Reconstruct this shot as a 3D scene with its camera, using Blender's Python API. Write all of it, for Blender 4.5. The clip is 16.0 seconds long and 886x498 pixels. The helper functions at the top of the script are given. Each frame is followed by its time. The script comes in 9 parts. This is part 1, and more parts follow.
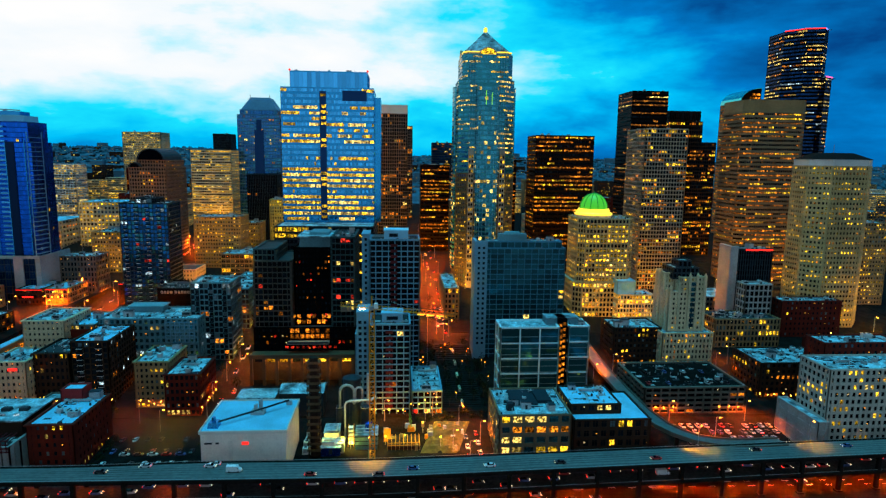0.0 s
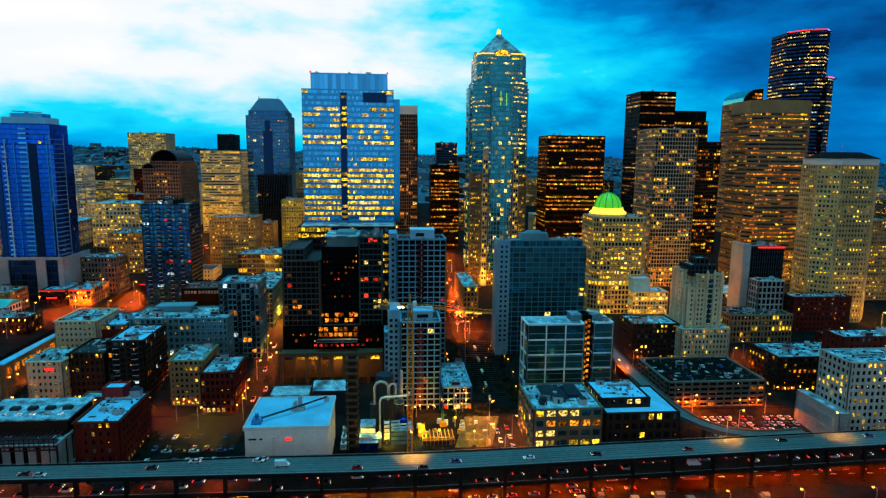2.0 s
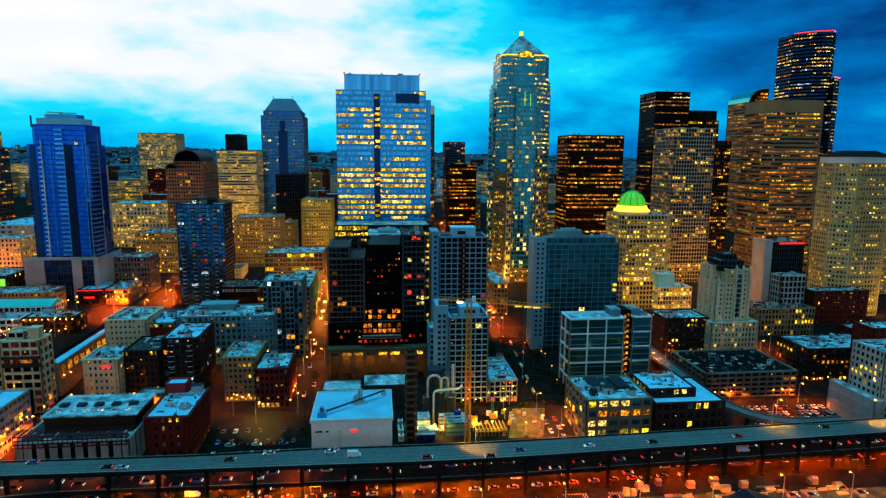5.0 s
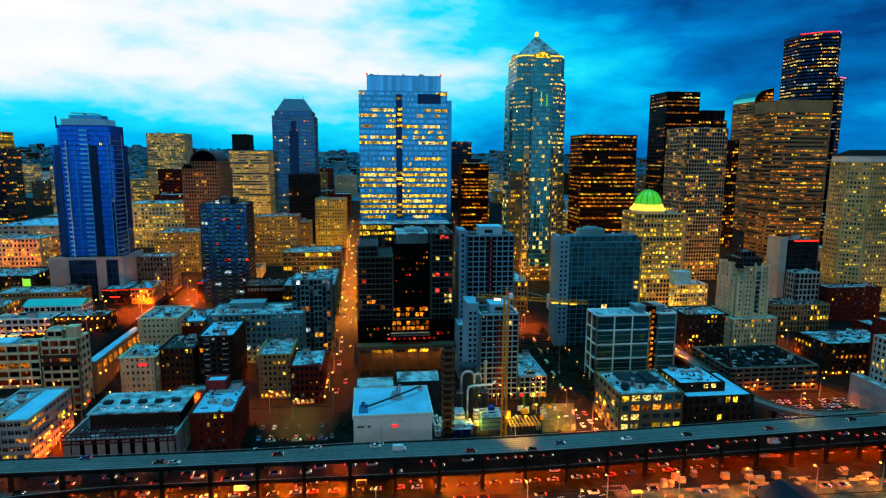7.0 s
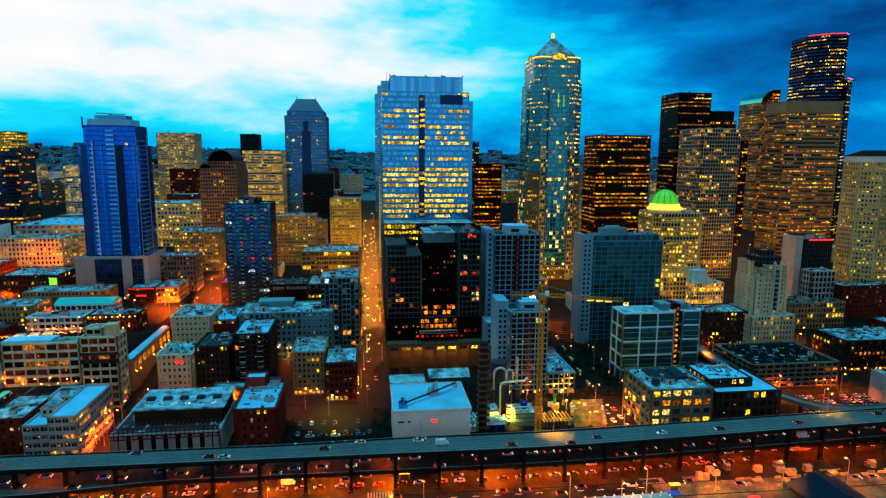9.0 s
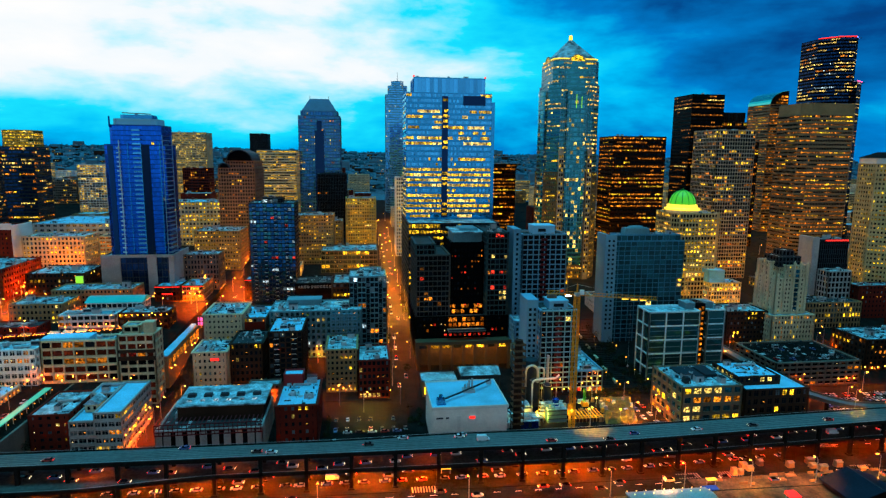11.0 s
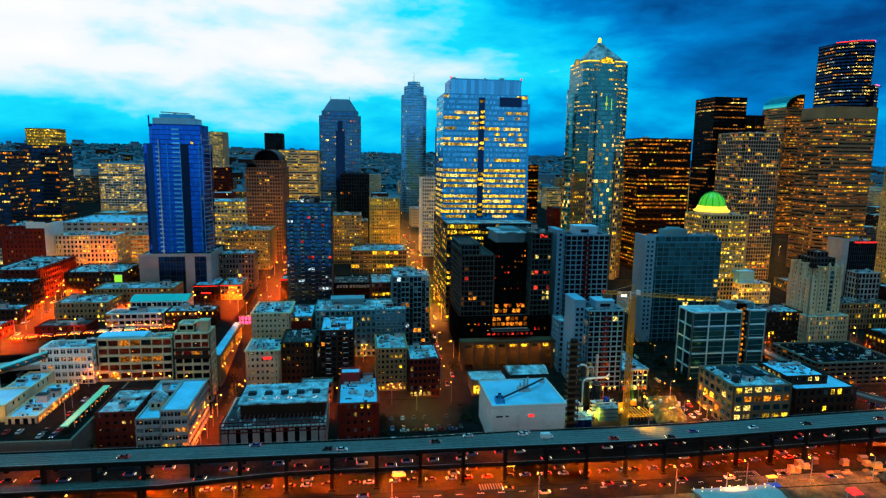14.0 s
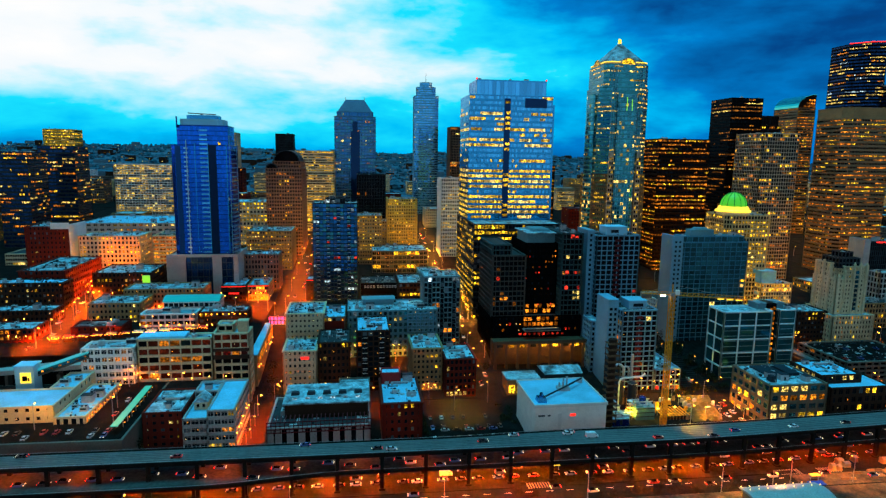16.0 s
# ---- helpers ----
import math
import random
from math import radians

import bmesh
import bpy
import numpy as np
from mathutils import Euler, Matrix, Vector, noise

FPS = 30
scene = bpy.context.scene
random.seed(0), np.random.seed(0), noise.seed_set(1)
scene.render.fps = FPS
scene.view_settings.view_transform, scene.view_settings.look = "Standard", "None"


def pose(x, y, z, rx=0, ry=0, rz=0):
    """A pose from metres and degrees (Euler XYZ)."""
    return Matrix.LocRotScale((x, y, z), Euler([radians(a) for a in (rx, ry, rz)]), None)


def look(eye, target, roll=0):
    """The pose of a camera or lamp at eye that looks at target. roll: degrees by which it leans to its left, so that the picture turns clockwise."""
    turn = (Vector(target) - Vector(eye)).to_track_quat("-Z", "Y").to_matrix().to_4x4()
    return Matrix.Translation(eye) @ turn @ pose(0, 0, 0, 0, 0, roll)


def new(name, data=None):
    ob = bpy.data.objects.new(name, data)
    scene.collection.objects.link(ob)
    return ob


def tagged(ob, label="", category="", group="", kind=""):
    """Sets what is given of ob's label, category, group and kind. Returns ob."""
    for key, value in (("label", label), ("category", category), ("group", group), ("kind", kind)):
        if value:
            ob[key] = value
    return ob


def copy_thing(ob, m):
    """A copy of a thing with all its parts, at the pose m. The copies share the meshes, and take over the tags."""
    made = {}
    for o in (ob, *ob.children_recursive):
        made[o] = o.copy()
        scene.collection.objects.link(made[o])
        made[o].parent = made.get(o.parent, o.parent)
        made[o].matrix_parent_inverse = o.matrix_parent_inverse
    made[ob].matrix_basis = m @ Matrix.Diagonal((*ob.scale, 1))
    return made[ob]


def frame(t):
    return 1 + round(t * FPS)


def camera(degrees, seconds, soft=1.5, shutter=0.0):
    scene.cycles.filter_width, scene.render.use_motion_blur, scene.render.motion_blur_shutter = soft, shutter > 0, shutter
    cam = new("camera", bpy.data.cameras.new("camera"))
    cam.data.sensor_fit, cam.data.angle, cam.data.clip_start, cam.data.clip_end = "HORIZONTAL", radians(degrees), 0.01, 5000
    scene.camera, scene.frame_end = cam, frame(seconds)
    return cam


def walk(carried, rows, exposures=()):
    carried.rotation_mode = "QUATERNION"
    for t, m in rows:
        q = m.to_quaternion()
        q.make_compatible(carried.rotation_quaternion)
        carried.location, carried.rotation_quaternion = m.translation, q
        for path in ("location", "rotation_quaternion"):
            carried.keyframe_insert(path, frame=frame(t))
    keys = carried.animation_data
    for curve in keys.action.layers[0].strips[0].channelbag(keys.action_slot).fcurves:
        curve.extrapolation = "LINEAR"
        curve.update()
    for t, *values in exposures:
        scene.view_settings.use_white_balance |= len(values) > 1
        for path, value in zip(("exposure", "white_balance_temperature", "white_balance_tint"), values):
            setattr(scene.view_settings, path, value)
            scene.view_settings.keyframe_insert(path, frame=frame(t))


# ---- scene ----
cam = camera(72.5, 16.0, 1.3)
# seconds, eye x y z, yaw (left of +y), pitch, roll
PATH = [
    (0, 2.34, 0.42, 137.66, -4.260, -8.487, 0.804),
    (0.5, -2.50, -1.01, 138.00, -4.452, -8.513, 0.720),
    (1, -7.54, -2.38, 138.23, -4.645, -8.533, 0.667),
    (1.5, -12.72, -3.67, 138.38, -4.841, -8.550, 0.632),
    (2, -18.02, -4.87, 138.45, -5.036, -8.563, 0.606),
    (2.5, -23.39, -5.99, 138.49, -5.232, -8.576, 0.583),
    (3, -28.82, -7.03, 138.49, -5.426, -8.588, 0.558),
    (3.5, -34.27, -8.00, 138.49, -5.617, -8.599, 0.532),
    (4, -39.73, -8.93, 138.49, -5.803, -8.610, 0.501),
    (4.75, -47.89, -10.25, 138.49, -6.072, -8.628, 0.450),
    (5.5, -55.98, -11.52, 138.51, -6.323, -8.647, 0.398),
    (6.5, -66.62, -13.20, 138.59, -6.624, -8.671, 0.343),
    (7, -71.87, -14.03, 138.65, -6.761, -8.684, 0.326),
    (7.5, -77.08, -14.86, 138.72, -6.888, -8.696, 0.318),
    (8, -82.24, -15.67, 138.81, -7.006, -8.707, 0.321),
    (8.5, -87.37, -16.45, 138.88, -7.116, -8.716, 0.336),
    (9, -92.47, -17.18, 138.96, -7.218, -8.725, 0.364),
    (9.75, -100.09, -18.15, 139.08, -7.359, -8.733, 0.424),
    (10.5, -107.71, -18.90, 139.17, -7.490, -8.737, 0.505),
    (11.5, -117.94, -19.44, 139.22, -7.657, -8.734, 0.630),
    (12, -123.10, -19.48, 139.24, -7.740, -8.729, 0.694),
    (12.5, -128.31, -19.37, 139.22, -7.823, -8.722, 0.754),
    (13, -133.56, -19.11, 139.20, -7.906, -8.713, 0.806),
    (13.5, -138.86, -18.73, 139.17, -7.989, -8.704, 0.847),
    (14, -144.21, -18.25, 139.13, -8.071, -8.694, 0.876),
    (14.5, -149.59, -17.74, 139.11, -8.147, -8.685, 0.890),
    (15, -155.00, -17.28, 139.11, -8.216, -8.677, 0.889),
    (15.5, -160.41, -16.98, 139.13, -8.270, -8.672, 0.875),
    (16, -165.80, -16.98, 139.22, -8.305, -8.673, 0.852),
]


def view_row(t, x, y, z, yaw, pitch, roll):
    a, b = radians(yaw), radians(pitch)
    ahead = Vector((-math.sin(a) * math.cos(b), math.cos(a) * math.cos(b), math.sin(b)))
    return t, look((x, y, z), Vector((x, y, z)) + 100 * ahead, roll)


walk(cam, [view_row(*row) for row in PATH])

# ---------------------------------------------------------------- world and sun
def node(tree, kind, operation="", data_type="", blend_type="", interpolation_type="", use_clamp=False):
    n = tree.nodes.new(kind)
    if operation:
        n.operation = operation
    if data_type:
        n.data_type = data_type
    if blend_type:
        n.blend_type = blend_type
    if interpolation_type:
        n.interpolation_type = interpolation_type
    if use_clamp:
        n.use_clamp = True
    return n


SKY_BACK = (0.41, 0.62, 0.77)


def make_world():
    """Dusk sky: a bright broken overcast to the north, deep blue cloud to the south-east, cyan gaps between."""
    world = bpy.data.worlds.new("dusk_sky")
    scene.world = world
    world.use_nodes = True
    tr = world.node_tree
    tr.nodes.clear()
    L = tr.links.new
    tc = node(tr, "ShaderNodeTexCoord")

    def math_node(op, a, b=None, clamp=False):
        m = node(tr, "ShaderNodeMath", operation=op, use_clamp=clamp)
        for i, v in enumerate((a, b)):
            if v is None:
                continue
            if isinstance(v, (int, float)):
                m.inputs[i].default_value = v
            else:
                L(v, m.inputs[i])
        return m.outputs[0]

    def ramped(value, lo, hi, smooth=True):
        r = node(tr, "ShaderNodeMapRange", interpolation_type="SMOOTHSTEP" if smooth else "LINEAR")
        L(value, r.inputs["Value"])
        r.inputs["From Min"].default_value, r.inputs["From Max"].default_value = lo, hi
        return r.outputs[0]

    def blend(a, b, k):
        m = node(tr, "ShaderNodeMix", data_type="FLOAT")
        for i, v in ((0, k), (2, a), (3, b)):
            if isinstance(v, (int, float)):
                m.inputs[i].default_value = v
            else:
                L(v, m.inputs[i])
        return m.outputs[0]

    def cloud(scale, stretch, detail, dist, off):
        mp = node(tr, "ShaderNodeMapping")
        mp.inputs["Scale"].default_value = (1, 1, stretch)
        mp.inputs["Location"].default_value = (off, off * 0.7, 0)
        mp.inputs["Rotation"].default_value = (0, radians(-5), 0)
        L(tc.outputs["Generated"], mp.inputs["Vector"])
        n = node(tr, "ShaderNodeTexNoise")
        L(mp.outputs[0], n.inputs["Vector"])
        n.inputs["Scale"].default_value, n.inputs["Detail"].default_value = scale, detail
        n.inputs["Roughness"].default_value, n.inputs["Distortion"].default_value = 0.55, dist
        return math_node("SUBTRACT", n.outputs["Fac"], 0.5)

    sep = node(tr, "ShaderNodeSeparateXYZ")
    L(tc.outputs["Generated"], sep.inputs[0])
    az = math_node("MULTIPLY", math_node("ARCTAN2", sep.outputs["X"], sep.outputs["Y"]), 180 / math.pi)
    el = math_node("MULTIPLY", math_node("ARCSINE", sep.outputs["Z"]), 180 / math.pi)
    low = math_node("MINIMUM", math_node("MAXIMUM", el, 0.0), 16.0)
    north = math_node("MINIMUM", math_node("ADD", math_node("MULTIPLY", low, 0.072), 0.45), 0.98)
    south = math_node("SUBTRACT", 0.43, math_node("MULTIPLY", low, 0.015))
    v = blend(north, south, ramped(az, -10, 36))
    v = blend(v, 0.20, ramped(el, 16, 34))
    back = ramped(math_node("ABSOLUTE", az), 55, 110)
    v = math_node("ADD", v, math_node("MULTIPLY", cloud(2.4, 3.8, 7.0, 0.25, 3.1), 0.70))
    v = math_node("ADD", v, math_node("MULTIPLY", cloud(6.5, 2.4, 8.0, 0.15, 1.7), 0.50), clamp=True)
    ramp = node(tr, "ShaderNodeValToRGB")
    els = ramp.color_ramp.elements
    stops = [(0.0, (0.003, 0.022, 0.085)), (0.20, (0.001, 0.060, 0.250)), (0.40, (0.0, 0.21, 0.62)), (0.54, (0.0, 0.52, 0.95)),
             (0.66, (0.01, 0.76, 1.0)), (0.78, (0.45, 0.88, 1.0)), (0.88, (0.90, 0.96, 1.0)), (1.0, (1.0, 1.0, 1.0))]
    while len(els) < len(stops):
        els.new(0.5)
    for e, (p, c) in zip(els, stops):
        e.position, e.color = p, (*c, 1)
    L(v, ramp.inputs[0])
    bg = node(tr, "ShaderNodeBackground")
    # behind the viewer, unseen: a pale grey cloud bank low over the water, added to light walls; dark above
    bank = node(tr, "ShaderNodeMix", data_type="RGBA")
    L(math_node("ADD", ramped(el, 8, 44), math_node("MULTIPLY", cloud(6.0, 3.0, 5.0, 0.4, 5.3), 1.3), clamp=True), bank.inputs["Factor"])
    bank.inputs["A"].default_value, bank.inputs["B"].default_value = (*SKY_BACK, 1), (0.006, 0.030, 0.065, 1)
    sky = node(tr, "ShaderNodeMix", data_type="RGBA")
    L(back, sky.inputs["Factor"])
    L(ramp.outputs[0], sky.inputs["A"])
    L(bank.outputs["Result"], sky.inputs["B"])
    L(sky.outputs["Result"], bg.inputs["Color"])
    bg.inputs["Strength"].default_value = 1.0
    L(bg.outputs[0], node(tr, "ShaderNodeOutputWorld").inputs[0])


make_world()
sun = new("sun", bpy.data.lights.new("sun", "SUN"))
sun.data.energy, sun.data.angle, sun.data.color = 2.7, radians(30), (0.07, 0.72, 1.0)
sun.matrix_world = look((-20, 310, 400), (0, 300, 0))
scene.view_settings.exposure = 0.0

# ---------------------------------------------------------------- materials
def principled(name):
    m = bpy.data.materials.new(name)
    m.use_nodes = True
    return m, m.node_tree, m.node_tree.nodes["Principled BSDF"]


def surface(name, color, rough=0.8, metal=0.0, vary=0.25, coarse=0.08, fine=1.5, bump=0.15, stain=None, spec=0.14, tint=0.12):
    """Two scales of colour variation in metres, a random shade per piece, and fine relief."""
    m, tr, bs = principled(name)
    L = tr.links.new
    geo = node(tr, "ShaderNodeNewGeometry")
    big, small = node(tr, "ShaderNodeTexNoise"), node(tr, "ShaderNodeTexNoise")
    for n, s, d in ((big, coarse, 4.0), (small, fine, 5.0)):
        L(geo.outputs["Position"], n.inputs["Vector"])
        n.inputs["Scale"].default_value, n.inputs["Detail"].default_value = s, d
    info = node(tr, "ShaderNodeObjectInfo")
    mix1, mix2 = node(tr, "ShaderNodeMix", data_type="RGBA"), node(tr, "ShaderNodeMix", data_type="RGBA", blend_type="MULTIPLY")
    dark = tuple(c * (1 - vary) for c in color)
    mix1.inputs["A"].default_value, mix1.inputs["B"].default_value = (*color, 1), (*(stain or dark), 1)
    r = node(tr, "ShaderNodeMapRange")
    L(big.outputs["Fac"], r.inputs["Value"])
    r.inputs["From Min"].default_value, r.inputs["From Max"].default_value = 0.38, 0.68
    L(r.outputs[0], mix1.inputs["Factor"])
    r2 = node(tr, "ShaderNodeMapRange")
    L(small.outputs["Fac"], r2.inputs["Value"])
    r2.inputs["From Min"].default_value, r2.inputs["From Max"].default_value = 0.3, 0.7
    r2.inputs["To Min"].default_value, r2.inputs["To Max"].default_value = 1 - vary, 1 + vary * 0.3
    r3 = node(tr, "ShaderNodeMapRange")
    L(info.outputs["Random"], r3.inputs["Value"])
    r3.inputs["To Min"].default_value, r3.inputs["To Max"].default_value = 1 - tint, 1 + tint
    mul = node(tr, "ShaderNodeMath", operation="MULTIPLY")
    L(r2.outputs[0], mul.inputs[0])
    L(r3.outputs[0], mul.inputs[1])
    comb = node(tr, "ShaderNodeCombineColor")
    for i in range(3):
        L(mul.outputs[0], comb.inputs[i])
    mix2.inputs["Factor"].default_value = 1.0
    L(mix1.outputs["Result"], mix2.inputs["A"])
    L(comb.outputs[0], mix2.inputs["B"])
    L(mix2.outputs["Result"], bs.inputs["Base Color"])
    rr = node(tr, "ShaderNodeMapRange")
    L(small.outputs["Fac"], rr.inputs["Value"])
    rr.inputs["To Min"].default_value, rr.inputs["To Max"].default_value = max(rough - 0.12, 0.02), min(rough + 0.12, 1)
    L(rr.outputs[0], bs.inputs["Roughness"])
    bs.inputs["Metallic"].default_value, bs.inputs["Specular IOR Level"].default_value = metal, spec
    if bump:
        b = node(tr, "ShaderNodeBump")
        b.inputs["Strength"].default_value, b.inputs["Distance"].default_value = bump, 0.1
        L(small.outputs["Fac"], b.inputs["Height"])
        L(b.outputs[0], bs.inputs["Normal"])
    return m


def piece_random(tr):
    """One random number for each pane, whether it is an object or an island of a joined mesh."""
    info, geo = node(tr, "ShaderNodeObjectInfo"), node(tr, "ShaderNodeNewGeometry")
    add, fr = node(tr, "ShaderNodeMath", operation="ADD"), node(tr, "ShaderNodeMath", operation="FRACT")
    tr.links.new(info.outputs["Random"], add.inputs[0])
    tr.links.new(geo.outputs["Random Per Island"], add.inputs[1])
    tr.links.new(add.outputs[0], fr.inputs[0])
    return fr.outputs[0]


def glass(name, color, metal=0.55, rough=0.08, spread=0.5, spec=0.5, tilt=0.05):
    """Coated window glass: each pane a little lighter or darker, faintly wavy."""
    m, tr, bs = principled(name)
    L = tr.links.new
    rnd = piece_random(tr)
    mix = node(tr, "ShaderNodeMix", data_type="RGBA")
    mix.inputs["A"].default_value = (*[c * (1 - spread) for c in color], 1)
    mix.inputs["B"].default_value = (*[min(c * (1 + spread * 0.5), 1) for c in color], 1)
    L(rnd, mix.inputs["Factor"])
    L(mix.outputs["Result"], bs.inputs["Base Color"])
    bs.inputs["Metallic"].default_value, bs.inputs["Roughness"].default_value = metal, rough
    bs.inputs["Specular IOR Level"].default_value = spec
    geo, n, b = node(tr, "ShaderNodeNewGeometry"), node(tr, "ShaderNodeTexNoise"), node(tr, "ShaderNodeBump")
    L(geo.outputs["Position"], n.inputs["Vector"])
    n.inputs["Scale"].default_value = 0.35
    L(n.outputs["Fac"], b.inputs["Height"])
    b.inputs["Strength"].default_value, b.inputs["Distance"].default_value = 0.12, 0.25
    # every pane sits a little out of true
    wn = node(tr, "ShaderNodeTexWhiteNoise")
    wn.noise_dimensions = "1D"
    L(rnd, wn.inputs["W"])
    off, sc, add, nm = [node(tr, "ShaderNodeVectorMath", operation=op) for op in ("SUBTRACT", "SCALE", "ADD", "NORMALIZE")]
    L(wn.outputs["Color"], off.inputs[0])
    off.inputs[1].default_value = (0.5, 0.5, 0.5)
    L(off.outputs[0], sc.inputs[0])
    sc.inputs["Scale"].default_value = tilt
    L(sc.outputs[0], add.inputs[0])
    L(geo.outputs["Normal"], add.inputs[1])
    L(add.outputs[0], nm.inputs[0])
    L(nm.outputs[0], b.inputs["Normal"])
    L(b.outputs[0], bs.inputs["Normal"])
    return m


def lit(name, color, strength, spread=0.7):
    """A window of a lit room: brightness differs from room to room, with ceiling lights and furniture as soft blotches."""
    m, tr, bs = principled(name)
    L = tr.links.new
    rnd = piece_random(tr)
    geo, n = node(tr, "ShaderNodeNewGeometry"), node(tr, "ShaderNodeTexNoise")
    L(geo.outputs["Position"], n.inputs["Vector"])
    n.inputs["Scale"].default_value, n.inputs["Detail"].default_value = 0.9, 2.0
    r = node(tr, "ShaderNodeMapRange")
    L(n.outputs["Fac"], r.inputs["Value"])
    r.inputs["From Min"].default_value, r.inputs["From Max"].default_value = 0.42, 0.62
    r.inputs["To Min"].default_value, r.inputs["To Max"].default_value = 0.08, 1.7
    r2 = node(tr, "ShaderNodeMapRange")
    pw = node(tr, "ShaderNodeMath", operation="POWER")
    L(rnd, pw.inputs[0])
    pw.inputs[1].default_value = 2.0
    L(pw.outputs[0], r2.inputs["Value"])
    r2.inputs["To Min"].default_value, r2.inputs["To Max"].default_value = strength * 0.2, strength * (0.6 + 2.2 * spread)
    mul = node(tr, "ShaderNodeMath", operation="MULTIPLY")
    L(r.outputs[0], mul.inputs[0])
    L(r2.outputs[0], mul.inputs[1])
    bs.inputs["Base Color"].default_value = (*[c * 0.05 for c in color], 1)
    bs.inputs["Roughness"].default_value, bs.inputs["Specular IOR Level"].default_value = 0.15, 0.1
    bs.inputs["Emission Color"].default_value = (*color, 1)
    L(mul.outputs[0], bs.inputs["Emission Strength"])
    return m


def glow(name, color, strength):
    m, tr, bs = principled(name)
    bs.inputs["Base Color"].default_value = (*[c * 0.2 for c in color], 1)
    bs.inputs["Emission Color"].default_value, bs.inputs["Emission Strength"].default_value = (*color, 1), strength
    return m


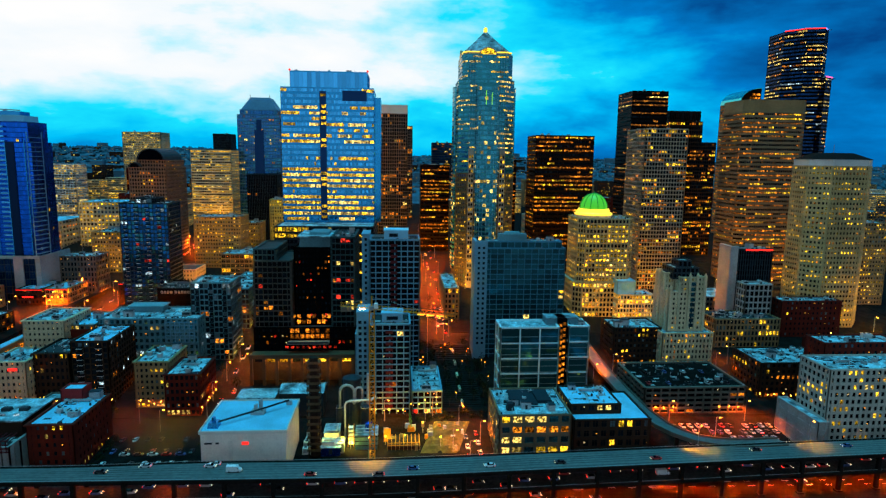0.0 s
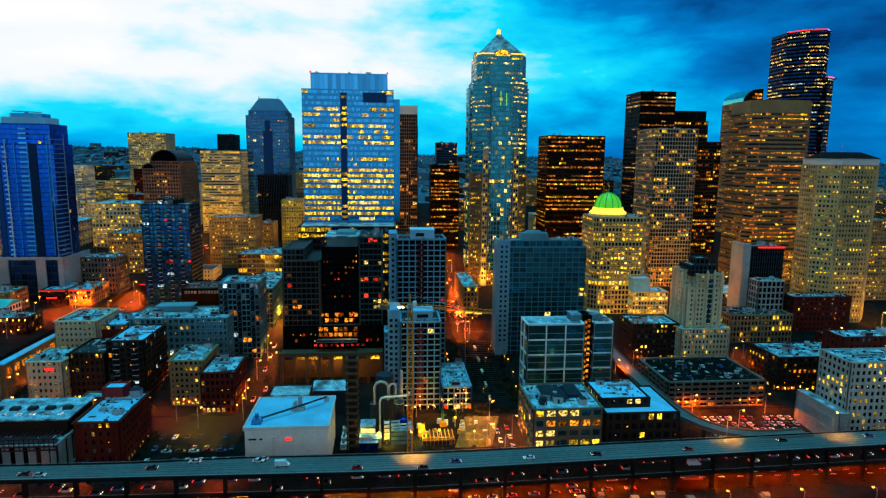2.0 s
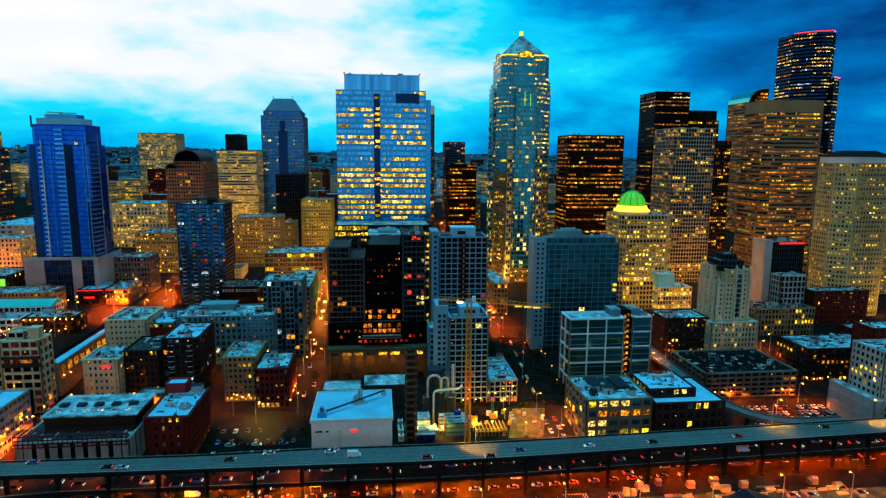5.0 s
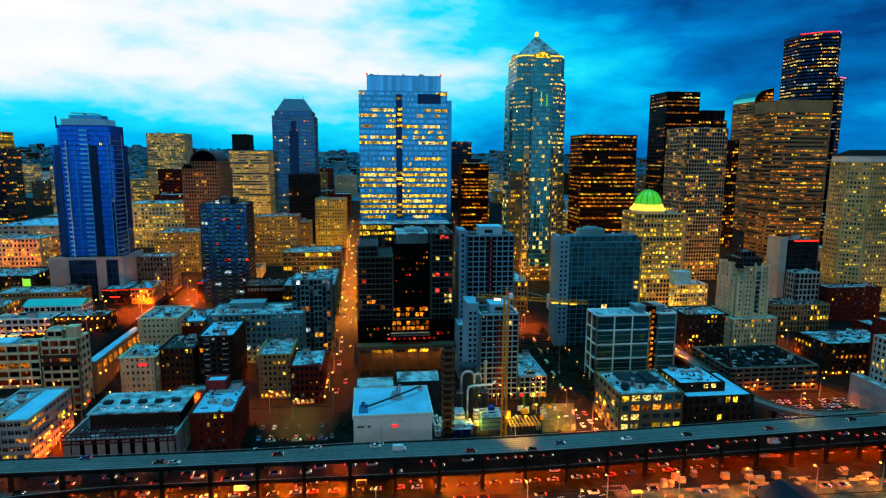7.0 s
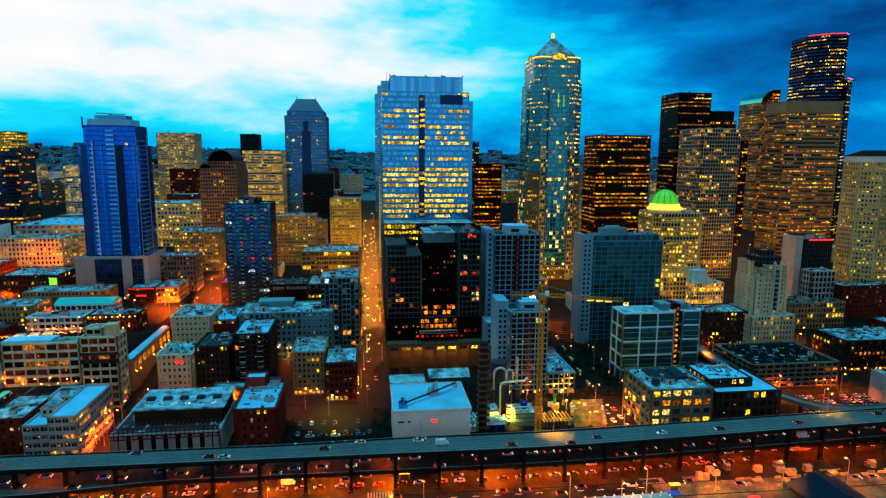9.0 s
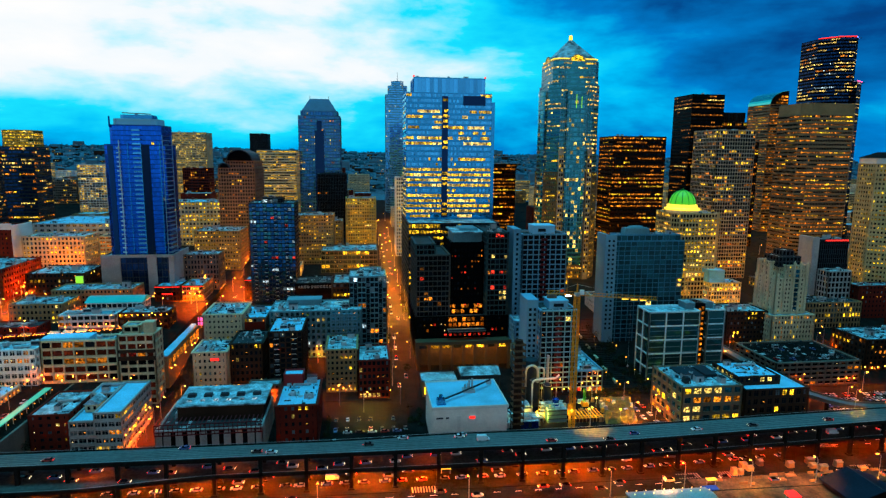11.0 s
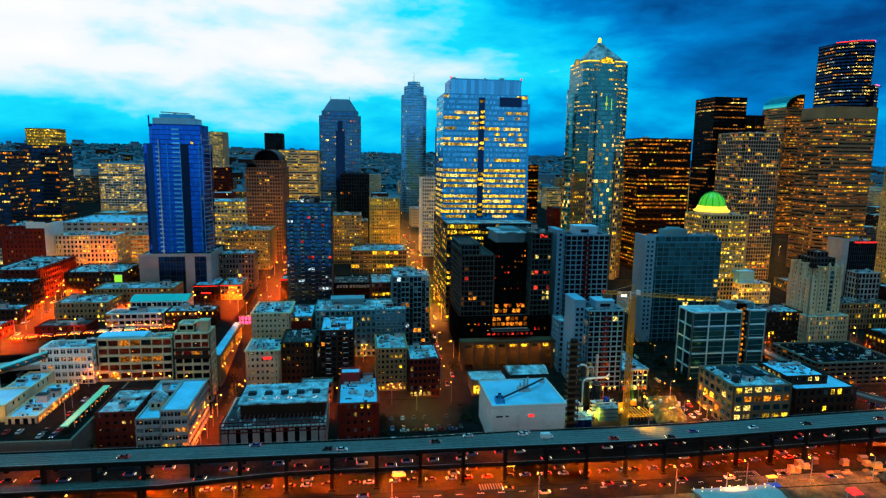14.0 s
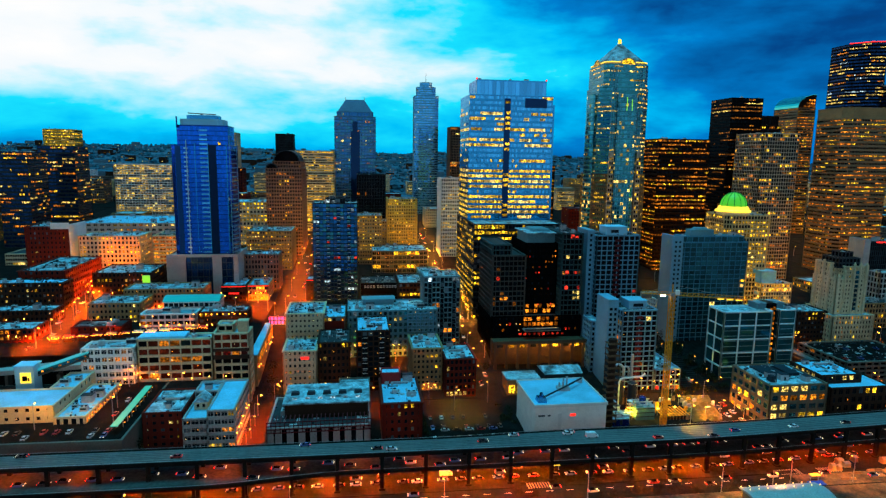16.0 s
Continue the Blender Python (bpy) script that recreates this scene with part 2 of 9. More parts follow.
M = dict(
    asphalt=surface("asphalt", (0.012, 0.011, 0.01), 0.9, spec=0.02, vary=0.5, coarse=0.16, fine=1.3, bump=0.1, stain=(0.005, 0.0045, 0.004)),
    deck=surface("deck_concrete", (0.155, 0.155, 0.148), 0.8, vary=0.3, coarse=0.04, fine=0.6),
    # shade between the two decks is put into this darker deck concrete
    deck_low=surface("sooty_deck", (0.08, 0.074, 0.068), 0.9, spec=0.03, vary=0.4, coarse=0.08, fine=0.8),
    deck_wear=surface("worn_deck", (0.105, 0.108, 0.106), 0.8, vary=0.4, coarse=0.06, fine=0.5),
    # pavement is grey concrete; gloom between the buildings is put into this near-black
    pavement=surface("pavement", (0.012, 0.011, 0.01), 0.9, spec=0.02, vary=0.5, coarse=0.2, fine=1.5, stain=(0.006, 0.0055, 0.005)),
    earth=surface("earth", (0.1, 0.085, 0.022), 0.95, vary=0.4, coarse=0.12, fine=0.8, stain=(0.10, 0.10, 0.035)),
    # blue-teal because distance haze is painted into the hill colour
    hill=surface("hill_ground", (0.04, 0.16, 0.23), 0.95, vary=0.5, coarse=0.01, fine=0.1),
    concrete=surface("concrete", (0.155, 0.135, 0.11), 0.85),
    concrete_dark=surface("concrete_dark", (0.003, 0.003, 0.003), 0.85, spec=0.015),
    white=surface("white_cladding", (0.85, 0.85, 0.81), 0.7, vary=0.15),
    cream=surface("cream_stone", (0.74, 0.6, 0.38), 0.85),
    stone=surface("weathered_stone", (0.2, 0.13, 0.06), 0.85),
    # pale stone, with the warm floodlight on it put into the yellow
    honey=surface("honey_stone", (0.6, 0.43, 0.19), 0.85),
    graphite=surface("graphite_cladding", (0.018, 0.019, 0.021), 0.7, spec=0.05),
    rose=surface("rose_granite", (0.27, 0.16, 0.11), 0.8),
    # floodlight on the stone is painted in as this golden yellow
    gold_stone=surface("golden_stone", (0.66, 0.44, 0.11), 0.85),
    blue_stone=surface("blue_grey_granite", (0.085, 0.22, 0.36), 0.6),
    stone_dark=surface("dark_tan_stone", (0.12, 0.07, 0.036), 0.85),
    taupe=surface("taupe_brick", (0.21, 0.16, 0.105), 0.9, fine=2.5),
    tan=surface("tan_stone", (0.36, 0.235, 0.11), 0.85),
    brick=surface("red_brick", (0.135, 0.015, 0.008), 0.9, fine=2.5),
    brick_brown=surface("brown_brick", (0.04, 0.02, 0.012), 0.9, fine=2.5),
    bronze=surface("bronze_cladding", (0.021, 0.008, 0.0035), 0.6, vary=0.2, spec=0.05),
    black=surface("black_cladding", (0.002, 0.002, 0.0025), 0.5, vary=0.2, spec=0.03),
    steel=surface("painted_steel", (0.36, 0.37, 0.38), 0.5, metal=0.3),
    slate=surface("slate_cladding", (0.019, 0.032, 0.041), 0.6),
    pale_metal=surface("pale_metal", (0.86, 0.83, 0.76), 0.5, vary=0.10, coarse=0.3),
    pale_concrete=surface("pale_concrete", (0.45, 0.44, 0.42), 0.85),
    grid_white=surface("white_grid_frame", (0.6, 0.85, 0.9), 0.6, vary=0.12),
    frame_pale=surface("pale_frame", (0.15, 0.37, 0.5), 0.6, vary=0.15),
    teal_frame=surface("teal_frame", (0.055, 0.22, 0.32), 0.6, vary=0.15),
    teal=surface("teal_cladding", (0.13, 0.3, 0.35), 0.7),
    redpaint=surface("red_paint", (0.35, 0.03, 0.03), 0.6),
    # yellow paint, deepened to orange to carry the sodium light on it
    yellow=surface("crane_yellow", (0.85, 0.33, 0.015), 0.5),
    roof=surface("roof_membrane", (0.46, 0.70, 0.79), 0.7, vary=0.55, coarse=0.17, fine=0.9, stain=(0.08, 0.085, 0.09)),
    roof_pale=surface("roof_white", (0.23, 0.64, 0.86), 0.65, vary=0.25, coarse=0.10),
    roof_dark=surface("roof_tar", (0.05, 0.052, 0.055), 0.8, vary=0.4, coarse=0.1),
    unit=surface("galvanised_unit", (0.5, 0.51, 0.52), 0.55, metal=0.3, vary=0.3),
    # far woods: haze put into the leaf colour as blue
    hazed_leaf=surface("far_foliage", (0.035, 0.15, 0.21), 0.9, vary=0.5, coarse=0.01, fine=0.15),
    leaf=surface("foliage", (0.016, 0.022, 0.009), 0.8, vary=0.5, fine=1.2, spec=0.05),
    bark=surface("bark", (0.06, 0.045, 0.03), 0.95),
    rubber=surface("tyre_rubber", (0.015, 0.015, 0.015), 0.9),
    copper=surface("green_copper", (0.05, 0.45, 0.08), 0.6, vary=0.3),
    water=surface("harbour_water", (0.01, 0.03, 0.04), 0.12, vary=0.3, fine=0.3, bump=0.4, spec=0.5),
    g_blue=glass("glass_blue", (0.07, 0.42, 0.8), 0.9, 0.08, 0.35, 0.3),
    g_navy=glass("glass_navy", (0.005, 0.125, 0.66), 0.85, 0.08, 0.22, 0.15, 0.02),
    g_steel=glass("glass_steel", (0.035, 0.27, 0.35), 0.8, 0.1, 0.4, 0.2),
    g_dark=glass("glass_dark", (0.008, 0.015, 0.022), 0.3, 0.1, 0.6, 0.07),
    g_black=glass("glass_black", (0.004, 0.004, 0.006), 0.2, 0.12, 0.6, 0.035),
    g_pale=glass("glass_pale", (0.16, 0.24, 0.28), 0.5, 0.15, 0.6, 0.2),
    g_mid=glass("glass_mid_blue", (0.012, 0.15, 0.4), 0.8, 0.08, 0.5, 0.2),
    g_ink=glass("glass_ink", (0.007, 0.045, 0.14), 0.6, 0.08, 0.6, 0.12),
    g_teal=glass("glass_teal", (0.013, 0.095, 0.12), 0.6, 0.08, 0.6, 0.10, 0.06),
    l_yel=lit("room_yellow", (1.0, 0.56, 0.02), 1.25),
    l_amb=lit("room_amber", (1.0, 0.28, 0.015), 0.88),
    l_pale=lit("room_pale", (1.0, 0.66, 0.14), 1.25),
    l_cool=lit("room_cool", (0.65, 0.9, 1.0), 0.6),
    l_red=lit("room_red", (1.0, 0.045, 0.02), 0.7),
    e_lamp=glow("lamp_sodium", (1.0, 0.24, 0.02), 25.0),
    e_head=glow("headlight", (1.0, 0.80, 0.5), 3.6),
    e_tail=glow("taillight", (1.0, 0.02, 0.01), 4.5),
    e_red=glow("red_neon", (1.0, 0.02, 0.012), 1.8),
    e_mag=glow("magenta_neon", (1.0, 0.10, 0.35), 2.0),
    e_green=glow("green_sign", (0.35, 1.0, 0.05), 0.9),
    e_yel=glow("flood_yellow", (1.0, 0.66, 0.05), 1.6),
    e_blue=glow("blue_neon", (0.15, 0.2, 1.0), 2.5),
    e_white=glow("white_lamp", (1.0, 0.85, 0.55), 12.0),
)

# ---------------------------------------------------------------- mesh tools
class Geo:
    """Collects faces of boxes, prisms and tubes, and links them as one mesh object."""

    def __init__(self):
        self.v, self.f, self.m = [], [], []

    def face(self, pts, m=0):
        k = len(self.v)
        self.v += [tuple(p) for p in pts]
        self.f.append(tuple(range(k, k + len(pts))))
        self.m.append(m)

    def hexa(self, p, m=0):
        """Eight corners: four below, counter-clockwise, then four above."""
        k = len(self.v)
        self.v += [tuple(q) for q in p]
        for a in ((3, 2, 1, 0), (4, 5, 6, 7), (0, 1, 5, 4), (1, 2, 6, 5), (2, 3, 7, 6), (3, 0, 4, 7)):
            self.f.append(tuple(k + i for i in a))
            self.m.append(m)
        return self

    def box(self, x0, x1, y0, y1, z0, z1, m=0, top=0.0):
        t = top
        return self.hexa([(x0, y0, z0), (x1, y0, z0), (x1, y1, z0), (x0, y1, z0), (x0 + t, y0 + t, z1), (x1 - t, y0 + t, z1), (x1 - t, y1 - t, z1), (x0 + t, y1 - t, z1)], m)

    def beam(self, a, b, w, h, m=0):
        """A square bar from a to b, w wide and h high."""
        a, b = Vector(a), Vector(b)
        d = (b - a).normalized()
        side = d.cross(Vector((0, 0, 1)))
        side = side.normalized() if side.length > 1e-4 else Vector((1, 0, 0))
        up = side.cross(d).normalized()
        s, u = side * w / 2, up * h / 2
        return self.hexa([a - s - u, a + s - u, b + s - u, b - s - u, a - s + u, a + s + u, b + s + u, b - s + u], m)

    def prism(self, poly, z0, z1, m=0, top=None):
        """poly counter-clockwise; top: another outline of as many corners for a sloped body."""
        n, k = len(poly), len(self.v)
        self.v += [(x, y, z0) for x, y in poly] + [(x, y, z1) for x, y in (top or poly)]
        for i in range(n):
            j = (i + 1) % n
            self.f.append((k + i, k + j, k + n + j, k + n + i))
            self.m.append(m)
        self.f += [tuple(range(k + n - 1, k - 1, -1)), tuple(range(k + n, k + 2 * n))]
        self.m += [m, m]
        return self

    def tube(self, pts, r, m=0, n=8, caps=True):
        """A round pipe along points; r a number, or one radius a point."""
        pts = [Vector(p) for p in pts]
        rs = r if isinstance(r, (list, tuple)) else [r] * len(pts)
        k = len(self.v)
        for i, p in enumerate(pts):
            d = (pts[min(i + 1, len(pts) - 1)] - pts[max(i - 1, 0)]).normalized()
            s = d.cross(Vector((0, 0, 1)))
            s = s.normalized() if s.length > 1e-4 else Vector((1, 0, 0))
            u = s.cross(d).normalized()
            for a in range(n):
                an = 2 * math.pi * a / n
                self.v.append(tuple(p + rs[i] * (math.cos(an) * s + math.sin(an) * u)))
        for i in range(len(pts) - 1):
            for a in range(n):
                b = (a + 1) % n
                self.f.append((k + i * n + a, k + (i + 1) * n + a, k + (i + 1) * n + b, k + i * n + b))
                self.m.append(m)
        if caps:
            e = k + (len(pts) - 1) * n
            self.f += [tuple(range(k, k + n)), tuple(range(e + n - 1, e - 1, -1))]
            self.m += [m, m]
        return self

    def sweep(self, rings, m=0):
        """Rings of as many corners each, joined into one closed bar."""
        n, k = len(rings[0]), len(self.v)
        for r in rings:
            self.v += [tuple(p) for p in r]
        for i in range(len(rings) - 1):
            for a in range(n):
                b = (a + 1) % n
                self.f.append((k + i * n + a, k + i * n + b, k + (i + 1) * n + b, k + (i + 1) * n + a))
                self.m.append(m)
        e = k + (len(rings) - 1) * n
        self.f += [tuple(range(k + n - 1, k - 1, -1)), tuple(range(e, e + n))]
        self.m += [m, m]
        return self

    def make(self, name, mats, parent=None, label="", origin=(0, 0, 0), kind="", smooth=False):
        me = bpy.data.meshes.new(name)
        o = Vector(origin)
        me.from_pydata([(x - o.x, y - o.y, z - o.z) for x, y, z in self.v], [], self.f)
        mats = mats if isinstance(mats, (list, tuple)) else [mats]
        for mt in mats:
            me.materials.append(mt)
        if len(mats) > 1:
            me.polygons.foreach_set("material_index", self.m)
        if smooth:
            me.polygons.foreach_set("use_smooth", [True] * len(self.f))
        me.update()
        ob = new(name, me)
        if parent:
            ob.parent = parent
        else:
            ob.location = o
        return tagged(ob, label, "", "", kind)


def thing(name, label, category, at, group="", kind=""):
    e = new(name)
    e.location = at
    e.empty_display_size = 1.0
    return tagged(e, label, category, group, kind)


def rect(x0, x1, y0, y1):
    return [(x0, y0), (x1, y0), (x1, y1), (x0, y1)]


def cut_rect(x0, x1, y0, y1, c):
    return [(x0 + c, y0), (x1 - c, y0), (x1, y0 + c), (x1, y1 - c), (x1 - c, y1), (x0 + c, y1), (x0, y1 - c), (x0, y0 + c)]


def shrunk(poly, d):
    """The outline moved inwards by d."""
    out, n = [], len(poly)
    for i in range(n):
        p, q, r = Vector(poly[i - 1]), Vector(poly[i]), Vector(poly[(i + 1) % n])
        a, b = (q - p).normalized(), (r - q).normalized()
        na, nb = Vector((-a.y, a.x)), Vector((-b.y, b.x))
        k = (na + nb) / max(1 + na.dot(nb), 0.2)
        out.append(tuple(q + d * k))
    return out


# ---------------------------------------------------------------- the lie of the land
LEVELS = [(-900, -8), (183, -8), (184, 0), (246, 0), (300, 4), (330, 8), (395, 19), (500, 30), (600, 38), (700, 45), (800, 51), (1000, 58), (1400, 66)]


def land(x, y):
    """Height of the ground: flat at the water, up the hill through the town, then far wooded hills."""
    z = LEVELS[-1][1]
    for (a, za), (b, zb) in zip(LEVELS, LEVELS[1:]):
        if y <= b:
            z = za + (zb - za) * max(0.0, (y - a) / (b - a))
            break
    if y > 1400:
        k = min((y - 1400) / 2300, 1.0)
        k = k * k * (3 - 2 * k)
        z += k * (82 + 16 * noise.noise((x / 900, y / 1200, 0.3)) + 8 * noise.noise((x / 230, y / 300, 1.3)))
    return z


def make_ground():
    ys = [-900, -300, 0, 100, 183, 184, 246] + list(range(260, 1001, 20)) + list(range(1040, 1401, 40)) + list(range(1500, 4901, 100))
    xs = [-5000, -4000, -3300, -2800] + list(range(-2400, 2401, 100)) + [2800, 3300, 4000, 5000]
    g = Geo()
    g.v = [(x, y, land(x, y)) for y in ys for x in xs]
    w = len(xs)
    for j in range(len(ys) - 1):
        for i in range(w - 1):
            k = j * w + i
            g.f.append((k, k + 1, k + w + 1, k + w))
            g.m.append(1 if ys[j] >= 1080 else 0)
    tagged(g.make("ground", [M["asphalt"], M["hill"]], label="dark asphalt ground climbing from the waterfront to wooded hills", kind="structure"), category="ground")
    w = Geo().box(-5000, 5000, -4500, 183.6, -9, -3)
    tagged(w.make("water", M["water"], label="dark harbour water along the sea wall", kind="structure"), category="water")


STREETS = [-640, -505, -368, -210, -89, 34, 128, 215, 300, 385, 470, 560, 660]
AVENUES = [296, 395, 500, 600, 700, 800, 900, 1000]


def make_blocks():
    """Kerbed pavement slabs between the streets; they follow the slope."""
    ave = [(302, 385), (405, 491), (509, 591), (609, 691), (709, 791), (809, 891), (909, 991)]
    for s0, s1 in zip(STREETS, STREETS[1:]):
        x0, x1 = s0 + 7.5, s1 - 7.5
        for y0, y1 in ave:
            cuts = [y0] + [y for y, _ in LEVELS if y0 < y < y1] + [y1]
            g = Geo()
            for a, b in zip(cuts, cuts[1:]):
                za, zb = land(0, a), land(0, b)
                g.hexa([(x0, a, za - 0.4), (x1, a, za - 0.4), (x1, b, zb - 0.4), (x0, b, zb - 0.4), (x0, a, za + 0.16), (x1, a, za + 0.16), (x1, b, zb + 0.16), (x0, b, zb + 0.16)])
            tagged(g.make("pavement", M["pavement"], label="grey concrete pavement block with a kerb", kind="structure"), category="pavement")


make_ground()
make_blocks()


def terraces():
    """Raised ground by the market: a car park level above the shore road, and the market street above that."""
    g = Geo().box(-430, -262, 238, 305.5, -0.5, 17.5)
    g.make("terrace_wall", M["concrete"], label="concrete retaining wall and raised car park", kind="structure")["category"] = "wall"
    tagged(Geo().box(-429, -263, 239, 305, 17.4, 17.62).make("pavement", M["asphalt"], label="dark asphalt car park on the terrace", kind="structure"), category="pavement")
    g = Geo().sweep([[(-430, y, -1), (-224, y, -1), (-224, y, z), (-430, y, z)] for y, z in ((317, 29), (392, 30), (494, 31))])
    g.make("market_terrace", M["asphalt"], label="raised asphalt street level of the market", kind="structure")["category"] = "road"


def ground_at(x, y):
    if -430 < x < -262 and 238 < y < 305.5:
        return 17.62
    if -430 < x < -224 and 317 < y < 494:
        return 29 + (y - 317) / 75 if y < 392 else 30 + (y - 392) / 102
    return land(x, y)


terraces()

# ---------------------------------------------------------------- buildings
ROOMS = ("l_yel", "l_amb", "l_pale", "l_cool", "l_red")


def style(fh=3.7, bw=3.0, pw=0.6, sh=1.2, wall="concrete", pane="g_dark", lit=0.25, rooms=("l_yel", "l_amb", "l_pale"), d=0.35, band=False, run=0.5, base=0.0, balcony="", grad=0.0, mull=True):
    return dict(fh=fh, bw=bw, pw=pw, sh=sh, wall=wall, pane=pane, lit=lit, rooms=rooms, d=d, band=band, run=run, base=base, balcony=balcony, grad=grad, mull=mull)


def roof_unit(kind, L, W, H):
    """Rooftop plant: a cased air handler with a curb, louvres and fans, a duct run, a stair head or a cooling drum."""
    g = Geo()
    if kind == "air":
        g.box(-L / 2, L / 2, -W / 2, W / 2, 0, 0.3).box(-L / 2 + 0.1, L / 2 - 0.1, -W / 2 + 0.1, W / 2 - 0.1, 0.3, H, 0, 0.08)
        g.box(-L / 2 + 0.4, L / 2 - 0.4, -W / 2 - 0.02, -W / 2 + 0.12, 0.6, H - 0.4, 1)
        for s in (-0.25, 0.25):
            g.tube([(s * L, 0, H - 0.02), (s * L, 0, H + 0.3)], min(W, L) * 0.2, 1, 10)
    elif kind == "duct":
        g.box(-L / 2, L / 2, -0.5, 0.5, 0.4, 1.3).box(L / 2 - 1, L / 2, -0.5, W / 2 + 1, 0.4, 1.2)
        for s in (-0.4, 0.4):
            g.box(s * L - 0.1, s * L + 0.1, -0.6, 0.6, 0, 0.4, 1)
    elif kind == "stair":
        g.hexa([(-L / 2, -W / 2, 0), (L / 2, -W / 2, 0), (L / 2, W / 2, 0), (-L / 2, W / 2, 0), (-L / 2, -W / 2, H + 0.5), (L / 2, -W / 2, H), (L / 2, W / 2, H), (-L / 2, W / 2, H + 0.5)])
        g.box(-L / 2 - 0.15, L / 2 + 0.15, -W / 2 - 0.15, W / 2 + 0.15, H + 0.45, H + 0.65, 1)
        g.box(-0.5, 0.5, -W / 2 - 0.05, -W / 2 + 0.1, 0.1, 2.1, 1)
    else:
        g.tube([(0, 0, 0), (0, 0, 0.4), (0, 0, H), (0, 0, H + 0.3)], [W * 0.45, W * 0.5, W * 0.5, W * 0.35], 0, 12)
        g.tube([(0, 0, H + 0.3), (0, 0, H + 0.7)], W * 0.25, 1, 10)
    me = g.make("roof_unit", [M["unit"], M["slate"]])
    data = me.data
    bpy.data.objects.remove(me)
    return data


UNITS = [roof_unit("air", 5, 3, 2.4), roof_unit("air", 3, 2.4, 1.8), roof_unit("duct", 9, 3, 1), roof_unit("stair", 4.5, 3.2, 2.8), roof_unit("drum", 3, 3, 2.2)]


def pane_mats(st):
    """Dark glass, the lit rooms, and last a paler glass with drawn blinds."""
    return [M[st["pane"]]] + [M[r] for r in st["rooms"]] + [M[BLIND.get(st["pane"], st["pane"])]]


BLIND = dict(g_dark="g_pale", g_black="g_dark", g_mid="g_steel", g_pale="g_steel")


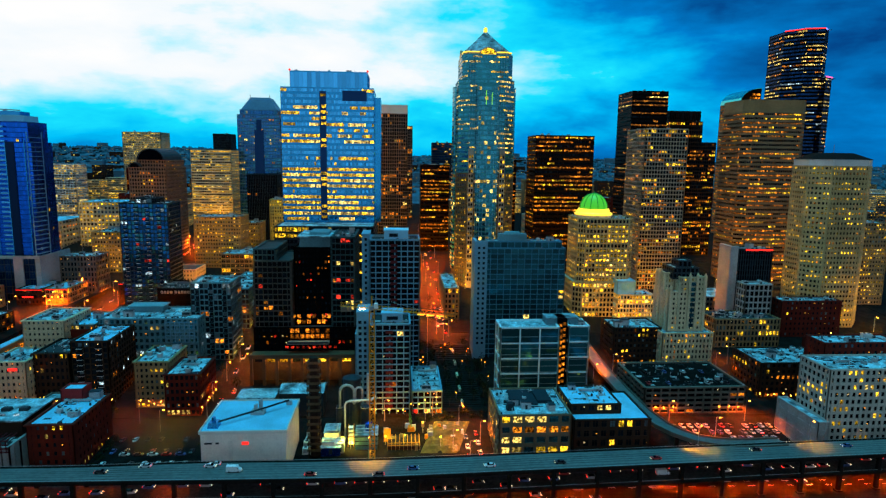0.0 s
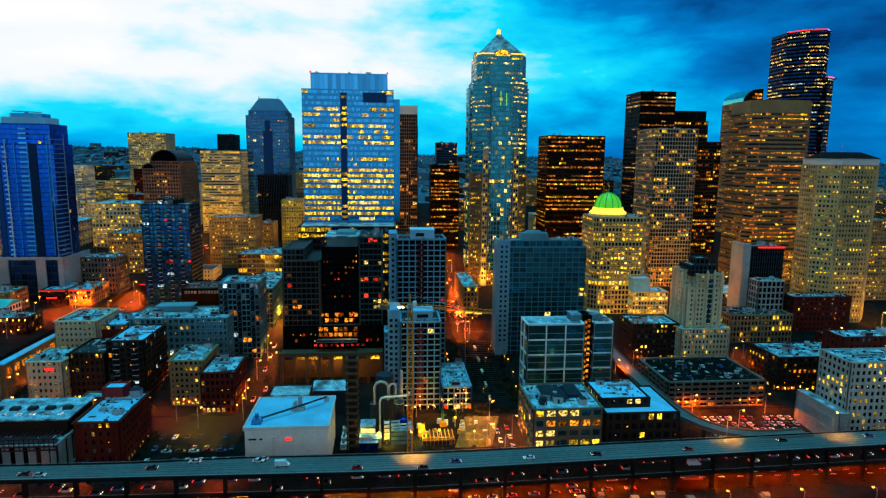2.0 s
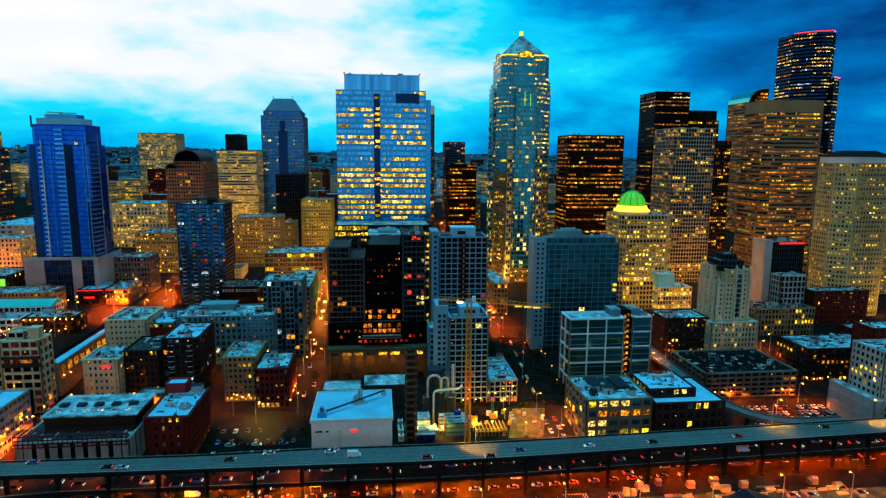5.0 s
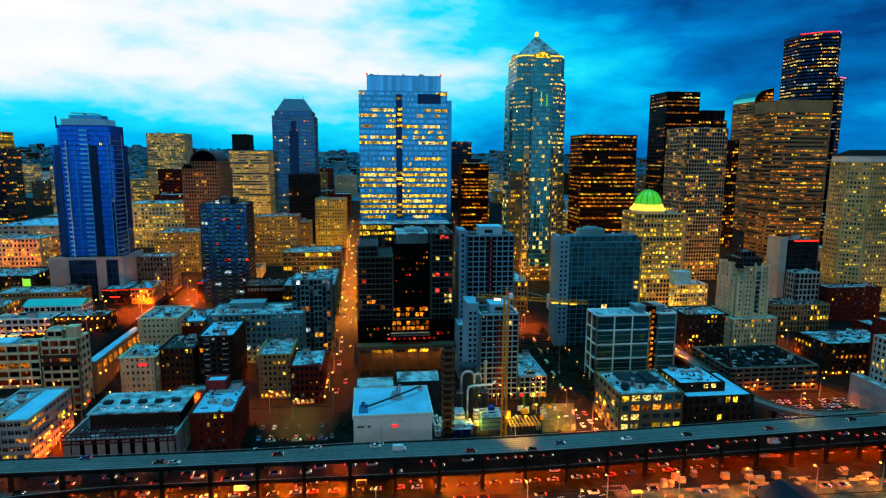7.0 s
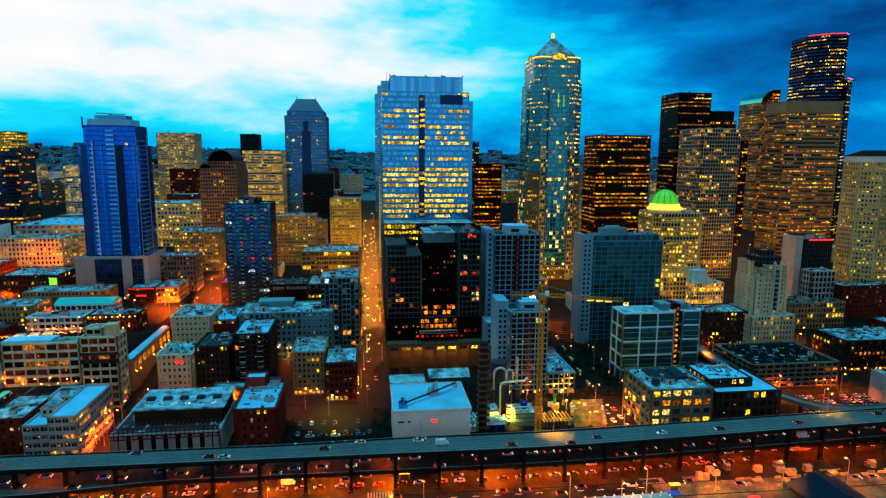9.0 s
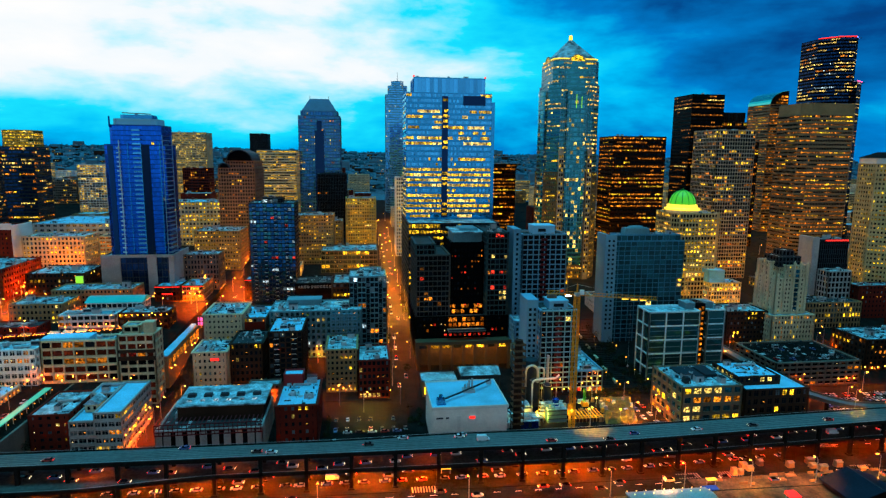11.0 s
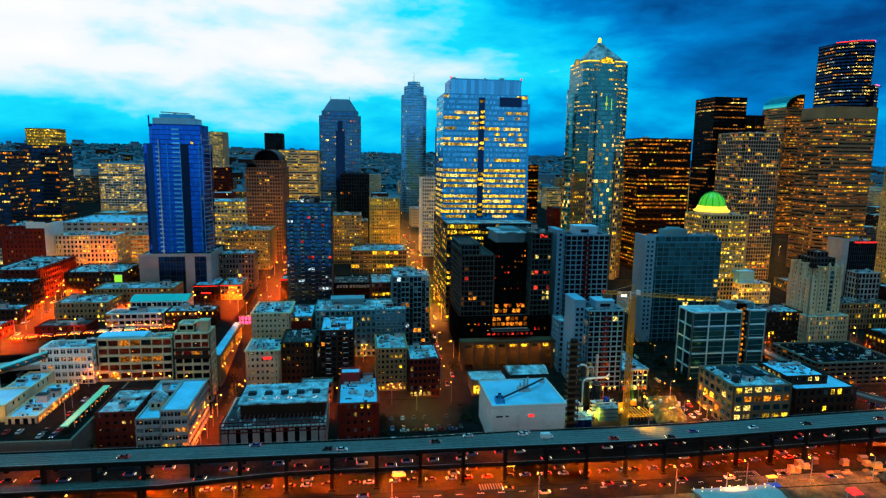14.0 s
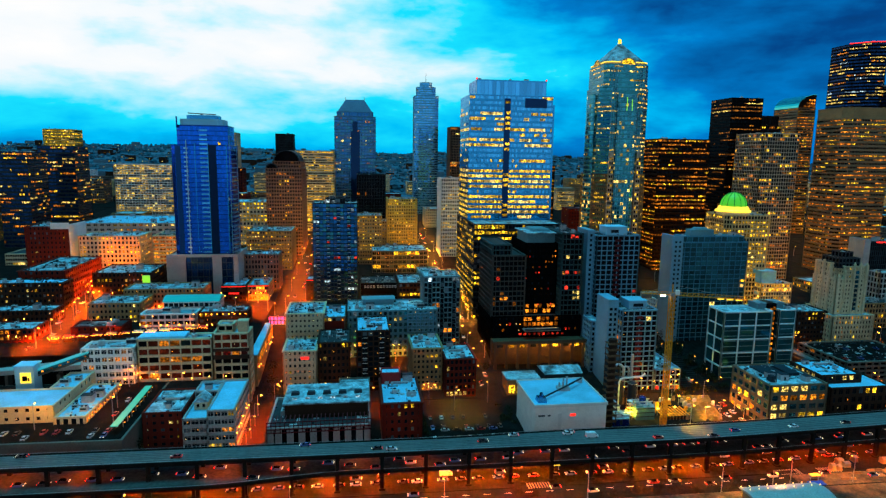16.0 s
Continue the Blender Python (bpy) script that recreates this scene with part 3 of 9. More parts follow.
def facade(bld, o, p, q, z0, z1, st, rng, own, far=None):
    """One wall of bays and storeys between p and q: frame in relief, panes set back. Returns how many panes became parts of their own."""
    p, q = Vector(p), Vector(q)
    run = q - p
    w = run.length
    if w < 1.5:
        return 0
    u = run / w
    n = Vector((u.y, -u.x))
    d, pw, sh = st["d"], st["pw"], st["sh"]
    nb = max(1, round(w / st["bw"]))
    z_base = z0 + st["base"]
    nf = max(1, round((z1 - z_base - 0.9) / st["fh"]))
    bw, fh = w / nb, (z1 - z_base - 0.9) / nf
    po, so = (-0.07, 0.0) if st["band"] else (0.0, -0.07)

    def at(a, off, z):
        r = p + u * a + n * off
        return (r.x, r.y, z)

    def slab(g, a0, a1, i0, i1, za, zb, m=0):
        g.hexa([at(a0, i1, za), at(a1, i1, za), at(a1, i0, za), at(a0, i0, za), at(a0, i1, zb), at(a1, i1, zb), at(a1, i0, zb), at(a0, i0, zb)], m)

    fr = far[0] if far else Geo()
    if pw > 0:
        for i in range(nb + 1):
            a = min(max(i * bw, pw / 2), w - pw / 2)
            slab(fr, a - pw / 2, a + pw / 2, -d, po, z0, z1 - 0.05)
    if sh > 0:
        for j in range(nf + 1):
            z = z_base + j * fh
            slab(fr, 0.0, w, -d, so, z if j else z0, min(z + sh, z1) if j < nf else z1)
    if bw - pw > 2.3 and pw > 0 and st["lit"] > 0 and st["mull"]:
        for i in range(nb):
            a = (i + 0.5) * bw
            slab(fr, a - 0.07, a + 0.07, -d, -d + 0.16, z_base + sh * 0.5, z1 - 1)
        for j in range(nf):
            z = z_base + j * fh + sh + (fh - sh) * 0.68
            slab(fr, 0.1, w - 0.1, -d, -d + 0.15, z, z + 0.1)
    if fr.v and not far:
        fr.make("facade_frame", M[st["wall"]], bld, origin=o)
    # panes
    rooms = st["rooms"]
    mats = pane_mats(st)
    blinds = random.Random(int(w * 97 + z1 * 13 + abs(p.x)))
    dots = Geo()
    pg = far[1] if far else Geo()
    shared, made = {}, 0
    ang = math.atan2(u.y, u.x)
    front = n.y < -0.7
    for j in range(nf - 1, -1, -1):
        za, zb = z_base + j * fh + sh, z_base + (j + 1) * fh
        pl = st["lit"] * rng.choice((0.25, 0.5, 0.8, 1.0, 1.3, 2.0)) * (1 + st["grad"] * (1 - 2 * j / nf))
        if j == 0 and z_base < 45 and z1 < 36 and st["lit"] > 0:
            pl = 0.55
        on, room = rng.random() < pl, 1
        for i in range(nb):
            if rng.random() > st["run"]:
                on = rng.random() < pl
                room = 1 + min(int(rng.random() ** 1.6 * len(rooms)), len(rooms) - 1)
            k = room if on else len(mats) - 1 if blinds.random() < 0.16 else 0
            a0, a1 = i * bw + pw / 2, (i + 1) * bw - pw / 2
            if pw == 0:
                a0, a1 = a0 + 0.05, a1 - 0.05
            if z1 < 62 and not far and st["lit"] > 0 and blinds.random() < 0.10:
                m, z = blinds.uniform(a0 + 0.3, a1 - 0.3), za + (zb - za) * blinds.uniform(0.3, 0.7)
                dots.face([at(m - 0.24, -d + 0.1, z - 0.2), at(m + 0.24, -d + 0.1, z - 0.2), at(m + 0.24, -d + 0.1, z + 0.2), at(m - 0.24, -d + 0.1, z + 0.2)], blinds.choice((0, 0, 1)))
            if front and made < own:
                if k not in shared:
                    h, s = (zb - za) / 2, (a1 - a0) / 2
                    me = bpy.data.meshes.new("window")
                    me.from_pydata([(-s, 0, -h), (s, 0, -h), (s, 0, h), (-s, 0, h), (-s, 0.06, -h), (s, 0.06, -h), (s, 0.06, h), (-s, 0.06, h)], [],
                                   [(0, 1, 2, 3), (0, 4, 5, 1), (3, 2, 6, 7), (0, 3, 7, 4), (1, 5, 6, 2)])
                    me.materials.append(mats[k])
                    shared[k] = me
                ob = new("window", shared[k])
                c = Vector(at((a0 + a1) / 2, -d + 0.08, (za + zb) / 2)) - Vector(o)
                ob.location, ob.rotation_euler, ob.parent = c, (0, 0, ang), bld
                made += 1
            else:
                small = 0 < k < len(mats) - 1 and z1 > 62 and zb - za > 1.2 and st["grad"] < 0.9
                pg.face([at(a0, -d + 0.06, za), at(a1, -d + 0.06, za), at(a1, -d + 0.06, zb), at(a0, -d + 0.06, zb)], 0 if small else k)
                if small:
                    # the lit part of a room: a bright strip below half-drawn blinds
                    e, c0, c1 = (a1 - a0) * (0.04 if st["band"] else blinds.uniform(0.03, 0.16)), blinds.uniform(0.02, 0.2), blinds.uniform(0.68, 0.97)
                    pg.face([at(a0 + e, -d + 0.1, za + (zb - za) * c0), at(a1 - e, -d + 0.1, za + (zb - za) * c0), at(a1 - e, -d + 0.1, za + (zb - za) * c1), at(a0 + e, -d + 0.1, za + (zb - za) * c1)], k)
    if pg.v and not far:
        pg.make("window_panes", mats, bld, origin=o, kind="stuff")
    if dots.v:
        dots.make("interior_lamps", [M["e_dot"], M["e_dotw"]], bld, "small bare lamps behind the windows", o, "stuff")
    if st["balcony"] and w > 8 and n.y < -0.5:
        s = bw / 2 - 0.2
        bg = Geo().box(-s, s, -1.3, 0.0, -0.1, 0.12).box(-s, s, -1.28, -1.22, 0.12, 1.1, 1).box(-s, -s + 0.06, -1.25, -0.02, 0.12, 1.1, 1).box(s - 0.06, s, -1.25, -0.02, 0.12, 1.1, 1)
        first = bg.make("balcony", [M[st["balcony"]], M["g_dark"]], bld)
        data = first.data
        bpy.data.objects.remove(first)
        for i in range(1, nb, 3):
            for j in range(1, nf):
                ob = new("balcony", data)
                ob.location = Vector(at((i + 0.5) * bw, 0.0, z_base + j * fh)) - Vector(o)
                ob.rotation_euler, ob.parent = (0, 0, ang), bld
    return made


def clutter(bld, o, poly, z, rng, n):
    """Vents, pipes, kerbs and patches scattered on a flat roof."""
    xs, ys = [p[0] for p in poly], [p[1] for p in poly]
    x0, x1, y0, y1 = min(xs) + 1.4, max(xs) - 1.4, min(ys) + 1.4, max(ys) - 1.4
    g = Geo()
    for _ in range(n):
        x, y, k = rng.uniform(x0, x1), rng.uniform(y0, y1), rng.random()
        if k < 0.35:
            s, h = rng.uniform(0.25, 0.7), rng.uniform(0.4, 1.3)
            g.box(x - s, x + s, y - s, y + s, z, z + h, rng.choice((0, 1, 2)), 0.05)
        elif k < 0.55:
            g.tube([(x, y, z - 0.05), (x, y, z + rng.uniform(0.5, 1.6))], rng.uniform(0.12, 0.35), 0, 6)
        elif k < 0.75:
            l = rng.uniform(2, 7)
            if rng.random() < 0.5:
                g.box(x, min(x + l, x1), y, y + 0.25, z + 0.1, z + 0.4, 1)
            else:
                g.box(x, x + 0.25, y, min(y + l, y1), z + 0.1, z + 0.4, 1)
        else:
            l, w = rng.uniform(1.2, 4), rng.uniform(1.0, 3)
            g.box(x, min(x + l, x1), y, min(y + w, y1), z - 0.05, z + rng.uniform(0.02, 0.12), rng.choice((0, 0, 1)))
    g.make("roof_clutter", [M["unit"], M["slate"], M["roof_dark"]], bld, origin=o, kind="stuff")


def building(name, label, tiers, st, category="building", own=24, units=4, roof="roof", seed=0, far=False, parapet=0.9, group=""):
    """tiers: (outline, z0, z1) or (outline, z0, z1, style) from the ground up."""
    rng = random.Random(hash_of(name, label, seed))
    xs, ys = [p[0] for p in tiers[0][0]], [p[1] for p in tiers[0][0]]
    o = (sum(xs) / len(xs), sum(ys) / len(ys), tiers[0][1])
    bld = thing(name, label, category, o, group)
    left = int(own * 0.8) if ys[0] < 520 else own // 3
    for tier in tiers:
        poly, z0, z1 = tier[:3]
        s = tier[3] if len(tier) > 3 else st
        if z1 < 66:
            s = dict(s, lit=s["lit"] * 0.6)
        inner = shrunk(poly, s["d"])
        Geo().prism(inner, z0, z1 - parapet).make("wall", M[s["wall"]], bld, origin=o)
        nn = len(poly)
        joint = (Geo(), Geo())
        for i in range(nn):
            front = poly[(i + 1) % nn][0] - poly[i][0] > 6 and not far
            left -= facade(bld, o, poly[i], poly[(i + 1) % nn], z0, z1, s, rng, left, None if front else joint)
        if joint[1].v:
            joint[0].make("facade_frame", M[s["wall"]], bld, origin=o)
            joint[1].make("window_panes", pane_mats(s), bld, origin=o, kind="stuff")
        deck = shrunk(poly, s["d"] + 0.35)
        Geo().prism(deck, z1 - parapet - 0.1, z1 - parapet + 0.12).make("roof", M[roof], bld, origin=o)
        pg, out, inn = Geo(), shrunk(poly, s["d"] - 0.02), shrunk(poly, s["d"] + 0.32)
        for i in range(nn):
            j = (i + 1) % nn
            pg.hexa([(*out[i], z1 - parapet - 0.15), (*out[j], z1 - parapet - 0.15), (*inn[j], z1 - parapet - 0.15), (*inn[i], z1 - parapet - 0.15),
                     (*out[i], z1 + 0.06), (*out[j], z1 + 0.06), (*inn[j], z1 + 0.06), (*inn[i], z1 + 0.06)])
        pg.make("parapet", M[s["wall"]], bld, origin=o)
    poly, z1 = tiers[-1][0], tiers[-1][2]
    xs, ys = [p[0] for p in poly], [p[1] for p in poly]
    x0, x1, y0, y1 = min(xs) + 3, max(xs) - 3, min(ys) + 3, max(ys) - 3
    if x1 - x0 > 3 and y1 - y0 > 3:
        if not far and units:
            clutter(bld, o, poly, z1 - parapet + 0.12, rng, int(min((x1 - x0) * (y1 - y0) / 9, 110)))
        spots = []
        for _ in range(units * 4):
            if len(spots) >= units:
                break
            x, y = rng.uniform(x0, x1), rng.uniform(y0, y1)
            if all(abs(x - a) + abs(y - b) > 6.5 for a, b in spots):
                spots.append((x, y))
                ob = new("roof_unit", rng.choice(UNITS))
                ob.parent, ob.location = bld, (x - o[0], y - o[1], z1 - parapet + 0.1 - o[2])
                ob.rotation_euler = (0, 0, rng.choice((0, 0, math.pi / 2, math.pi)))
                k = rng.uniform(0.7, 1.15)
                ob.scale = (k, k, k)
    return bld, o


def hash_of(*words):
    h = 7
    for ch in "|".join(str(w) for w in words):
        h = (h * 131 + ord(ch)) % 1000003
    return h


def base_of(y0, x0=0):
    return land(x0, y0) - 0.6

M["tan_band"] = surface("tan_banded_stone", (0.27, 0.18, 0.1), 0.85)
M["l_dima"] = lit("room_dim_amber", (1.0, 0.32, 0.03), 0.4)
M["hotel_stone"] = surface("pale_hotel_stone", (0.56, 0.53, 0.46), 0.85)
M["g_lagoon"] = glass("glass_lagoon", (0.02, 0.15, 0.18), 0.65, 0.08, 0.7, 0.1, 0.08)
M["maroon"] = surface("maroon_panel", (0.10, 0.010, 0.012), 0.6)
M["stone_grid"] = surface("pale_grid_stone", (0.45, 0.37, 0.28), 0.85)
M["blue_panel"] = surface("blue_panel", (0.03, 0.33, 0.66), 0.2, metal=0.9, vary=0.12, bump=0.0)
M["teal_panel"] = surface("teal_panel", (0.036, 0.28, 0.34), 0.3, metal=0.6, vary=0.15, bump=0.0)
M["navy_panel"] = surface("navy_panel", (0.003, 0.05, 0.32), 0.25, metal=0.7, vary=0.15, bump=0.0)

WARM = ("l_yel", "l_amb", "l_pale")
YEL = ("l_yel", "l_yel", "l_pale")
AMB = ("l_amb", "l_yel", "l_dima")
MIX = ("l_yel", "l_pale", "l_cool", "l_amb", "l_red")
S_RUSS = style(3.9, 1.4, 0.12, 1.8, "blue_panel", "g_blue", 0.68, ("l_yel", "l_pale", "l_yel"), 0.18, True, 0.82, grad=0.92)
S_PODIUM = style(4.2, 2.6, 0.4, 1.5, "slate", "g_dark", 0.6, YEL, 0.35, True, 0.7)
S_THIRD = style(3.9, 2.0, 0.8, 1.7, "stone", "g_steel", 0.40, YEL, 0.3, False, 0.6, grad=0.4)
S_THIRDG = style(3.9, 1.5, 0.15, 2.0, "teal_panel", "g_steel", 0.42, ("l_pale", "l_yel", "l_pale"), 0.2, True, 0.75)
S_BROWN = style(3.8, 1.6, 0.30, 1.9, "bronze", "g_black", 0.75, ("l_amb", "l_dima", "l_yel"), 0.35, True, 0.85)
S_BLACK = style(3.8, 1.5, 0.3, 2.0, "black", "g_black", 0.48, ("l_dima", "l_amb", "l_pale"), 0.3, True, 0.85)
S_GRID = style(3.5, 2.6, 0.42, 0.85, "stone_grid", "g_black", 0.30, ("l_yel", "l_dima", "l_amb"), 0.5, False, 0.5)
S_STRIPE = style(3.8, 1.7, 0.10, 2.0, "tan_band", "g_black", 0.62, ("l_amb", "l_dima", "l_yel"), 0.6, True, 0.72)
S_PUNCH = style(3.6, 2.5, 1.2, 1.9, "honey", "g_black", 0.42, ("l_yel", "l_yel", "l_dima"), 0.4, False, 0.35, mull=False)
S_COL = style(3.9, 1.6, 0.2, 2.0, "black", "g_ink", 0.40, ("l_pale", "l_amb", "l_cool"), 0.25, True, 0.8)
S_NAVY = style(3.9, 1.6, 0.2, 1.7, "slate", "g_ink", 0.30, ("l_amb", "l_pale", "l_yel"), 0.25, True, 0.7)
S_BLUE = style(3.3, 1.9, 0.10, 0.55, "navy_panel", "g_navy", 0.006, ("l_yel", "l_cool", "l_amb"), 0.16, True, 0.1)
S_CONDO = style(3.1, 2.7, 0.3, 0.6, "slate", "g_mid", 0.05, ("l_cool", "l_red", "l_cool"), 0.5, True, 0.3, balcony="white", mull=False)
S_WHITEFR = style(3.2, 3.6, 0.5, 0.55, "frame_pale", "g_black", 0.04, ("l_amb", "l_red", "l_pale"), 0.6, False, 0.2, mull=False)
S_TEALGRID = style(3.2, 4.4, 0.36, 0.42, "teal_frame", "g_teal", 0.012, ("l_yel", "l_pale", "l_yel"), 0.45, False, 0.1, mull=False)
S_BIGGRID = style(8.2, 11.0, 0.7, 0.75, "grid_white", "g_lagoon", 0.0, ("l_pale",), 0.6, False, 0.1, mull=False)
S_OFFICE = style(4.7, 5.6, 1.4, 2.0, "taupe", "g_steel", 0.8, ("l_pale", "l_yel", "l_amb"), 0.5, False, 0.35, grad=0.5, mull=False)
S_BRICK = style(3.7, 3.2, 1.9, 2.0, "brick", "g_dark", 0.09, ("l_yel", "l_pale"), 0.35, False, 0.2)
S_BRICKD = style(3.6, 2.6, 1.2, 1.8, "brick_brown", "g_dark", 0.20, WARM, 0.35, False, 0.2)
S_CREAM = style(3.4, 2.6, 1.4, 1.9, "cream", "g_dark", 0.16, YEL, 0.35, False, 0.2)
S_TAN = style(3.4, 2.4, 1.1, 1.8, "tan", "g_dark", 0.36, YEL, 0.35, False, 0.35)
S_WHITE = style(3.4, 2.5, 1.2, 1.8, "white", "g_dark", 0.36, YEL, 0.35, False, 0.25)
S_CONC = style(3.6, 2.8, 0.9, 1.8, "concrete", "g_dark", 0.36, WARM, 0.4, False, 0.4)
S_MARKET = style(4.2, 5.4, 0.45, 1.3, "cream", "g_black", 1.0, ("l_dim", "l_dim", "l_dim", "l_dim", "l_amb"), 1.0, False, 0.35, mull=False)
S_MARKETW = style(3.9, 3.4, 0.8, 1.7, "white", "g_dark", 0.25, AMB, 0.5, True, 0.4)
S_DARKAPT = style(3.3, 2.8, 0.6, 1.0, "graphite", "g_black", 0.10, ("l_amb", "l_red", "l_pale"), 0.6, True, 0.2)
S_DARKHOT = style(3.5, 2.2, 1.0, 2.0, "concrete_dark", "g_black", 0.20, ("l_red", "l_amb", "l_dima"), 0.5, False, 0.15)
S_PARK = style(3.2, 5.0, 0.6, 1.1, "concrete", "g_black", 0.05, ("l_amb",), 1.2, False, 0.3, mull=False)
S_RIB = style(3.8, 2.4, 0.6, 0.7, "rose", "g_black", 0.20, ("l_amb", "l_dima", "l_pale"), 0.7, False, 0.5, grad=0.6)
S_USP = style(3.9, 1.9, 0.45, 1.2, "blue_stone", "g_mid", 0.06, ("l_pale", "l_amb"), 0.3, False, 0.4)
S_BB = style(3.8, 1.8, 0.5, 0.4, "slate", "g_black", 0.01, ("l_amb",), 0.4, False, 0.3)
S_HOT = style(3.1, 2.0, 0.3, 1.6, "cream", "g_black", 0.55, YEL, 0.5, True, 0.7)
S_YELSLAB = style(3.2, 2.0, 0.7, 1.3, "cream", "g_black", 0.60, YEL, 0.5, False, 0.5)
S_NEW = style(3.4, 2.5, 1.0, 1.5, "rose", "g_black", 0.10, AMB, 0.4, False, 0.3)
S_UST = style(3.6, 2.2, 0.2, 1.0, "frame_pale", "g_blue", 0.06, ("l_cool", "l_pale"), 0.25, True, 0.5)

S_SLAB = style(3.3, 2.8, 0.25, 0.6, "slab_grey", "g_black", 0.18, ("l_dima", "l_red", "l_amb"), 1.1, True, 0.2, mull=False)
S_SLABT = style(3.3, 2.6, 0.25, 0.7, "slab_teal", "g_black", 0.12, ("l_dima", "l_red", "l_pale"), 1.0, True, 0.2, mull=False)
M["slab_grey"] = surface("grey_slab_edge", (0.06, 0.058, 0.052), 0.85)
M["slab_teal"] = surface("teal_slab_edge", (0.035, 0.075, 0.08), 0.8)
M["sky_clad"] = surface("pale_blue_cladding", (0.28, 0.62, 0.80), 0.6, vary=0.12)
M["turquoise"] = surface("turquoise_metal", (0.03, 0.55, 0.50), 0.5, vary=0.12)
M["e_dot"] = glow("amber_lamp", (1.0, 0.30, 0.02), 3.0)
M["e_dotw"] = glow("pale_lamp", (1.0, 0.72, 0.3), 2.2)
M["l_dim"] = lit("room_dim_red", (1.0, 0.13, 0.04), 0.03)
M["e_bulb"] = glow("orange_bulbs", (1.0, 0.22, 0.01), 14.0)
M["g_aqua"] = glass("glass_aqua", (0.05, 0.60, 0.55), 0.7, 0.12, 0.4, 0.3)
M["promenade"] = surface("promenade_paving", (0.12, 0.09, 0.055), 0.9, vary=0.45, coarse=0.12, fine=0.9, spec=0.03, stain=(0.03, 0.025, 0.02))


def plain(name, label, x0, x1, y0, y1, z, st, **kw):
    return building(name, label, [(rect(x0, x1, y0, y1), base_of(y0), z)], st, **kw)


# ---- the tall towers
def glass_office_tower():
    """Blue curtain-walled tower on a podium: two planes parted by a dark slot, set-back crown with red corner lights."""
    b, o = building("office_tower", "blue mirror-glass office tower with lit floors on dark podium", [
        (rect(-80.5, -14, 410, 486), base_of(410), 92, S_PODIUM),
        (rect(-80, -15, 441, 481), 91.2, 186.5),
        (rect(-74, -19.5, 445, 477), 185.8, 198, style(12, 3.0, 0.15, 0.4, "blue_panel", "g_blue", 0, ("l_cool",), 0.2))], S_RUSS, own=39, units=5)
    slot = Geo()
    slot.box(-53, -48.4, 440.4, 441.2, 93, 184)
    slot.box(-37, -20, 440.5, 441.15, 177.5, 184.5)
    slot.make("recessed_slot", M["g_ink"], b, "dark recessed glass slot down the front", o)
    rows = Geo()
    rng = random.Random(4)
    for j in range(24):
        if rng.random() < 0.72:
            z = 94.5 + j * 3.9
            rows.box(-52.8 + rng.random() * 1.5, -48.6, 440.3, 440.45, z, z + 1.9)
    rows.make("slot_windows", M["l_yel"], b, "lit lift lobby windows", o, "stuff")
    for x in (-74, -19.5):
        Geo().tube([(x, 445.5, 198), (x, 445.5, 199.2)], 0.7, 0, 8).make("warning_light", M["e_red"], b, "red aircraft warning light", o)
    side = Geo().box(-15.2, -10.5, 450, 474, 91.2, 181).box(-15, -10.9, 449.9, 450.2, 95, 180)
    side.make("side_bay", M["blue_panel"], b, "narrow glass bay on the flank", o)


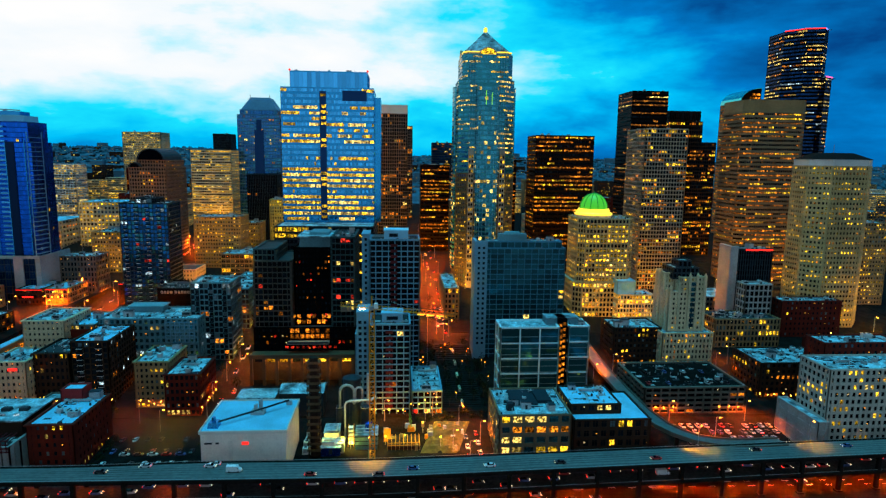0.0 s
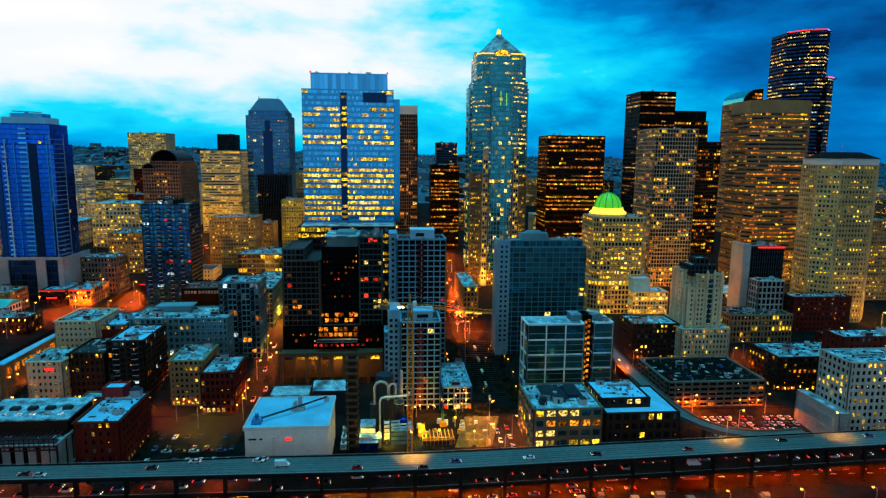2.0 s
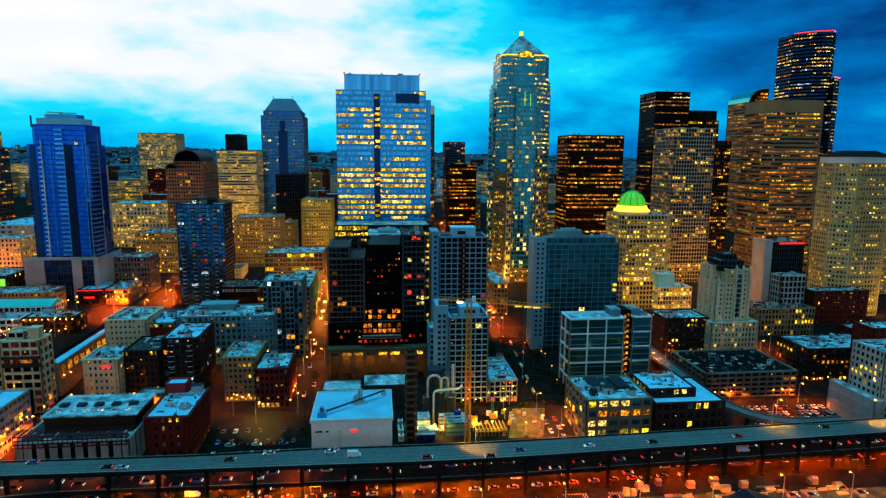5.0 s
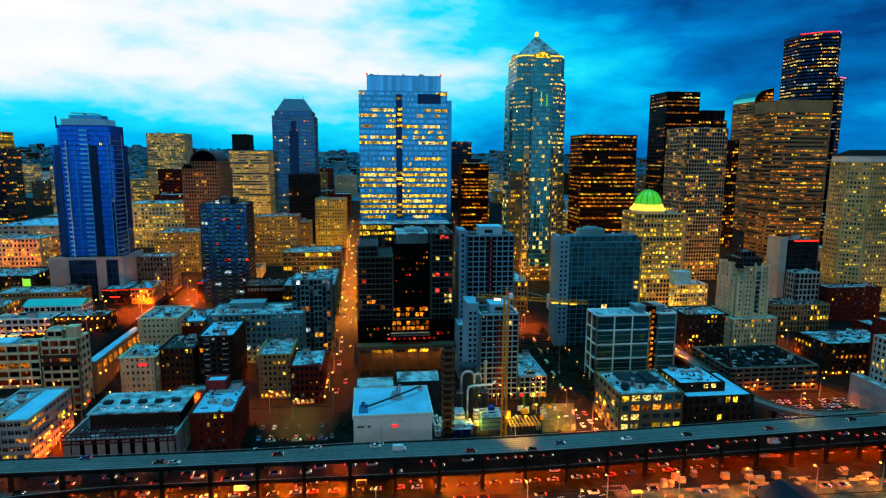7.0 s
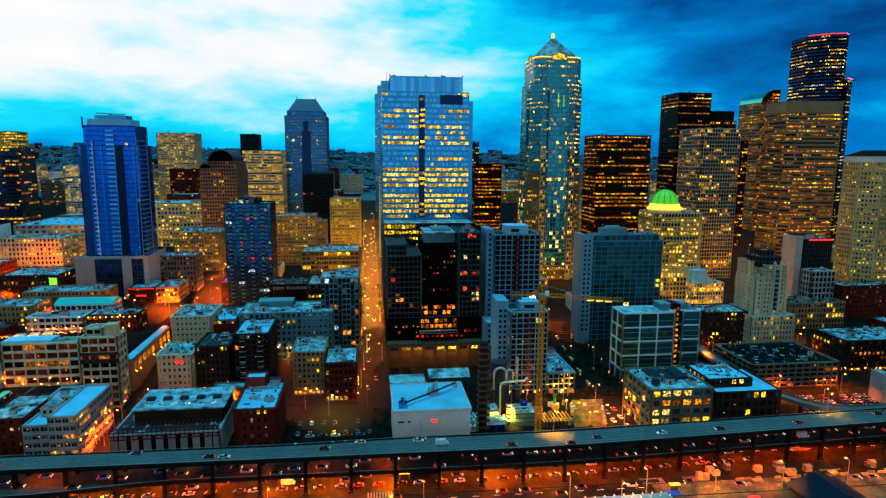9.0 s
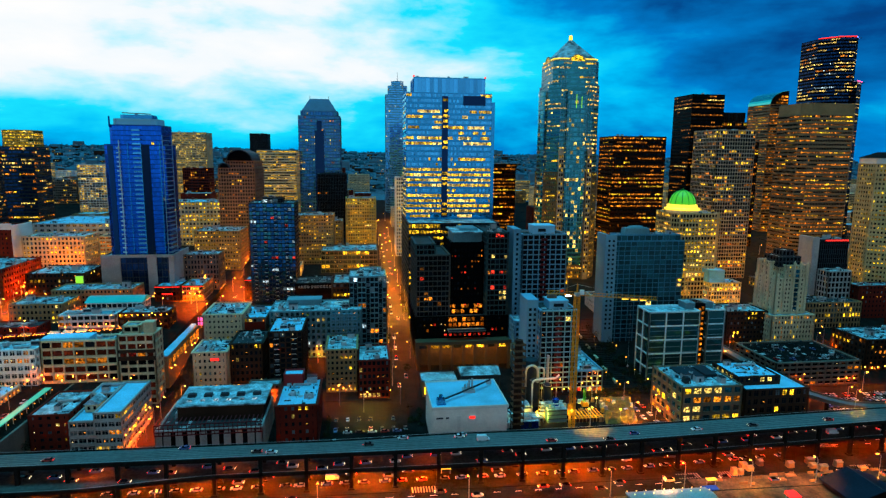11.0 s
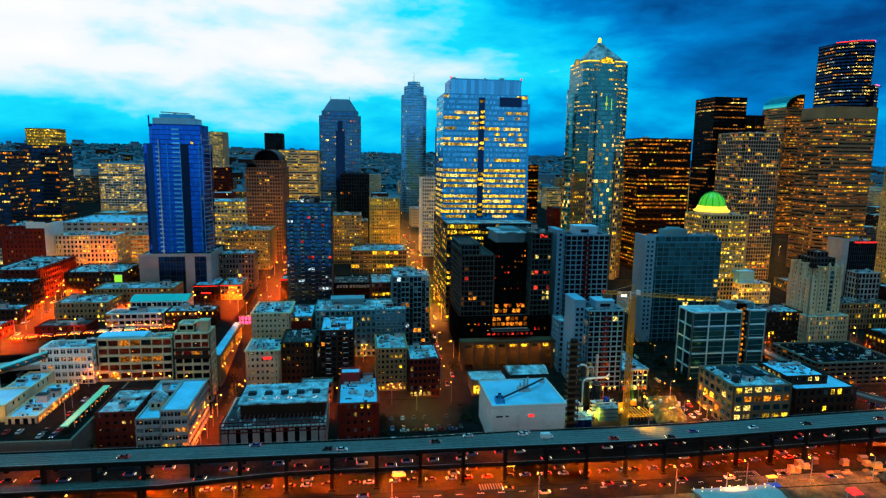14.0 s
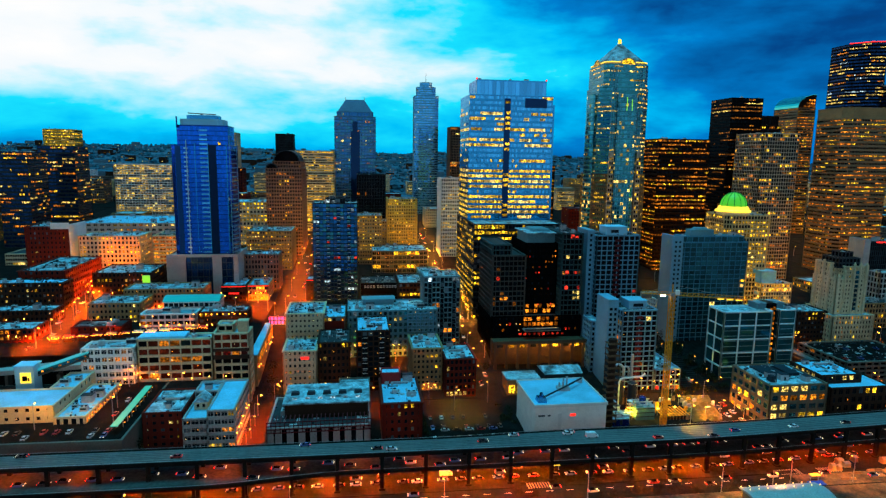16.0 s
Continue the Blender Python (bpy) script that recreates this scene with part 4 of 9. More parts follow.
def pyramid_tower():
    """Granite and glass tower with cut corners, arched gables and a lit pyramid on top."""
    b, o = building("office_tower", "granite and green-glass tower with lit pyramid roof", [
        (cut_rect(51, 100, 507, 556, 8), base_of(507), 128),
        (cut_rect(52, 99, 508, 555, 9), 127.3, 205, S_THIRDG),
        (cut_rect(54.5, 96.5, 510.5, 552.5, 4), 204.3, 225, S_THIRDG)], S_THIRD, own=17, units=0)
    # bowed glass bays on the faces
    for cx, cy, ax in ((75.5, 507, 0), (51, 531.5, 1), (100, 531.5, 1), (75.5, 556, 0)):
        g = Geo()
        rng = random.Random(int(cx * 3 + cy))
        for i in range(10):
            a0, a1 = math.pi * i / 10, math.pi * (i + 1) / 10
            for z in range(44, 198, 4):
                s = -1 if (cy < 520 or cx < 60) else 1
                def pt(a, zz):
                    du, dv = 9.5 * math.cos(a), 2.6 * math.sin(a) * s
                    return (cx + du, cy + dv, zz) if ax == 0 else (cx + dv, cy + du, zz)
                g.face([pt(a0, z), pt(a1, z), pt(a1, z + 2.6), pt(a0, z + 2.6)], 0 if rng.random() > (0.10 if z > 120 else 0.22) else 2)
                g.face([pt(a0, z + 2.6), pt(a1, z + 2.6), pt(a1, z + 4.0), pt(a0, z + 4.0)], 1)
        g.make("bow_window", [M["g_steel"], M["teal_panel"], M["l_pale"]], b, "bowed green-glass bay", o)
    for x in (60.2, 86.4):
        Geo().box(x, x + 4.4, 505.6, 507.4, base_of(507), 148).make("stone_pier", M["stone_grid"], b, "pale stone pier beside the bay", o)
        pw = Geo()
        for j in range(27):
            for k in (0.5, 2.5):
                pw.box(x + k, x + k + 1.4, 505.5, 505.7, 36.5 + j * 4.0, 38.9 + j * 4.0, 1 if (j * 7 + int(x + k * 3) * 5) % 11 < 4 else 0)
        pw.make("pier_window", [M["g_black"], M["l_yel"]], b, origin=o, kind="stuff")
    fins = Geo()
    for i in range(15):
        x = 60.5 + i * 2.14
        if not 66 < x < 85:
            fins.box(x, x + 0.3, 507.3, 508.1, 148, 222)
    for i in range(9):
        a = math.pi * (i + 1) / 10
        x, y = 75.5 + 9.5 * math.cos(a), 507 - 2.6 * math.sin(a)
        fins.box(x - 0.16, x + 0.16, y - 0.22, y + 0.1, 60, 198)
    fins.make("mullion", M["frame_pale"], b, "pale vertical mullions", o, "stuff")
    # arched gables with floodlit rims
    for cx, cy, ax in ((75.5, 511.4, 0), (55.4, 531.5, 1), (95.6, 531.5, 1)):
        def arc(r, w):
            pts = [(r * math.cos(math.pi * i / 12), 224.4 + 0.85 * r * math.sin(math.pi * i / 12)) for i in range(13)]
            return [(cx + h, cy + w, z) if ax == 0 else (cx + w, cy + h, z) for h, z in pts]
        arch = Geo().sweep([arc(6.6, -0.5), arc(6.6, 0.5)])
        rim = Geo().sweep([list(q) for q in zip(arc(6.6, -0.9), arc(7.6, -0.9), arc(7.6, 0.9), arc(6.6, 0.9))])
        arch.make("gable", M["l_yel"], b, "arched gable window glowing yellow", o)
        rim.make("gable_rim", M["cream"], b, "floodlit cream gable rim", o)
    Geo().prism(cut_rect(55.5, 95.5, 511.5, 551.5, 4), 224, 226.6).make("attic", M["cream"], b, origin=o)
    # floodlight on this cornice is put in as emission of the stone itself
    Geo().prism(cut_rect(55.2, 95.8, 511.2, 551.8, 4), 226.5, 227.4).make("cornice", M["e_yel"], b, "floodlit yellow cornice", o)
    roof = Geo().prism(cut_rect(56.5, 94.5, 512.5, 550.5, 4), 227.3, 246, top=cut_rect(74, 77, 530, 533, 0.6)).make("pyramid_roof", M["roof"], b, "pale ribbed pyramid roof", o)
    ribs = Geo()
    for c in ((56.5, 516.5), (56.5, 546.5), (94.5, 516.5), (94.5, 546.5), (60.5, 512.5), (90.5, 512.5), (60.5, 550.5), (90.5, 550.5), (75.5, 512.5), (56.5, 531.5), (94.5, 531.5)):
        ribs.beam((c[0], c[1], 227.4), (75.5, 531.5, 246.6), 0.5, 0.5)
    ribs.make("roof_ribs", M["steel"], roof, origin=o)
    Geo().tube([(75.5, 531.5, 245.5), (75.5, 531.5, 249.5), (75.5, 531.5, 250.5)], [1.6, 1.6, 0.5], 0, 10).make("lantern", M["e_yel"], roof, "glowing lantern at the tip", o)
    for x, z in ((73.6, 196), (78.4, 194)):
        Geo().box(x, x + 0.4, 503.9, 504.3, 184, z).make("light_string", M["e_green"], b, "green string of light on the upper bay", o)


def dome_tower():
    """Cream office block with a rounded corner drum under a dome that glows green."""
    st = style(3.6, 2.7, 0.8, 1.2, "honey", "g_black", 0.70, YEL, 0.45, False, 0.6)
    drum = [(153 + 13.5 * math.cos(2 * math.pi * i / 20), 456 + 13.5 * math.sin(2 * math.pi * i / 20)) for i in range(20)]
    b, o = building("office_tower", "cream office tower with round corner and glowing green dome", [
        (cut_rect(135, 183, 437, 478, 6), base_of(437), 50), (cut_rect(138, 181, 440, 476, 5), 49.3, 98)], st, own=17, units=3)
    g = Geo()
    k = Geo()
    for i in range(20):
        for z in range(50, 98, 4):
            p0, p1 = drum[i], drum[(i + 1) % 20]
            c = ((p0[0] + p1[0]) / 2, (p0[1] + p1[1]) / 2)
            def inn(p, f=0.985):
                return (153 + (p[0] - 153) * f, 456 + (p[1] - 456) * f)
            lit_on = (i * 5 + z * 7) % 13 < 7
            w0, w1 = [tuple(c[j] + (p[j] - c[j]) * 0.62 for j in (0, 1)) for p in (p0, p1)]
            g.face([(*inn(w0, 0.99), z + 1.2), (*inn(w1, 0.99), z + 1.2), (*inn(w1, 0.99), z + 3.6), (*inn(w0, 0.99), z + 3.6)], 1 if lit_on else 0)
            k.hexa([(*p0, z - 0.4), (*p1, z - 0.4), (*inn(p1), z - 0.4), (*inn(p0), z - 0.4), (*p0, z + 1.2), (*p1, z + 1.2), (*inn(p1), z + 1.2), (*inn(p0), z + 1.2)])
            k.hexa([(*p0, z), (*w0, z), (*inn(w0), z), (*inn(p0), z), (*p0, z + 4), (*w0, z + 4), (*inn(w0), z + 4), (*inn(p0), z + 4)])
    Geo().prism([(153 + (x - 153) * 0.98, 456 + (y - 456) * 0.98) for x, y in drum], 49, 100).make("corner_drum", M["cream"], b, origin=o)
    g.make("drum_windows", [M["g_black"], M["l_yel"]], b, origin=o, kind="stuff")
    k.make("drum_frame", M["cream"], b, origin=o)
    # cornice ring emits yellow where floodlight would fall on it
    Geo().tube([(153, 456, 99.8), (153, 456, 101), (153, 456, 102), (153, 456, 104.5)], [14.2, 14.2, 12.5, 11.5], 0, 24).make("cornice", M["e_yel"], b, "floodlit yellow cornice ring", o)
    rings = [(153, 456, 104.4 + 11.5 * math.sin(math.pi / 2 * i / 7)) for i in range(8)]
    dome = Geo().tube(rings, [10.4 * math.cos(math.pi / 2 * i / 7) + 0.05 for i in range(8)], 0, 24).make("dome", M["dome"], b, "ribbed dome glowing green by itself", o, smooth=True)
    rb = Geo()
    for a in range(12):
        an = 2 * math.pi * a / 12
        pts = [(153 + 10.5 * math.cos(math.pi / 2 * i / 7) * math.cos(an), 456 + 10.5 * math.cos(math.pi / 2 * i / 7) * math.sin(an), 104.5 + 11.6 * math.sin(math.pi / 2 * i / 7)) for i in range(8)]
        rb.tube(pts, 0.28, 0, 4)
    rb.make("dome_ribs", M["copper"], dome, origin=o)
    Geo().tube([(153, 456, 115.5), (153, 456, 118.0)], 0.3, 0, 6).make("finial", M["copper"], dome, origin=o)


# the dome is no lamp; its lit look is put in as green emission
M["dome"] = glow("lit_green_dome", (0.12, 1.0, 0.05), 0.5)


def blue_condo_tower():
    """Slender blue glass residential tower on a pale base, with a stack of white balconies and a crane-like rig on the roof."""
    b, o = building("residential_tower", "slender blue glass residential tower on pale base", [
        (rect(-303, -253, 447, 486), base_of(447), 62, style(5, 4, 0.3, 0.6, "slate", "g_ink", 0.10, ("l_amb", "l_red"), 0.5)),
        (cut_rect(-298, -256, 450, 482, 3), 61.3, 143),
        (cut_rect(-294, -258, 451, 481, 3), 142.3, 157)], S_BLUE, own=17, units=0)
    for x0, x1 in ((-303.4, -290), (-271, -264.6), (-256, -252.6)):
        Geo().box(x0, x1, 445.9, 446.95, base_of(447), 62.4).make("stone_panel", M["pale_concrete"], b, "pale stone panel of the base", o)
    Geo().box(-303.2, -252.8, 445.8, 447.2, 60.6, 62.6).box(-253.1, -252.5, 446, 486, base_of(447), 62.4).make("stone_band", M["pale_concrete"], b, "pale stone band and flank", o)
    edge = Geo().box(-256.7, -256.3, 448.8, 449.2, 62, 150).box(-253.9, -253.5, 462, 462.4, 62, 150)
    for j in range(26):
        edge.box(-256.8, -253.6, 449.4, 462, 63.5 + j * 3.3, 63.8 + j * 3.3)
    edge.make("flank_balcony", M["frame_pale"], b, "pale balcony slabs on the flank", o, "stuff")
    mid = Geo()
    for j in range(28):
        mid.box(-277.2, -271.8, 449.2, 450.2, 63.6 + j * 3.3, 63.85 + j * 3.3).box(-277.2, -271.8, 449.2, 449.3, 63.85 + j * 3.3, 64.8 + j * 3.3, 1)
    mid.make("front_balcony", [M["frame_pale"], M["g_blue"]], b, "glazed balconies up the front", o, "stuff")
    Geo().box(-271.5, -266, 449.5, 449.95, 62, 143).box(-294.5, -291, 449.5, 449.95, 62, 142).make("dark_bay", M["g_ink"], b, "dark glass bay", o)
    Geo().box(-293.6, -292.8, 452, 453, 155, 163).make("corner_mast", M["navy_panel"], b, origin=o)
    first = Geo().box(-1.3, 1.3, -1.9, 0.1, 0, 0.25).box(-1.3, 1.3, -1.9, -1.8, 0.25, 0.9).make("balcony", M["grid_white"], b)
    for j in range(24):
        ob = first if j == 0 else new("balcony", first.data)
        ob.parent, ob.location = b, Vector((-286.9, 450, 64 + j * 3.3)) - Vector(o)
    Geo().box(-286.9, -286.5, 449.0, 449.9, 62, 146).make("balcony_fin", M["grid_white"], b, origin=o)
    for x in (-281, -272, -259.0):
        Geo().box(x, x + 0.5, 449.3, 450.1, 62, 144).make("mullion_fin", M["blue_panel"], b, origin=o)
    Geo().prism(cut_rect(-292, -262, 454, 478, 3), 156, 161.5).make("screen_wall", M["sky_clad"], b, "pale glass roof screen", o)
    Geo().prism(cut_rect(-288, -266, 457, 475, 3), 161.4, 164.5).make("plant_room", M["blue_panel"], b, origin=o)
    Geo().beam((-288, 464, 166.2), (-268, 464, 165.4), 0.9, 0.7).box(-279, -277.5, 463, 465, 164.4, 166).make("window_washing_rig", M["steel"], b, "steel window-cleaning rig", o)


def octagon_tower():
    """Pale punched-window tower with cut corners and a dark hipped roof."""
    poly = cut_rect(304, 354, 418, 458, 11)
    b, o = building("office_tower", "pale stone tower with cut corners and dark hipped roof", [(poly, base_of(418), 141.5), (shrunk(poly, 0.4), 140.8, 146.5, style(8, 60, 0.3, 0.3, "white", "white", 0))], S_PUNCH, own=17, units=0)
    Geo().prism(shrunk(poly, -0.8), 146.2, 151, top=shrunk(poly, 12)).make("hipped_roof", M["bronze"], b, "dark hipped roof", o)
    Geo().tube([(329, 438, 150.5), (329, 438, 157)], 0.2, 0, 6).make("mast", M["steel"], b, origin=o)


def striped_tower():
    poly = cut_rect(304, 362, 516, 562, 7)
    building("office_tower", "tan banded office tower with rounded corners and amber lit floors", [(poly, base_of(516), 187), (shrunk(poly, 0.2), 186.3, 197.5, style(9, 60, 0.3, 2.0, "tan", "tan", 0))], S_STRIPE, own=17, units=4)


def three_step_tower():
    """The tallest tower: dark glass, curved in plan, stepping down, with red and blue rim lights."""
    p1 = [(424, 662), (438, 645), (455, 640), (466, 650), (466, 690), (424, 690)]
    p2 = [(455, 632), (468, 640), (474, 655), (474, 690), (455, 690)]
    b, o = building("office_tower", "very tall dark glass tower with red and blue rim lights", [(p1, base_of(640), 287)], S_COL, own=17, units=3)
    building("office_tower", "lower dark glass wing of the tallest tower", [(p2, base_of(632), 236)], S_COL, own=8, units=2)
    for (a, c, col) in ((p1[0], p1[1], "e_red"), (p1[1], p1[2], "e_red"), (p1[2], p1[3], "e_blue")):
        Geo().beam((*a, 287.3), (*c, 287.3), 0.7, 1.1).make("rim_light", M[col], b, "neon rim light", o)
    Geo().beam((455, 631.8, 236.4), (468, 639.8, 236.4), 0.7, 1.0).make("rim_light", M["e_mag"], b, origin=o)


def arched_tower():
    """Tower with a curved glass roof that falls to one side."""
    b, o = building("office_tower", "brown tower with a curved pale-green glass roof", [(rect(424, 450, 738, 786), base_of(738), 218)], S_STRIPE, own=8, units=0)
    line = [(424 + 26 * (1 - math.cos(math.pi / 20 * i)), 218 + 18 * math.sin(math.pi / 20 * i)) for i in range(11)]
    g = Geo().sweep([[(x, 738, z - 0.6), (x, 786, z - 0.6), (x, 786, z), (x, 738, z)] for x, z in line])
    e = Geo().sweep([[(x, y, z - 0.7) for x, z in line] + [(449.9, y, 217.2), (424.1, y, 217.2)] for y in (738.5, 785)])
    g.make("curved_roof", M["g_aqua"], b, "curved pale-green glass roof", o)
    e.make("gable", M["bronze"], b, origin=o)
    rr = Geo()
    for j in range(3):
        for i in range(6):
            if i * 3 > j * 4:
                rr.box(429 + i * 3.4, 431.6 + i * 3.4, 738.2, 738.45, 219 + j * 4, 221.2 + j * 4)
    rr.make("gable_windows", M["l_amb"], b, origin=o)


def barrel_tower():
    """Brown tower with round-headed gables under barrel vaults."""
    b, o = building("residential_tower", "brown brick tower with barrel-vaulted roofs and small windows", [(rect(-252, -217, 596, 650), base_of(596), 124), (rect(-246, -218, 600, 648), 123.3, 131)], S_NEW, own=17, units=0)
    for cx, y0, r, z in ((-232, 597.5, 12.5, 131), (-246, 594.5, 5.5, 124)):
        def arc(rr, y):
            return [(cx + rr * math.cos(math.pi * i / 12), y, z + 0.85 * rr * math.sin(math.pi * i / 12)) for i in range(13)]
        v = Geo().sweep([[p, q, s, w] for p, q, s, w in zip(arc(r, y0), arc(r, 646), arc(r - 1, 646), arc(r - 1, y0))])
        face = Geo().sweep([arc(r - 1, y0 + 1.5), arc(r - 1, y0 + 1.9)])
        v.make("barrel_roof", M["slate"], b, "grey barrel-vaulted roof", o)
        face.make("lunette", M["g_black"], b, "dark round-headed window", o)


def chamfered_tower():
    """Slate tower with stepped shoulders and a flat-topped hipped crown."""
    b, o = building("office_tower", "slate-blue tower with stepped shoulders and a chamfered crown", [
        (rect(-191, -140, 755, 800), base_of(755), 186), (rect(-188, -143, 757, 798), 185.3, 192)], S_USP, own=17, units=0)
    Geo().prism(rect(-187, -144, 758, 797), 191.5, 207, top=rect(-177, -154, 766, 789)).make("crown", M["blue_stone"], b, "dark chamfered crown", o)
    Geo().box(-171, -160, 754.4, 755.4, 60, 168).box(-168.5, -162.5, 754.4, 755.4, 167.9, 180).make("dark_bay", M["g_ink"], b, "dark glass bay down the middle", o)
    for x in (-177, -154):
        Geo().tube([(x, 766, 206.5), (x, 766, 210)], 0.3, 0, 6).make("finial", M["steel"], b, origin=o)


def cylinder_glass_tower():
    b, o = building("residential_tower", "pale blue glass tower with a rounded top and mast", [
        (cut_rect(-79, -43, 888, 922, 6), base_of(888), 228), (cut_rect(-75, -47, 892, 918, 6), 227, 241), (cut_rect(-70, -52, 897, 913, 5), 240, 248)], S_UST, own=8, units=0)
    Geo().tube([(-61, 905, 247), (-61, 905, 262)], [0.5, 0.15], 0, 6).make("mast", M["steel"], b, origin=o)


def stepped_tower():
    """Cream masonry tower of the twenties, stepping in with piers near the top."""
    st = style(3.3, 2.3, 1.15, 1.5, "cream", "g_black", 0.14, ("l_yel", "l_amb"), 0.5, False, 0.2)
    dark = style(3, 3, 0.8, 1, "slate", "g_black", 0)
    b, o = building("office_tower", "cream masonry tower stepping in with tall piers and a dark crown", [
        (rect(167, 200, 352, 388), base_of(352), 36, dict(st, lit=0.45)), (rect(172, 195.5, 358, 381), 35.3, 61), (rect(179, 195.1, 358.4, 379), 60.3, 70), (rect(172.4, 178.9, 366, 380.6), 60.3, 71.5),
        (rect(175.5, 192.5, 362, 378), 68, 75.5, dark), (rect(180, 189, 365, 375), 74.8, 79.5, dark)], st, own=17, units=2)
    for x0, x1, top in ((172.2, 174.0, 63), (177.6, 179.0, 66), (184.4, 185.6, 71.5), (189.2, 190.4, 71.5), (194.0, 195.6, 70.8)):
        Geo().box(x0, x1, 357.2, 358.6, 36, top).box(x0 + 0.2, x1 - 0.2, 357.4, 358.6, top, top + 1.4, 0, 0.3).make("pier", M["cream"], b, origin=o)
    for y0, top in ((359, 63), (364.5, 70), (370.5, 73), (376.5, 72)):
        Geo().box(171.2, 172.5, y0, y0 + 1.3, 36, top).make("pier", M["cream"], b, origin=o)
    strip = Geo()
    for k in range(9):
        strip.box(185.9, 188.9, 357.75, 357.95, 38 + k * 3.3, 40.4 + k * 3.3)
    strip.make("bay_glazing", M["g_steel"], b, "teal glazed bay", o, "stuff")


def slab_tower():
    b, o = building("office_tower", "black glass office block with grey end wall", [(rect(241.8, 272.5, 412, 425), base_of(412), 81)], S_BB, own=12, units=3)
    Geo().box(239.8, 242.1, 411, 426, base_of(412), 83).box(239.9, 245.5, 410.4, 412.4, base_of(412), 83).make("end_wall", M["pale_concrete"], b, "grey concrete end wall", o)
    Geo().box(252, 272, 411.4, 412, 79.6, 80.6).make("roof_sign", M["e_red"], b, "red-white strip of light at the roof edge", o)
    building("office_building", "white ribbed low office block", [(rect(246, 266, 398, 410), base_of(398), 58)], style(4.2, 3.3, 0.7, 1.0, "pale_concrete", "g_black", 0, WARM, 0.6, False), own=10, units=2)


# ---- towers and blocks up to the second avenue
def apartment_towers():
    b, o = building("residential_tower", "white-framed apartment tower with a blue roof house", [(rect(-13.3, 15.9, 345, 368), base_of(345), 92.6)], S_WHITEFR, own=24, units=2, roof="roof_dark")
    Geo().box(-5, 9, 350, 362, 91.8, 97.0).box(-5.3, 9.3, 349.7, 362.3, 96.9, 97.4).box(-2, 3, 349.5, 350.1, 93.4, 95.4, 1).make("roof_house", [M["sky_clad"], M["g_dark"]], b, "light blue roof house", o)
    Geo().box(-17.8, -13.4, 349, 367.5, base_of(345), 94.8).box(-18.0, -13.2, 348.8, 367.7, 94.7, 95.3).make("side_slab", M["frame_pale"], b, "plain pale blue side slab", o)
    sw = Geo()
    for k in range(22):
        sw.box(-16.2, -14.8, 348.88, 349.05, 24 + k * 3.2, 25.6 + k * 3.2)
    sw.make("side_window", M["g_dark"], b, origin=o, kind="stuff")
    pan = Geo()
    for k in range(20):
        pan.box(-1.2, 2.8, 344.62, 344.9, 27.4 + k * 3.2, 29.1 + k * 3.2)
    pan.make("panel_strip", M["maroon"], b, "dull red panels", o, "stuff")
    b, o = building("residential_tower", "white-framed apartment tower with blue roof house", [
        (rect(-11.7, 10.2, 305, 328), base_of(305), 53.8)], style(3.1, 3.65, 0.45, 0.5, "frame_pale", "g_black", 0.10, ("l_amb", "l_pale", "l_yel"), 0.7, mull=False), own=24, units=1, roof="roof_dark")
    Geo().box(-5, 6, 311, 322, 53.0, 57.6).box(-5.4, 6.4, 310.6, 322.4, 57.5, 58.0).box(-2.5, 3.5, 310.5, 311.1, 54.4, 56.2, 1).make("roof_house", [M["sky_clad"], M["g_dark"]], b, "light blue roof house", o)
    Geo().box(-18.2, -11.8, 310.5, 327.5, base_of(305), 58.4).box(-18.4, -11.6, 310.3, 327.7, 58.3, 58.9).make("side_slab", M["frame_pale"], b, "plain pale blue side slab", o)
    sw = Geo()
    for k in range(15):
        sw.box(-17.2, -15.6, 310.35, 310.55, 9 + k * 3.1, 10.6 + k * 3.1).box(-14.4, -13.0, 310.35, 310.55, 9 + k * 3.1, 10.6 + k * 3.1)
    sw.make("side_window", M["g_dark"], b, origin=o, kind="stuff")
    pan = Geo()
    for k in range(14):
        pan.box(-2.9, 0.9, 304.62, 304.9, 8.2 + k * 3.1, 9.9 + k * 3.1)
    pan.make("panel_strip", M["maroon"], b, "dark red panels", o, "stuff")
    plain("apartment_block", "low white-framed annexe beside the apartment tower", 11.2, 27.5, 305, 344, 17.5, S_WHITEFR, own=6, units=4, roof="roof")
    plain("apartment_block", "narrow pale blue block between the hotel and the tower", -20.4, -14.5, 329, 344, 41, style(3.2, 2.6, 0.9, 1.2, "frame_pale", "g_dark", 0.04, ("l_pale",), 0.35, False, 0.2), own=6, units=1)
    b, o = building("residential_tower", "broad teal grid-fronted apartment tower with setback roof floor", [
        (rect(52, 108, 368, 382), base_of(368), 85.5), (rect(58.5, 106, 370, 380.5), 84.8, 89.5)], S_TEALGRID, own=39, units=6)
    Geo().box(66, 84, 372, 379, 88.6, 93.5, 0, 0.3).box(70, 80, 373, 378, 93.4, 94.8, 0, 0.6).make("roof_house", M["teal"], b, "teal louvred roof house", o)
    Geo().box(50.4, 52.1, 368, 382, base_of(368), 90).box(50.5, 58.4, 366.9, 368.2, base_of(368), 89.8).make("end_wall", M["frame_pale"], b, "pale blue end wall", o)
    ew = Geo()
    for k in range(20):
        ew.box(52.4, 53.8, 366.78, 366.96, 24 + k * 3.2, 25.5 + k * 3.2).box(55.4, 56.8, 366.78, 366.96, 24 + k * 3.2, 25.5 + k * 3.2)
